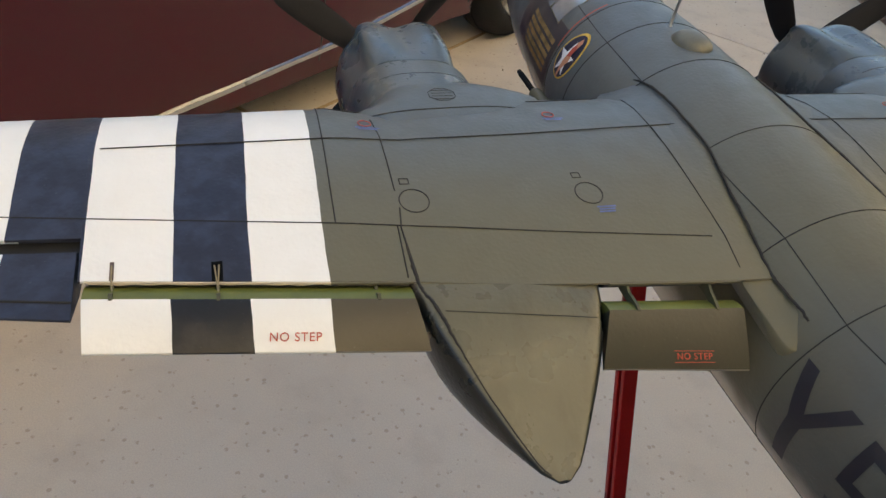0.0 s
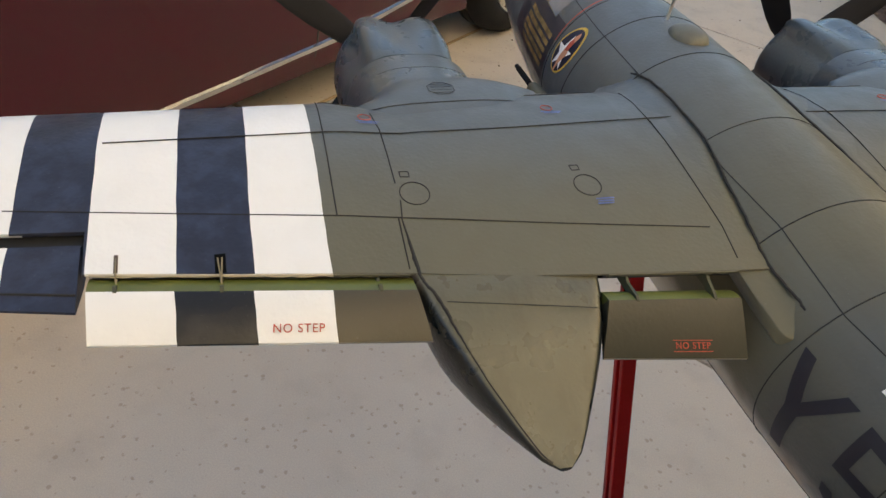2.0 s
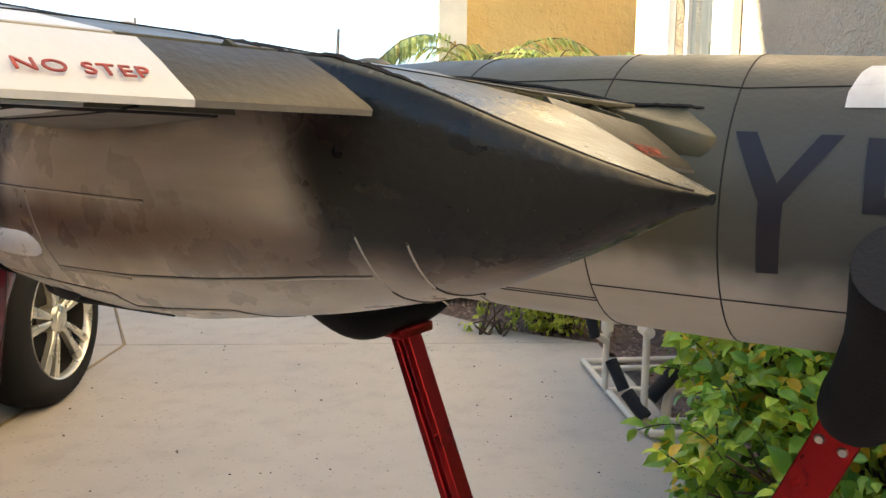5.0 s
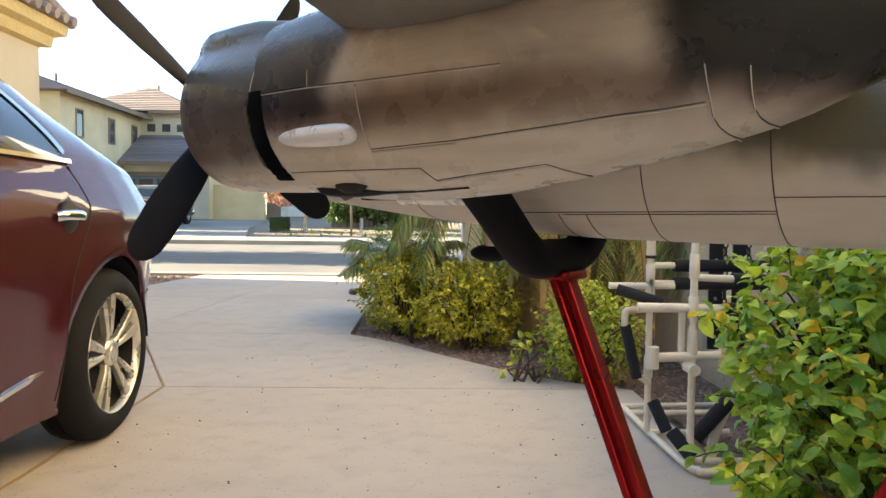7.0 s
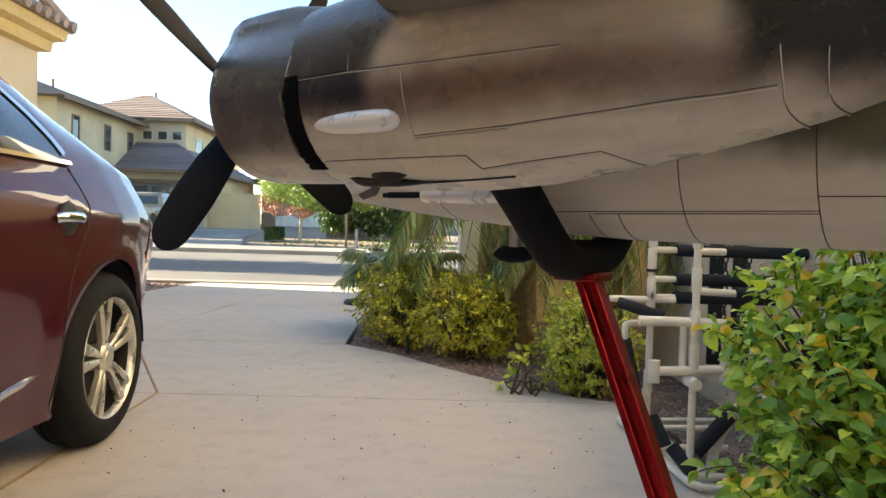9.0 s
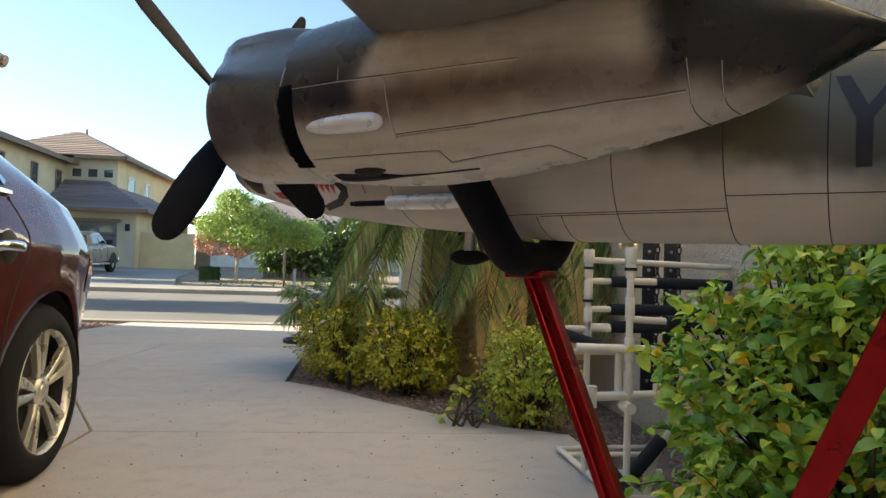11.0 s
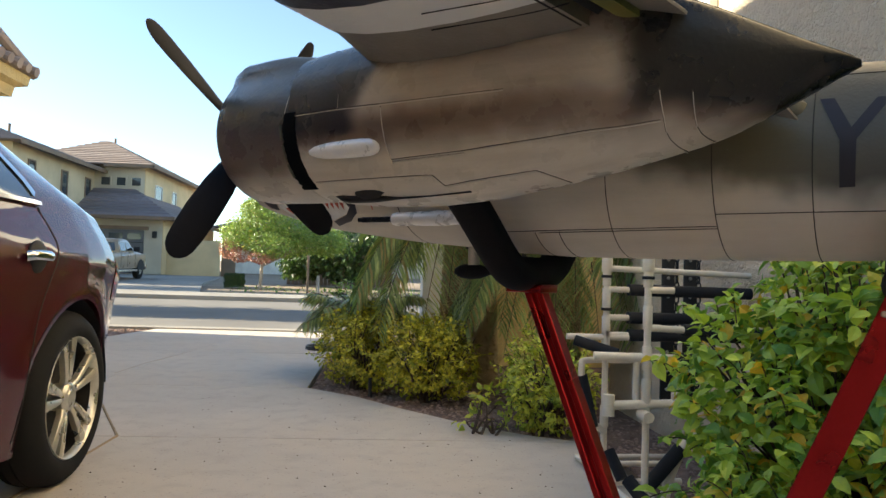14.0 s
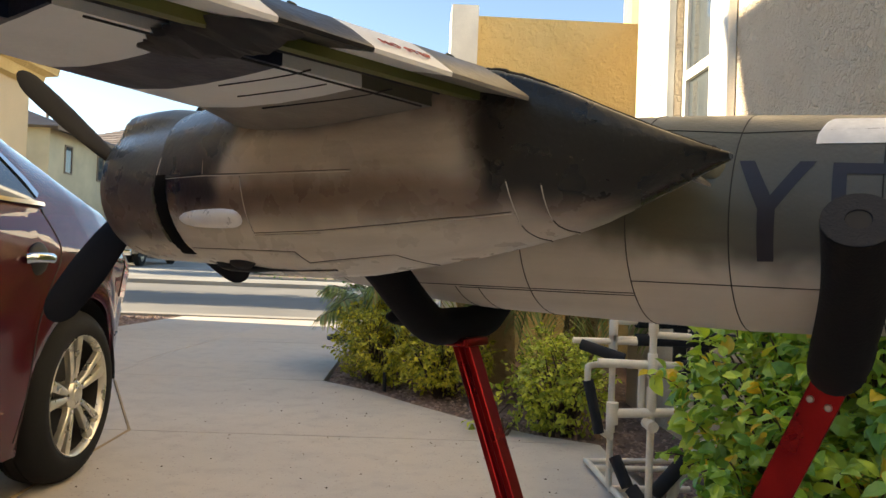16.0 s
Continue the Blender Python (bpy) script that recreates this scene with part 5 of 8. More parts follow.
# x, half width, middle height, top, bottom
NAC = [(0.212, 0.0601, -0.0095, 0.0517, -0.0708), (0.19, 0.0604, -0.007, 0.0535, -0.0735), (0.17, 0.0607, -0.004, 0.0545, -0.0755), (0.15, 0.0610, -0.001, 0.0565, -0.0768), (0.10, 0.0625, 0.002, 0.0550, -0.0775), (0.05, 0.0640, 0.005, 0.052, -0.0740), (0.0, 0.0655, 0.010, 0.050, -0.0658), (-0.04, 0.0640, 0.018, 0.044, -0.0588),
       (-0.062, 0.0625, 0.0400, 0.0410, -0.0540), (-0.080, 0.0605, 0.0385, 0.0392, -0.0495), (-0.10, 0.0555, 0.0325, 0.0332, -0.0445), (-0.116, 0.0485, 0.0260, 0.0267, -0.0393), (-0.136, 0.0385, 0.0165, 0.0172, -0.0305), (-0.159, 0.0250, 0.0062, 0.0068, -0.0195), (-0.178, 0.0135, -0.0010, -0.0006, -0.0095), (-0.186, 0.0040, -0.0035, -0.0032, -0.0065)]


def nac_pt(x, a, side, grow=0.0):
    w, zc, zt, zb = lerp_table(NAC, x)
    deck = max(0.0, min(1.0, (-0.058 - x) / 0.03))
    zc -= 0.010 * deck * min(1.0, (zt - zb) / 0.07)
    if deck > 0 and math.sin(a) >= 0:
        # flat deck with a sharp edge, the flank bulging out below it
        k, q = 1 - 0.14 * deck, 2 * math.pi * 5 / 56
        b = min(a, math.pi - a)
        sgn = 1 if a < math.pi / 2 else -1
        if b <= q:
            u, v = 1 - (1 - k) * (b / q) ** 1.6, zc + (zt - zc) * math.sin(math.pi / 2 * b / q) ** 0.9
        else:
            u, v = k * (math.pi / 2 - b) / (math.pi / 2 - q), zt
        y = NY + (w + grow) * u * sgn
        v -= 0.0055 * max(0.0, -u * sgn) * max(0.0, min(1.0, (x + 0.13) / 0.055))
        if x > -0.079:
            v = min(v, wing_up(x, y) - 0.0004)
        return Vector((x, side * y, v + grow))
    h = (zt - zc) if math.sin(a) >= 0 else (zc - zb)
    c, q = math.cos(a), math.sin(a)
    if q > 0:
        # square shoulders towards the cowling
        n_ = 2.0 + 0.7 * max(0.0, min(1.0, (x - 0.06) / 0.08))
        k = (abs(c) ** n_ + q**n_) ** (-1 / n_)
        c, q = c * k, q * k
    y, z = NY + (w + grow) * c, zc + (h + grow) * q
    if -0.074 < x < 0.115 and z > 0.025:
        z = min(z, wing_up(x, y) - 0.0005)
    return Vector((x, side * y, z))


def nac_z(x, z, side, grow=0.0, inner=False):
    """The point of the outboard flank at a height."""
    w, zc, zt, zb = lerp_table(NAC, x)
    zc -= 0.010 * max(0.0, min(1.0, (-0.058 - x) / 0.03)) * min(1.0, (zt - zb) / 0.07)
    q = (z - zc) / ((zt - zc) if z >= zc else (zc - zb))
    q = max(-1, min(1, q))
    return Vector((x, side * (NY + (w * math.sqrt(1 - q * q) + grow) * (-1 if inner else 1)), z))


def blade_mesh():
    bm = bmesh.new()
    rings = []
    for r, c, tw, th in ((0.010, 0.010, 60, 0.010), (0.022, 0.013, 55, 0.0085), (0.038, 0.024, 46, 0.0060), (0.06, 0.029, 40, 0.0048), (0.09, 0.031, 34, 0.0038), (0.115, 0.029, 30, 0.0030), (0.128, 0.0260, 28, 0.0024), (0.134, 0.0215, 27, 0.0018), (0.1385, 0.0145, 27, 0.0012), (0.1412, 0.0050, 27, 0.0008)):
        t = radians(tw)
        ring = []
        for k in range(12):
            a = 2 * math.pi * k / 12
            u, v = c / 2 * math.cos(a), th / 2 * math.sin(a)
            ring.append(Vector((-u * math.sin(t) + v * math.cos(t), u * math.cos(t) + v * math.sin(t), r)))
        rings.append(ring)
    loft(bm, rings)
    return bm


for s in (1, -1):
    xs = [0.212] + [0.205 - 0.012 * i for i in range(33)] + [-0.186]
    bm = bmesh.new()
    loft(bm, [[nac_pt(x, 2 * math.pi * k / 56, s) for k in range(56)] for x in xs])
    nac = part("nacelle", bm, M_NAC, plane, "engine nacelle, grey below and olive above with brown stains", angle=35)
    # fairing over the leading edge
    bm = bmesh.new()
    rings = []
    for x, zt in ((0.184, 0.0430), (0.176, 0.0480), (0.168, 0.0525), (0.160, 0.0552), (0.152, 0.0569), (0.145, 0.0575), (0.138, 0.0579), (0.130, 0.0581), (0.120, 0.0580), (0.110, 0.0577), (0.098, 0.0570), (0.085, 0.0540)):
        top, low = [], []
        h_in = 0.057 + 0.040 * max(0.0, min(1.0, (0.192 - x) / 0.036)) ** 2.2
        h_out = 0.046 + 0.036 * max(0.0, min(1.0, (0.150 - x) / 0.030)) ** 1.5
        for k in range(29):
            u = -1 + 2 * k / 28
            z = zt - 0.013 * abs(u) ** 3.2
            y = NY + u * (h_out if u > 0 else h_in)
            top.append(Vector((x, s * y, z)))
            low.append(Vector((x, s * y, z - 0.003 - 0.012 * (1 - u * u))))
        rings.append(top + low[::-1])
    loft(bm, rings)
    fair = part("nacelle_fairing", bm, M_FAIR, nac, "smooth olive fairing into the wing", angle=60)
    bm = bmesh.new()
    tube(bm, [(0.111 + 0.05 * (0.31 - y), s * y, 0.0580 - 0.013 * abs((y - NY) / (0.082 if y > NY else 0.097)) ** 3.2) for y in [0.325 - 0.145 * i / 16 for i in range(17)]], 0.0005, 5)
    part("panel_line", bm, M_GROOVE, fair)
    # cowling
    bm = bmesh.new()
    CR, CK, CZ = 0.887, 0.98, -0.0095
    prof = [(0.235, 0.040), (0.285, 0.0455), (0.300, 0.0480), (0.3075, 0.0520), (0.3095, 0.0565), (0.3085, 0.0615), (0.3030, 0.0655), (0.29, 0.0680), (0.26, 0.0688), (0.235, 0.0693), (0.216, 0.0694), (0.213, 0.0690), (0.2125, 0.0630)]
    rings = []
    for x, r in prof:
        ring = []
        for k in range(72):
            a = 2 * math.pi * k / 72
            rr = r * CR
            if r > 0.05:
                for ba in (57.0, 123.0):
                    d = math.degrees(a) - ba
                    d /= 8.0 if (d < 0) == (ba < 90) else 17.0
                    rr += 0.0105 * math.exp(-d * d) * max(0.75, min(1.0, (0.312 - x) / 0.02)) * max(0.45, min(1.0, (x - 0.19) / 0.05))
                rr -= 0.0065 * math.exp(-((math.degrees(a) - 90) / 15.0) ** 2) * max(0.0, min(1.0, (x - 0.21) / 0.07))
            ring.append(Vector((x, s * (NY + CK * rr * math.cos(a)), CZ + rr * math.sin(a))))
        rings.append(ring)
    loft(bm, rings, True, (False, False))
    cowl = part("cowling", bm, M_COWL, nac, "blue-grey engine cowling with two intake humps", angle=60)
    bm = bmesh.new()
    turned(bm, [(0.255, 0.0), (0.255, 0.043)], Matrix.Translation((0, s * NY, CZ)), 32)
    part("engine_face", bm, M_DARK, nac, "dark engine face")
    for k in range(14):
        a = 2 * math.pi * k / 14
        bm = bmesh.new()
        turned(bm, [(0.256, 0.0), (0.256, 0.0075), (0.262, 0.0080), (0.266, 0.0070), (0.268, 0.0)], Matrix.Translation((0, s * NY + 0.029 * math.cos(a), CZ + 0.029 * math.sin(a))), 10)
        part("cylinder", bm, M_STEEL, nac)
    # black body for the shade in the open gill slot low on each flank, with a ragged rim
    for lo, hi in ((-60, 4), (176, 240)):
        bm = bmesh.new()
        rings = []
        rng = random.Random(9)
        for k in range(26):
            a = radians(lo + (hi - lo) * k / 25)
            jag = 0.0014 * math.sin(k * 2.1) * math.sin(k * 0.9) + rng.uniform(-0.0006, 0.0006)
            taper = 1.0 - 0.25 * (k / 25 if hi < 90 else 1 - k / 25)
            rings.append([Vector((x, s * (NY + CK * r * CR * math.cos(a)), CZ + r * CR * math.sin(a))) for x, r in ((0.2055 + 0.0145 * taper + jag, 0.0704), (0.2050, 0.0708), (0.2035 + jag * 0.5, 0.0700), (0.207, 0.064), (0.217, 0.064))])
        loft(bm, rings)
        gill = part("cowl_gill", bm, M_BLACKHOLE, nac, "ragged cowl gill slot, its inner shade as a black body")
        for k in range(3):
            a = radians((-40 + 15 * k) if hi < 90 else 220 - 15 * k)
            bm = bmesh.new()
            tube(bm, [(0.2195, s * (NY + CK * 0.0628 * math.cos(a + d)), CZ + 0.0628 * math.sin(a + d)) for d in (-0.10, -0.05, 0.0, 0.05, 0.10)], 0.0011, 6)
            part("chipped_rim", bm, M_OLIVE, gill)
    # exhaust fairing with a dark end
    bm = bmesh.new()
    c = nac_z(0.157, -0.037, s, -0.001)
    turned(bm, [(0.038, 0.0), (0.036, 0.0022), (0.030, 0.0048), (0.018, 0.0066), (0.0, 0.0074), (-0.018, 0.0076), (-0.028, 0.0070), (-0.033, 0.0052), (-0.0355, 0.0026), (-0.036, 0.0)], Matrix.Translation(c) @ Matrix.Diagonal((1, 0.75, 1, 1)), 20)
    part("exhaust_fairing", bm, M_SILVER, nac, "bright silver exhaust fairing")
    # panel lines

    def nac_line(pts, r=0.0006, parent=nac):
        r *= 0.55
        bm = bmesh.new()
        dense = [(a[0] + (b[0] - a[0]) * k / 10, a[1] + (b[1] - a[1]) * k / 10) for a, b in zip(pts, pts[1:]) for k in range(11)]
        tube(bm, [nac_z(x, z, s) for x, z in dense], r, 5)
        part("panel_line", bm, M_GROOVE if r > 0.0009 else M_SEAM, parent)
        # pale line under each fine seam: a panel step's highlight done in colour
        if r < 0.0005:
            bm = bmesh.new()
            tube(bm, [nac_z(x, z - 0.0009, s) for x, z in dense], 0.0004, 5)
            part("edge_highlight", bm, M_EDGE_LIGHT, parent)

    nac_line([(0.206, -0.0072), (0.158, -0.0070), (0.116, -0.0082)], 0.0008)
    nac_line([(0.116, -0.0082), (0.012, -0.0102)], 0.0004)
    nac_line([(0.2125, 0.050), (0.2130, 0.021), (0.216, -0.004)], 0.0006)
    nac_line([(0.1155, -0.010), (0.1150, -0.0325), (0.1135, -0.050)], 0.0006)
    nac_line([(0.1135, -0.0475), (0.05, -0.0455), (-0.005, -0.0415), (-0.0822, -0.0340)])
    nac_line([(0.1135, -0.0488), (0.05, -0.0468)], 0.0004)
    nac_line([(0.200, -0.0587), (0.083, -0.0593), (0.0770, -0.0664), (0.004, -0.0590), (-0.010, -0.0645)])
    nac_line([(-0.0850, -0.018), (-0.0845, -0.0332), (-0.0836, -0.0400), (-0.0841, -0.0437), (-0.0862, -0.0468), (-0.0895, -0.0484)], 0.0007)
    nac_line([(-0.1030, -0.020), (-0.1016, -0.0323), (-0.1011, -0.0372), (-0.1018, -0.0405), (-0.1036, -0.0424), (-0.1064, -0.0432)], 0.0007)
    nac_line([(0.1583, -0.0075), (0.1578, 0.0045)], 0.0008)
    nac_line([(0.2095, 0.0205), (0.196, 0.0222)], 0.0014)
    nac_line([(0.195, 0.0232), (0.180, 0.0245), (0.172, 0.0243)], 0.0019)
    nac_line([(0.152, 0.0300), (0.146, 0.0318)], 0.0018)
    nac_line([(0.206, -0.0072), (0.160, -0.0066)], 0.0018)
    # thin line over the deck, torn dark gap beside the flap
    bm = bmesh.new()
    tube(bm, [(x, s * y, lerp_table(NAC, x)[2] + 0.0001) for x, y in [(-0.088 - 0.0145 * i / 12, 0.304 - 0.094 * i / 12) for i in range(13)]], 0.00035, 5)
    part("panel_line", bm, M_GROOVE, nac)
    bm = bmesh.new()
    rng = random.Random(31)
    pts = smooth_path([(-0.022, s * 0.3185, wing_up(-0.022, 0.318)), (-0.045, s * 0.3175, wing_up(-0.045, 0.318)), (-0.062, s * 0.3165, wing_up(-0.062, 0.316) - 0.0005)] + [nac_pt(x, 2 * math.pi * 5 / 56, s) for x in (-0.072, -0.082, -0.094, -0.106, -0.118)], 6)
    tube(bm, [p + Vector((0, s * rng.uniform(-0.0003, 0.0003), rng.uniform(-0.0003, 0.0002))) for p in pts], 0.0012, 5, rr=[0.0004 + 0.0009 * min(1.0, i / 10) * rng.uniform(0.6, 1.2) * max(0.15, min(1.0, (len(pts) - 1 - i) / 12)) for i in range(len(pts))])
    part("torn_gap", bm, M_GROOVE, nac, "ragged dark gap beside the flap")
    bm = bmesh.new()
    tube(bm, [nac_pt(x, 2 * math.pi * 5 / 56, s) for x in [-0.118 - 0.0034 * i for i in range(20)]], 0.0005, 5)
    part("edge_line", bm, M_GROOVE, nac)
    # louvre on top
    bm = bmesh.new()
    ring_pts = [(0.1350 + 0.0105 * math.cos(a), NY - 0.005 + 0.0118 * math.sin(a)) for a in [2 * math.pi * (k + 0.5) / 8 for k in range(9)]]
    fz = 0.0586
    tube(bm, [(x, s * y, fz) for x, y in ring_pts], 0.00028, 5)
    for k in range(4):
        x = 0.1280 + 0.0046 * k
        tube(bm, [(x, s * (NY - 0.014), fz), (x, s * (NY + 0.0035), fz)], 0.00022, 5)
    part("louvre", bm, M_GROOVE, nac, "small engraved louvre")
    bm = bmesh.new()
    tube(bm, [nac_pt(0.183, radians(a), s) for a in range(55, 126, 5)], 0.0003, 5)
    part("panel_line", bm, M_GROOVE, nac)
    # wheel doors: a dark slit under the belly of the nacelle
    bm = bmesh.new()
    path = smooth_path([(0.193, s * (NY + 0.020), -0.0685), (0.175, s * (NY + 0.021), -0.0715), (0.15, s * (NY + 0.022), -0.0720), (0.12, s * (NY + 0.022), -0.0730), (0.06, s * (NY + 0.021), -0.0705)], 6)
    tube(bm, path, 0.002, 8, rr=[0.0036 * max(0.22, min(1.0, (0.196 - p.x) / 0.012, (p.x - 0.118) / 0.03)) for p in path])
    part("door_slit", bm, M_DARK, nac, "dark slit between closed wheel doors")
    bm = bmesh.new()
    turned(bm, [(0.024, 0.0), (0.020, 0.003), (0.006, 0.0055), (-0.010, 0.0050), (-0.022, 0.0)], Matrix.Translation((0.150, s * (NY + 0.0275), -0.0680)) @ Matrix.Diagonal((0.7, 0.6, 1.0, 1)), 12)
    part("door_latch", bm, M_DARK, nac, "small black fairing between the doors")
    # propeller
    hub = Matrix.Translation((0.322, s * NY, -0.007))
    bm = bmesh.new()
    turned(bm, [(-0.030, 0.0), (-0.030, 0.012), (-0.012, 0.013), (0.004, 0.0125), (0.014, 0.010), (0.022, 0.006), (0.026, 0.0)], hub, 20)
    prop = part("propeller", bm, M_PROP, plane, "four-bladed matt black propeller")
    for k in range(4):
        bm = blade_mesh()
        ang = radians(35 + 90 * k)
        # blade's own z goes to (cos, sin) in the disc
        m = hub @ Matrix(((1, 0, 0, 0.004), (0, s * math.sin(ang), s * math.cos(ang), 0), (0, -math.cos(ang), math.sin(ang), 0), (0, 0, 0, 1)))
        bmesh.ops.transform(bm, verts=bm.verts, matrix=m)
        part("blade", bm, M_PROP, prop)

# ---- the folding stand ----
stand = thing("model_stand", "folding red aluminium stand with black foam cradles", "stand", m=AT)


def flat_bar(a, b, width, thick, slot):
    """A bar from a to b in a plane along the fuselage."""
    a, b = Vector(a), Vector(b)
    d = (b - a).normalized()
    n_ = Vector((0, 1, 0))
    u = d.cross(n_)
    bm = bmesh.new()
    rings = []
    h, t = width / 2, thick / 2
    if slot:
        sec = [(-h, -t), (h, -t), (h, t), (h * 0.30, t), (h * 0.26, t * 0.3), (-h * 0.26, t * 0.3), (-h * 0.30, t), (-h, t)]
    else:
        sec = [(-h, -t), (h, -t), (h, t), (-h, t)]
    loft(bm, [[p + u * x + n_ * y for x, y in sec] for p in (a, b)])
    bmesh.ops.bevel(bm, geom=[e for e in bm.edges], offset=0.0008, segments=1, affect="EDGES")
    return bm


front = part("leg", flat_bar((0.144, 0.004, -0.140), (-0.212, 0.004, -0.998), 0.0205, 0.018, True), M_RED, stand, "grooved red aluminium leg", angle=25)
rear = part("leg", flat_bar((-0.2035, 0.030, -0.135), (0.150, 0.030, -0.998), 0.0245, 0.008, False), M_RED, stand, "flat red aluminium leg with pale print", angle=25)
d = Vector((0.150 + 0.2035, 0, -0.998 + 0.135)).normalized()
for k in range(3):
    bm = bmesh.new()
    p = Vector((-0.2035, 0.0343, -0.135)) + d * 0.230
    u = d.cross(Vector((0, 1, 0)))
    o = p + d * (0.012 * k)
    loft(bm, [[o + u * (-0.007 + 0.0012 * k), o + u * 0.008], [o + d * 0.0075 + u * (-0.007 + 0.0012 * k), o + d * 0.0075 + u * 0.008]], closed=False)
    part("print_bar", bm, M_REDPRINT, rear, "pale printed bar")
for dx, dd in ((-0.006, 0.006), (0.007, 0.009)):
    bm = bmesh.new()
    turned(bm, [(0.0, 0.0), (0.0, 0.0030), (0.0018, 0.0022), (0.002, 0.0)], Matrix.Translation(Vector((-0.2035, 0.0340, -0.135)) + d * 0.022 + d.cross(Vector((0, 1, 0))) * dx) @ Matrix.Rotation(radians(90), 4, "Z"), 12)
    part("rivet", bm, M_STEEL, rear)
bm = bmesh.new()
box(bm, 0.124, -0.015, -0.147, 0.166, 0.030, -0.138, bevel=0.002)
part("cradle_bracket", bm, M_RED, stand, "red cradle bracket")
bm = bmesh.new()
turned(bm, [(-0.03, 0.0), (-0.03, 0.009), (0.01, 0.009), (0.01, 0.0)], Matrix.Translation((-0.026, 0.022, -0.56)) @ Matrix.Rotation(radians(90), 4, "Z"), 16)
part("pivot_bolt", bm, M_STEEL, stand)
for x, bx in ((0.144, -0.212), (-0.2035, 0.150)):
    bm = bmesh.new()
    tube(bm, [(bx, -0.26, -0.985), (bx, 0.28, -0.985)], 0.0145, 12)
    part("foot_bar", bm, M_RED, stand, "red foot bar on the concrete")


def cradle(pts, r):
    bm = bmesh.new()
    path = smooth_path(pts, 7)
    tube(bm, path, r, 20)
    ob = part("foam_cradle", bm, M_FOAM, stand, "black foam tube bent under the belly", angle=50)
    for a, b in ((path[0], path[1]), (path[-1], path[-2])):
        dd = (a - b).normalized()
        bm = bmesh.new()
        side_ = dd.orthogonal().normalized()
        up = dd.cross(side_)
        ring = lambda rad, off: [a + dd * off + rad * (math.cos(q) * side_ + math.sin(q) * up) for q in [2 * math.pi * k / 24 for k in range(24)]]
        loft(bm, [ring(r * 0.99, 0.0006), ring(r * 0.36, 0.0010), ring(r * 0.34, -0.0004)], True, (False, False))
        part("foam_end", bm, M_FOAMEND, ob, "cut grey foam end with a hole")
        bm = bmesh.new()
        loft(bm, [ring(r * 0.34, 0.0002), ring(r * 0.02, 0.0003)], True, (False, True))
        part("foam_hole", bm, M_GROOVE, ob)


cradle([(0.150, 0.178, -0.030), (0.147, 0.125, -0.074), (0.144, 0.066, -0.121), (0.144, 0.020, -0.1265), (0.144, -0.026, -0.124), (0.144, -0.054, -0.109), (0.144, -0.092, -0.068), (0.144, -0.130, -0.024)], 0.0185)
cradle([(-0.2330, 0.180, -0.031), (-0.226, 0.125, -0.071), (-0.210, 0.064, -0.121), (-0.2045, 0.022, -0.1285), (-0.2035, -0.030, -0.1265), (-0.2035, -0.064, -0.114), (-0.2035, -0.115, -0.072), (-0.2035, -0.165, -0.032)], 0.0190)


# ---- the burgundy saloon: its tail to the street ----
CX = -2.045
car = thing("car", "glossy burgundy saloon car parked on the driveway", "car")
# y, half width at the waist, hip height, roof height, roof half width, sill height
CAR = [(-1.10, 0.55, 0.62, 0.66, 0.40, 0.30), (-1.02, 0.74, 0.68, 0.76, 0.55, 0.24), (-0.8, 0.86, 0.74, 0.88, 0.62, 0.21), (-0.3, 0.905, 0.86, 0.98, 0.66, 0.20), (0.45, 0.915, 0.94, 1.06, 0.66, 0.20), (0.75, 0.918, 0.97, 1.16, 0.62, 0.20),
       (1.15, 0.922, 0.99, 1.42, 0.60, 0.20), (1.45, 0.925, 1.005, 1.50, 0.60, 0.20), (2.0, 0.925, 1.03, 1.525, 0.60, 0.20), (2.45, 0.925, 1.055, 1.505, 0.61, 0.20), (2.75, 0.925, 1.068, 1.43, 0.62, 0.20), (3.05, 0.92, 1.075, 1.325, 0.64, 0.20), (3.25, 0.908, 1.072, 1.235, 0.67, 0.21), (3.42, 0.885, 1.055, 1.185, 0.68, 0.23),
       (3.55, 0.855, 1.01, 1.16, 0.67, 0.26), (3.66, 0.79, 0.985, 1.125, 0.63, 0.32), (3.75, 0.69, 0.92, 1.05, 0.58, 0.40), (3.80, 0.56, 0.83, 0.95, 0.48, 0.47)]
AXLES = (0.19, 3.035)
WR = 0.345


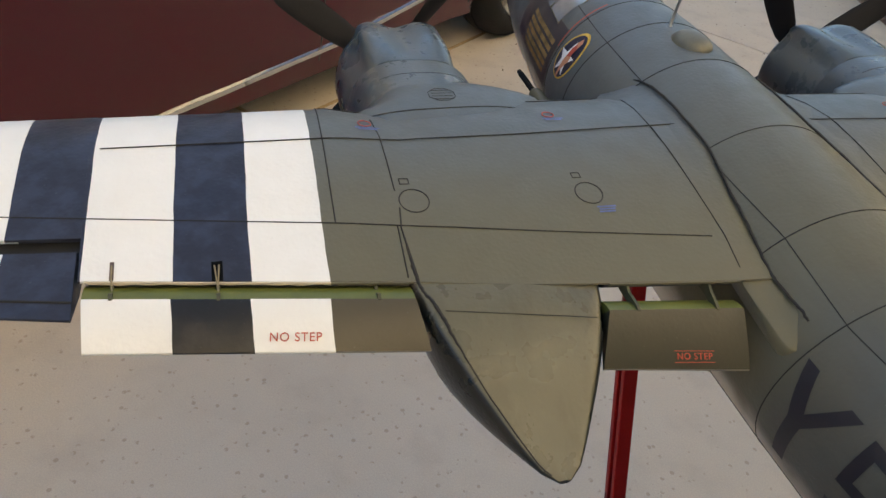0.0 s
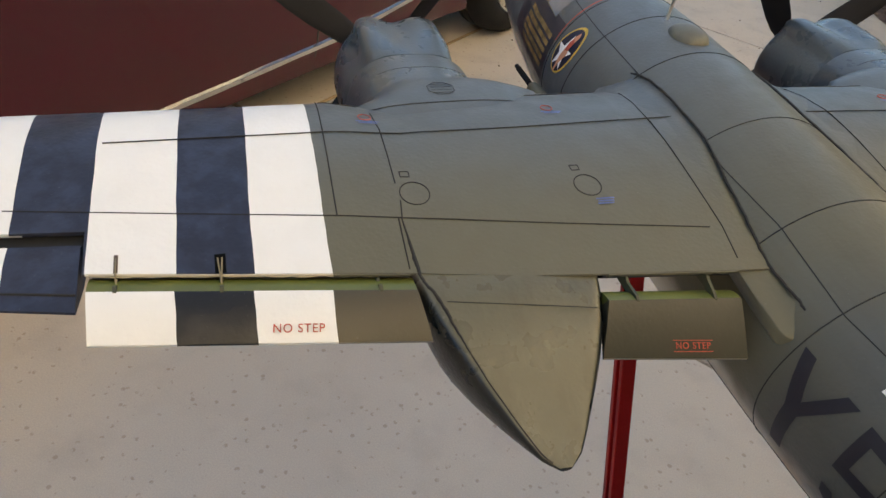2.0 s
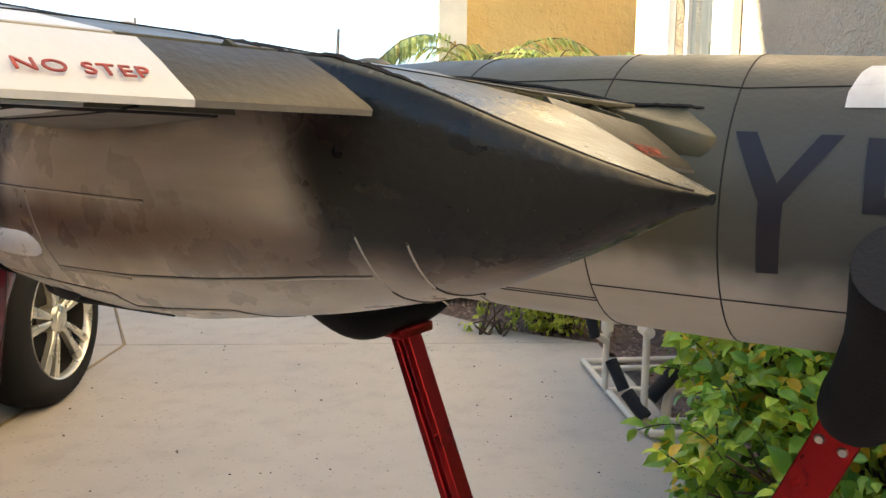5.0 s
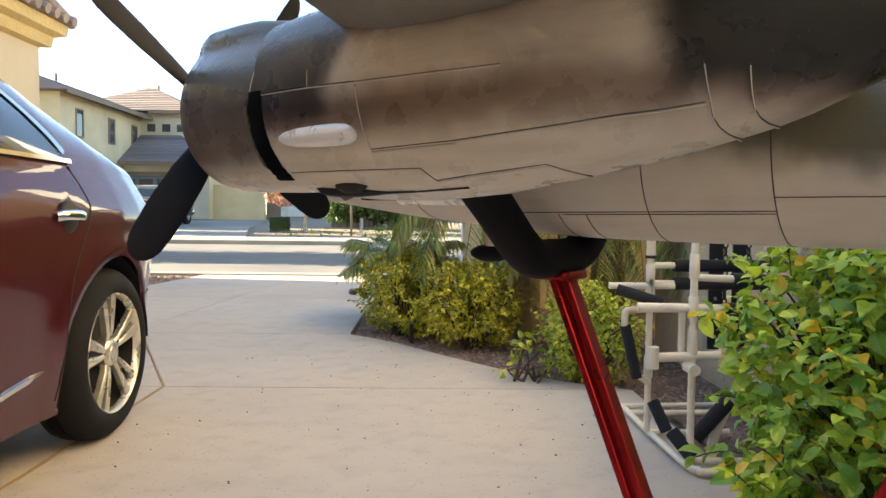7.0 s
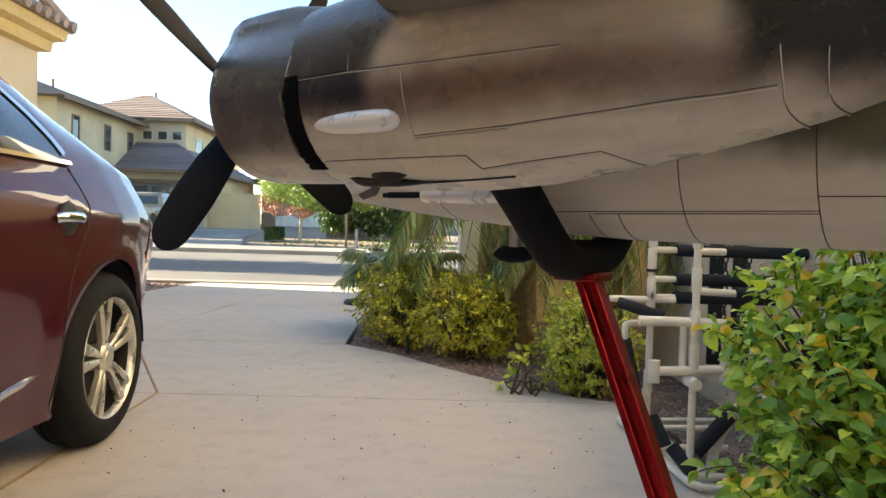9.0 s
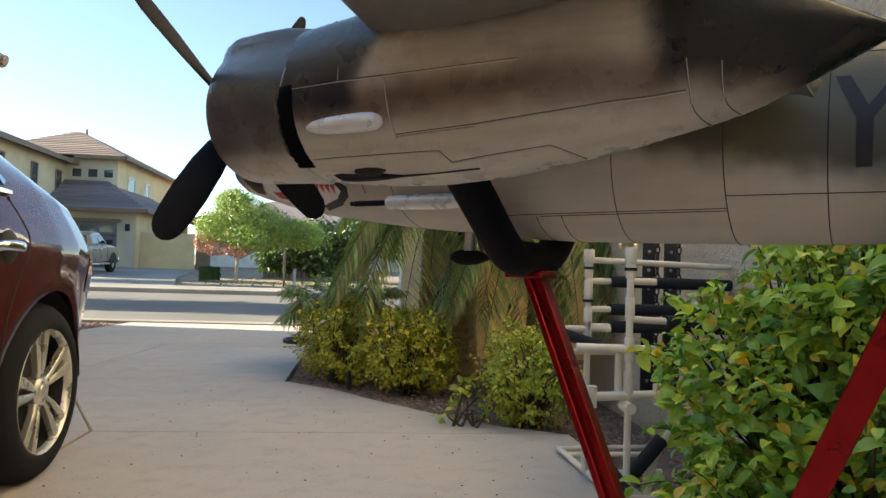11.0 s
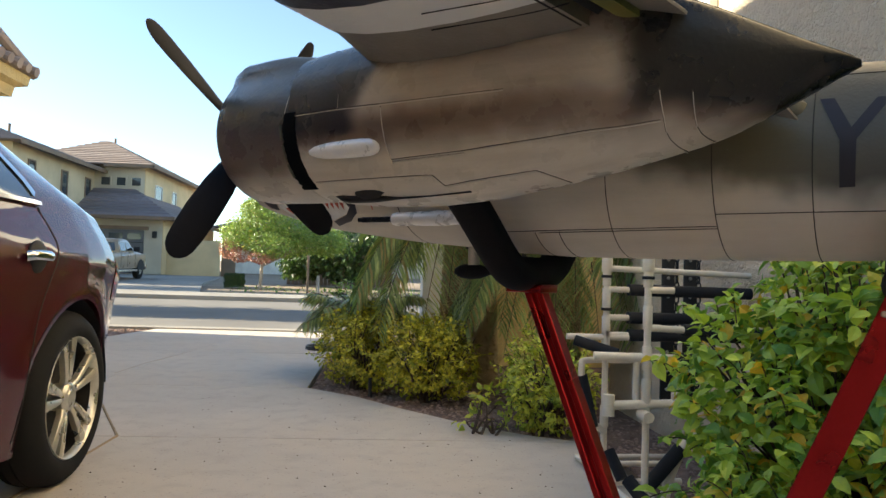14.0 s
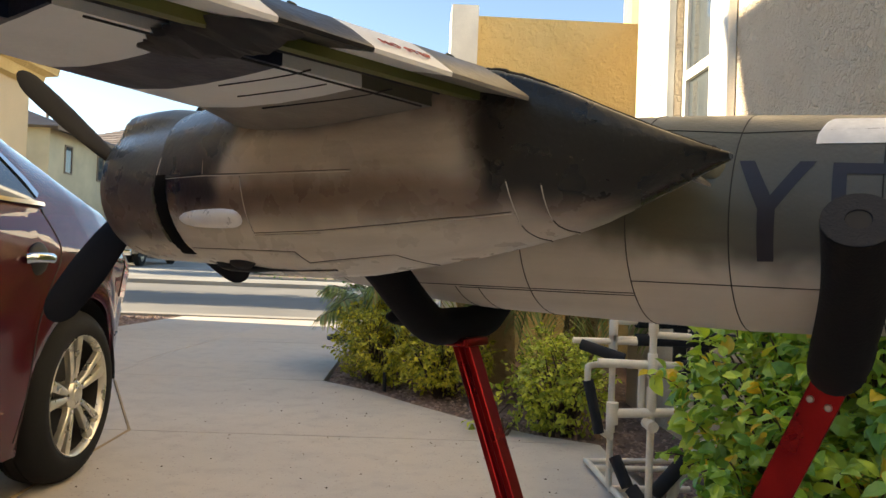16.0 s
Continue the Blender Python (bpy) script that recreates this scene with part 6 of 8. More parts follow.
def car_pt(y, v, grow=0.0):
    """A point of the right flank at a station; v runs from the sill (0) over the waist (0.6) to the roof's middle (1)."""
    w, hip, roof, rw, sill = lerp_table(CAR, y)
    for a in AXLES:
        if abs(y - a) < 0.385:
            sill = max(sill, 0.345 + math.sqrt(0.385**2 - (y - a) ** 2) * 1.02)
    if v <= 0.6:
        f = v / 0.6
        z = sill + (hip - sill) * f
        g = (z - 0.2) / max(0.3, hip - 0.2)
        x = w - 0.085 * max(0.0, 1 - g) ** 2.2 - 0.085 * max(0.0, (g - 0.77) / 0.23) ** 1.6 + 0.006 * math.exp(-((g - 0.80) / 0.07) ** 2) - 0.016 * math.exp(-((g - 0.45) / 0.22) ** 2)
        for a in AXLES:
            d = math.hypot(y - a, z - 0.345)
            x += 0.012 * math.exp(-((d - 0.43) / 0.05) ** 2)
    elif v <= 0.88:
        f = (v - 0.6) / 0.28
        z = hip + (roof - 0.05 * min(1, (roof - hip) / 0.3) - hip) * f
        x = (w - 0.085) + (rw - (w - 0.085)) * (f**1.5)
    else:
        f = (v - 0.88) / 0.12
        drop = 0.05 * min(1, (roof - hip) / 0.3)
        z = roof - drop * (1 - f) ** 2
        x = rw * (1 - f)
    return Vector((CX + x + grow, y, z))


ys = sorted({r[0] for r in CAR} | {-1.0 + 0.06 * i for i in range(82)} | {a + d for a in AXLES for d in (-0.39, -0.384, -0.375, -0.35, 0.35, 0.375, 0.384, 0.39)})
vs = [0.6 * k / 22 for k in range(23)] + [0.6 + 0.28 * k / 8 for k in range(1, 9)] + [0.88 + 0.12 * k / 6 for k in range(1, 7)]
bm = bmesh.new()
for s in (1, -1):
    loft(bm, [[(lambda p: p if s > 0 else Vector((2 * CX - p.x, p.y, p.z)))(car_pt(y, v)) for v in vs] for y in ys], closed=False)
bmesh.ops.remove_doubles(bm, verts=bm.verts, dist=0.0003)
body = part("body", bm, M_CAR, car, "glossy burgundy body", angle=50)
bm = bmesh.new()
end = [car_pt(3.80, v) for v in vs]
bm.faces.new([bm.verts.new(p) for p in end] + [bm.verts.new(Vector((2 * CX - p.x, p.y, p.z))) for p in reversed(end[:-1])])
part("rear_panel", bm, M_CAR, body)
bm = bmesh.new()
box(bm, CX - 0.60, -1.0, 0.19, CX + 0.60, 3.45, 0.27)
part("underbody", bm, M_DARK, body)
for a in AXLES:
    for s in (1, -1):
        bm = bmesh.new()
        pts = [Vector((CX + s * 0.86, a + 0.40 * math.cos(q), 0.345 + 0.40 * math.sin(q))) for q in [math.pi * k / 16 for k in range(17)]]
        loft(bm, [pts, [Vector((CX + s * 0.50, p.y, p.z)) for p in pts]], closed=False)
        bm.faces.new([bm.verts.new(Vector((CX + s * 0.50, p.y, p.z))) for p in pts])
        bmesh.ops.remove_doubles(bm, verts=bm.verts, dist=0.0005)
        part("wheel_well", bm, M_DARK, body, "dark wheel well")
# glass and its bright surround


def mirror(p, side):
    return p if side > 0 else Vector((2 * CX - p.x, p.y, p.z))


def flank(y, z, grow=0.0):
    """The point of the flank at a station and height."""
    lo, hi = 0.0, 0.88
    for _ in range(24):
        mid = (lo + hi) / 2
        if car_pt(y, mid).z < z:
            lo = mid
        else:
            hi = mid
    return car_pt(y, lo, grow)


GLASS = [(1.20, 1.105), (1.32, 1.20), (1.5, 1.32), (1.75, 1.41), (2.05, 1.435), (2.25, 1.42), (2.40, 1.375), (2.53, 1.318), (2.62, 1.25), (2.70, 1.165), (2.735, 1.116)]
for s in (1, -1):
    cols = [1.20 + 1.535 * i / 40 for i in range(41)]
    bm = bmesh.new()
    loft(bm, [[mirror(flank(y, 1.100 + (lerp_table(GLASS, y)[0] - 1.100) * k / 8, 0.003), s) for k in range(9)] for y in cols], closed=False)
    sg = part("side_window", bm, M_CARGLASS, body, "dark side glass with a bright surround", angle=35)
    bm = bmesh.new()
    rows = []
    for y in [2.735 - 1.535 * i / 40 for i in range(41)]:
        z = lerp_table(GLASS, y)[0]
        rows.append([mirror(flank(y, z, 0.004), s), mirror(flank(y, z, 0.010), s), mirror(flank(y + 0.022 * max(0, (y - 2.2) / 0.45), z + 0.020, 0.010), s), mirror(flank(y + 0.022 * max(0, (y - 2.2) / 0.45), z + 0.022, 0.0), s)])
    loft(bm, rows)
    part("window_trim", bm, M_CHROME, sg, "bright window surround")
    bm = bmesh.new()
    loft(bm, [[mirror(flank(y, 1.104, 0.004), s), mirror(flank(y, 1.104, 0.012), s), mirror(flank(y, 1.089, 0.012), s), mirror(flank(y, 1.087, 0.0), s)] for y in [1.15 + 1.625 * i / 30 for i in range(31)]])
    part("sill_trim", bm, M_CHROME, sg, "bright strip below the window")
    bm = bmesh.new()
    loft(bm, [[mirror(flank(2.36 - 0.30 * (z - 1.10) + d, z, 0.007), s) for d in (-0.016, 0.016)] for z in [1.10 + 0.27 * k / 8 for k in range(9)]], closed=False)
    part("door_post", bm, M_DARK, sg, "black post between the windows")
bm = bmesh.new()
loft(bm, [[Vector((CX + q * x, y, z)) for q, x in ((1, w1), (-1, w1))] for y, z, w1 in ((2.72, 1.446, 0.50), (3.0, 1.350, 0.54), (3.25, 1.242, 0.58), (3.38, 1.203, 0.58))], closed=False)
part("rear_window", bm, M_CARGLASS, body, "sloping rear window")
bm = bmesh.new()
loft(bm, [[car_pt(y, v) + Vector((0, -0.004, 0.006)) for v in (0.885, 0.91, 0.94, 0.97)] + [mirror(car_pt(y, v), -1) + Vector((0, -0.004, 0.006)) for v in (0.999, 0.97, 0.94, 0.91, 0.885)] for y in [0.60 + 0.06 * k for k in range(10)]], closed=False)
part("windscreen", bm, M_CARGLASS, body, "sloping windscreen", angle=35)
# shut lines
for y_of in (lambda v: 2.78 - 0.42 * max(0.0, 0.42 - v) ** 0.9 - 0.10 * max(0, v - 0.45), lambda v: 1.77 + 0.0 * v, lambda v: 0.62 - 0.05 * v):
    for s in (1, -1):
        bm = bmesh.new()
        tube(bm, [mirror(car_pt(y_of(v), v, 0.0005), s) for v in [0.04 + 0.57 * k / 26 for k in range(27)]], 0.0028, 6)
        part("shut_line", bm, M_DARK, body, "dark door gap")
# handles, side strips
for y0 in (1.48, 2.60):
    hz = 0.895
    vv = next(k / 400 for k in range(241) if car_pt(y0, k / 400).z > hz)
    c = car_pt(y0, vv)
    # black ellipsoid for the shade in the hollow; the flank is not cut
    bm = bmesh.new()
    bmesh.ops.create_uvsphere(bm, u_segments=20, v_segments=10, radius=1)
    bmesh.ops.transform(bm, verts=bm.verts, matrix=Matrix.Translation(c + Vector((-0.004, 0.005, 0.0))) @ Matrix.Diagonal((0.020, 0.062, 0.058, 1)))
    dr = part("handle_shade", bm, M_DARK, body, "black ellipsoid standing in for the shaded hollow behind the handle")
    bm = bmesh.new()
    tube(bm, smooth_path([c + Vector((0.006, -0.085, 0)), c + Vector((0.026, -0.06, 0.004)), c + Vector((0.030, 0.02, 0.004)), c + Vector((0.024, 0.062, 0.002)), c + Vector((0.006, 0.085, 0))], 6), 0.014, 10)
    bmesh.ops.scale(bm, vec=(0.8, 1, 1.25), verts=bm.verts, space=Matrix.Translation(-c))
    part("door_handle", bm, M_CHROME, body, "chrome door handle")
bm = bmesh.new()
rows = []
for y in [0.75 + 0.1 * k for k in range(17)] + [2.42, 2.47, 2.515]:
    h = 0.013 if y < 2.45 else (0.008 if y < 2.51 else 0.001)
    mid = 0.272 + 0.035 * (y - 1.2) + 0.10 * max(0.0, y - 1.9)
    c0, c1 = [car_pt(y, next(k / 600 for k in range(361) if car_pt(y, k / 600).z > z), 0.0) for z in (mid - h, mid + h)]
    rows.append([c0, c0 + Vector((0.008, 0, 0.003)), c1 + Vector((0.010, 0, -0.004)), c1])
loft(bm, rows)
part("side_strip", bm, M_CHROME, body, "bright strip low on the doors")
# tail lamp
for s in (1, -1):
    bm = bmesh.new()
    loft(bm, [[mirror(car_pt(3.43 + 0.022 * k, 0.36 + 0.20 * j / 6, 0.004), s) for j in range(7)] for k in range(9)], closed=False)
    part("tail_lamp", bm, M_LAMPRED, body, "red tail lamp")
bm = bmesh.new()
tube(bm, [car_pt(3.43 + 0.024 * k, 0.23, 0.001) for k in range(11)], 0.003, 6)
part("bumper_line", bm, M_DARK, body)


def car_wheel(y, side):
    w = new("wheel")
    w.parent = car
    m = Matrix.Translation((CX + side * 0.895, y, WR)) @ Matrix.Rotation(radians(0 if side > 0 else 180), 4, "Z")
    bm = bmesh.new()
    turned(bm, [(-0.215, 0.245), (-0.212, 0.275), (-0.200, 0.315), (-0.175, 0.338), (-0.15, 0.344), (-0.148, 0.338), (-0.143, 0.338), (-0.141, 0.345), (-0.105, 0.3465), (-0.103, 0.339), (-0.098, 0.339), (-0.096, 0.3465), (-0.060, 0.344), (-0.036, 0.336), (-0.012, 0.315), (0.0, 0.288), (0.002, 0.265), (-0.004, 0.248), (-0.012, 0.238), (-0.1, 0.234)], m, 144, False)
    inv = m.inverted()
    for v in bm.verts:
        q = inv @ v.co
        k = round(math.atan2(q.z, q.y) / (2 * math.pi / 144))
        if (-0.065 < q.x < -0.010 or q.x < -0.15) and k % 2 == 0 and math.hypot(q.y, q.z) > 0.30:
            f = 1 - 0.0045 / math.hypot(q.y, q.z)
            v.co = m @ Vector((q.x, q.y * f, q.z * f))
    part("tyre", bm, M_RUBBER, w, "black tyre with a fine tread", angle=30)
    bm = bmesh.new()
    turned(bm, [(-0.034, 0.226), (-0.02, 0.229), (-0.006, 0.236), (-0.004, 0.240), (-0.008, 0.242), (-0.03, 0.239)], m, 64, False)
    rim = part("rim", bm, M_ALLOY, w, "silver ten-spoke alloy rim", angle=40)
    # black disc and dark barrel: the shade behind the spokes as colour
    bm = bmesh.new()
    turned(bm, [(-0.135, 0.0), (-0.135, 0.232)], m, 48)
    part("rim_back", bm, M_DARK, rim, "black disc standing in for shade behind the spokes")
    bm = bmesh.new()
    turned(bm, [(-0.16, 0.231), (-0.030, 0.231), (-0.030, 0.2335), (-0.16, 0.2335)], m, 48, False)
    part("rim_barrel", bm, M_BRAKE_SHADE, rim, "rim barrel with its shade put into a dark colour")
    bm = bmesh.new()
    turned(bm, [(-0.10, 0.0), (-0.10, 0.155), (-0.115, 0.156), (-0.115, 0.0)], m, 40)
    part("brake_disc", bm, M_BRAKE_SHADE, rim, "dull brake disc")
    bm = bmesh.new()
    turned(bm, [(-0.085, 0.055), (-0.03, 0.060), (-0.021, 0.052), (-0.017, 0.034), (-0.013, 0.031), (-0.012, 0.0)], m, 40)
    part("hub_cap", bm, M_ALLOY, rim)
    for k in range(5):
        for off, wd in ((-0.215, 1.0), (0.215, 0.86)):
            a = 2 * math.pi * k / 5 + off + 0.25
            bm = bmesh.new()
            q = m @ Matrix.Rotation(a, 4, "X")
            tw = 0.30 if off > 0 else 0.12
            rings = []
            for r, hw0, x in ((0.045, 0.0110, -0.030), (0.09, 0.0130, -0.018), (0.15, 0.0175, -0.014), (0.205, 0.0215, -0.011), (0.236, 0.0245, -0.010)):
                hw = hw0 * wd
                yy = tw * (r - 0.045) * 0.55
                rings.append([q @ Vector((x - 0.028, yy - hw, r)), q @ Vector((x - 0.006, yy - hw, r)), q @ Vector((x, yy - hw * 0.35, r)), q @ Vector((x, yy + hw * 0.35, r)), q @ Vector((x - 0.006, yy + hw, r)), q @ Vector((x - 0.028, yy + hw, r))])
            loft(bm, rings)
            part("spoke", bm, M_ALLOY, rim)
        a = 2 * math.pi * k / 5 + 0.25
        bm = bmesh.new()
        turned(bm, [(-0.034, 0.0), (-0.034, 0.011), (-0.022, 0.010), (-0.020, 0.0)], m @ Matrix.Rotation(a, 4, "X") @ Matrix.Translation((0, 0, 0.062)), 10)
        part("wheel_nut", bm, M_CHROME, rim)


for y in AXLES:
    for s in (1, -1):
        car_wheel(y, s)

# ---- the pick-up across the street ----
truck = thing("pickup_truck", "tan double-cab pickup parked nose-in before the garage", "truck", m=Matrix.Translation((-10.27, 27.05, rise(27.05))) @ Matrix.Rotation(radians(1.4), 4, "X") @ Matrix.Rotation(radians(90), 4, "Z") @ Matrix.Diagonal((0.886, 0.886, 0.886, 1)))
bm = bmesh.new()
# half width at the waist, sill, belt along the length
TRUCK = [(-2.78, 0.90, 0.58, 1.10), (-2.70, 0.95, 0.52, 1.13), (-0.62, 0.96, 0.48, 1.13), (-0.60, 0.96, 0.48, 1.15), (1.20, 0.96, 0.48, 1.18), (1.6, 0.95, 0.48, 1.15), (2.5, 0.92, 0.50, 1.08), (2.68, 0.86, 0.52, 1.0), (2.76, 0.78, 0.58, 0.88)]
loft(bm, [[Vector((x, q * w * k, sill + (belt - sill) * f)) for q, k, f in ((-1, 0.95, 0), (-1, 1.0, 0.30), (-1, 1.0, 0.62), (-1, 0.985, 0.93), (-1, 0.95, 1.0), (1, 0.95, 1.0), (1, 0.985, 0.93), (1, 1.0, 0.62), (1, 1.0, 0.30), (1, 0.95, 0))] for x, w, sill, belt in TRUCK])
tb = part("body", bm, M_TRUCK, truck, "tan painted body", angle=40)
bm = bmesh.new()
CAB = [(1.14, 0.89, -0.60, 1.28), (1.20, 0.90, -0.60, 1.22), (1.56, 0.80, -0.52, 0.78), (1.66, 0.76, -0.46, 0.58), (1.70, 0.70, -0.36, 0.44)]
loft(bm, [[Vector((x, y, z)) for x, y in ((x0, -w), (x1 - 0.1, -w), (x1, -w * 0.8), (x1, w * 0.8), (x1 - 0.1, w), (x0, w))] for z, w, x0, x1 in CAB])
cab = part("cab", bm, M_TRUCK, tb, "tan cab with a rounded roof", angle=40)


def cab_y(z):
    return 0.90 + (0.80 - 0.90) * (z - 1.20) / 0.36 + 0.006


for q in (1, -1):
    for poly in ([(-0.50, 1.22), (-0.45, 1.54), (0.14, 1.56), (0.14, 1.22)], [(0.22, 1.22), (0.22, 1.56), (0.62, 1.55), (1.02, 1.24)]):
        bm = bmesh.new()
        bm.faces.new([bm.verts.new((x, q * cab_y(z), z)) for x, z in poly])
        part("side_window", bm, M_CARGLASS, tb, "dark side window")
    for x in (-0.56, 0.18, 1.02):
        bm = bmesh.new()
        box(bm, x - 0.006, q * 0.962 - 0.004, 0.56, x + 0.006, q * 0.962 + 0.004, 1.12)
        part("shut_line", bm, M_DARK, tb)
bm = bmesh.new()
bm.faces.new([bm.verts.new(p) for p in ((-0.598, -0.72, 1.22), (-0.598, 0.72, 1.22), (-0.532, 0.66, 1.55), (-0.532, -0.66, 1.55))])
part("rear_window", bm, M_CARGLASS, tb, "dark rear window")
# dark slab on the closed body for the shade in the load bed
bm = bmesh.new()
box(bm, -2.66, -0.82, 1.10, -0.66, 0.82, 1.136)
part("bed_shade", bm, M_DARK, tb, "dark slab standing in for the shaded load bed")
for x in (-1.75, 1.75):
    for q in (1, -1):
        spin = Matrix.Translation((x, q * 0.84, 0.385)) @ Matrix.Rotation(radians(90 * q), 4, "Z")
        bm = bmesh.new()
        turned(bm, [(-0.12, 0.0), (-0.12, 0.34), (-0.08, 0.385), (0.08, 0.385), (0.12, 0.34), (0.125, 0.2), (0.09, 0.18), (0.09, 0.0)], spin, 24)
        w = part("wheel", bm, M_RUBBER, truck, "dark truck wheel")
        bm = bmesh.new()
        turned(bm, [(0.095, 0.19), (0.11, 0.17), (0.12, 0.06), (0.13, 0.0)], spin, 20)
        part("rim", bm, M_ALLOY, w, "silver rim")
        # flat black half disc for the shade under the arch
        bm = bmesh.new()
        loft(bm, [[Vector((x + r * math.cos(a), q * 0.966, 0.40 + r * math.sin(a))) for a in [math.pi * k / 12 for k in range(13)]] for r in (0.0, 0.47)], closed=False)
        part("wheel_arch_shade", bm, M_DARK, truck)
for nm, q, mt in (("bumper", (-2.90, -0.93, 0.46, -2.76, 0.93, 0.68), M_CHROME), ("bumper", (2.70, -0.86, 0.42, 2.86, 0.86, 0.66), M_CHROME), ("step_bar", (-1.2, -1.02, 0.36, 1.2, -0.90, 0.44), M_ALLOY), ("step_bar", (-1.2, 0.90, 0.36, 1.2, 1.02, 0.44), M_ALLOY), ("mirror", (0.92, -1.16, 1.2, 1.02, -0.92, 1.40), M_DARK), ("mirror", (0.92, 0.92, 1.2, 1.02, 1.16, 1.40), M_DARK), ("tail_lamp", (-2.79, 0.74, 0.80, -2.72, 0.93, 1.08), M_LAMPRED), ("tail_lamp", (-2.79, -0.93, 0.80, -2.72, -0.74, 1.08), M_LAMPRED), ("door_handle", (-0.42, -0.985, 0.98, -0.26, -0.955, 1.02), M_CHROME), ("door_handle", (0.28, -0.985, 0.98, 0.44, -0.955, 1.02), M_CHROME)):
    bm = bmesh.new()
    box(bm, *q, bevel=0.02 if nm != "door_handle" else 0.005)
    part(nm, bm, mt, truck)


# ---- plants ----
def leaves(name, spots, mat_, parent, size, seed, kind="oval", label="", droop=0.2):
    """Small bent leaves at (place, outward way)."""
    rng = random.Random(seed)
    verts, faces = [], []
    for p, out in spots:
        l = size * (rng.uniform(0.55, 1.2) if rng.random() < 0.85 else rng.uniform(1.2, 1.7))
        w = l * (0.50 if kind == "broad" else 0.62)
        # drooping leaves that turn their faces outwards and up
        d = (Vector(out) * 0.4 + Vector((rng.uniform(-1, 1), rng.uniform(-1, 1), rng.uniform(-1.1, 0.5))) * 0.8).normalized()
        up = Vector((rng.uniform(-0.9, 0.9), rng.uniform(-0.9, 0.9), rng.uniform(0.6, 1.5))) + Vector(out) * 1.5
        sd = d.cross(up).normalized()
        nn = sd.cross(d).normalized()
        b = len(verts)
        if kind == "broad":
            prof = ((0.0, 0.0, 0.0), (0.18, 0.36, 0.02), (0.45, 0.5, 0.02), (0.75, 0.32, -0.03), (1.0, 0.0, -0.14))
            fold = rng.uniform(0.05, 0.16)
            for t, h, dz in prof:
                c = Vector(p) + d * (t * l) + nn * (dz * l * (1 + droop))
                if h == 0:
                    verts.append(c)
                else:
                    verts += [c - sd * h * w * 1.3 + nn * fold * l * h * 2, c, c + sd * h * w * 1.3 + nn * fold * l * h * 2]
            faces += [(b, b + 1, b + 2), (b, b + 2, b + 3)]
            for k in (1, 4):
                faces += [(b + k, b + k + 3, b + k + 4, b + k + 1), (b + k + 1, b + k + 4, b + k + 5, b + k + 2)]
            faces += [(b + 7, b + 10, b + 8), (b + 8, b + 10, b + 9)]
        else:
            c = Vector(p)
            verts += [c, c + d * l * 0.5 - sd * w * 0.5 + nn * l * 0.06, c + d * l - nn * l * 0.08, c + d * l * 0.5 + sd * w * 0.5 + nn * l * 0.06]
            faces += [(b, b + 1, b + 2), (b, b + 2, b + 3)]
    me = bpy.data.meshes.new(name)
    me.from_pydata([tuple(v) for v in verts], [], faces)
    me.materials.append(mat_)
    ob = new(name, me)
    ob.parent = parent
    if label:
        tagged(ob, label=label)
    return ob


def blob_spots(blobs, count, seed, shell=0.55, gaps=False):
    """Places in and near the skin of several round clumps."""
    rng = random.Random(seed)
    tot = sum(r[3] * r[4] for r in blobs)
    out = []
    for cx, cy, cz, rx, rz in blobs:
        for _ in range(int(count * rx * rz / tot)):
            v = Vector((rng.gauss(0, 1), rng.gauss(0, 1), rng.gauss(0, 1))).normalized()
            k = shell + (1 - shell) * rng.random() ** 0.5
            k *= 1 + 0.12 * noise.noise(Vector((cx, cy, cz)) * 3 + v * 2.5)
            p = Vector((cx + v.x * rx * k, cy + v.y * rx * k, cz + v.z * rz * k))
            if p.z > rise(p.y) + 0.02 and noise.noise(p * 9.0) + 0.5 * noise.noise(p * 21.0) > (-0.02 if gaps else 0.02):
                out.append((p, v))
    return out


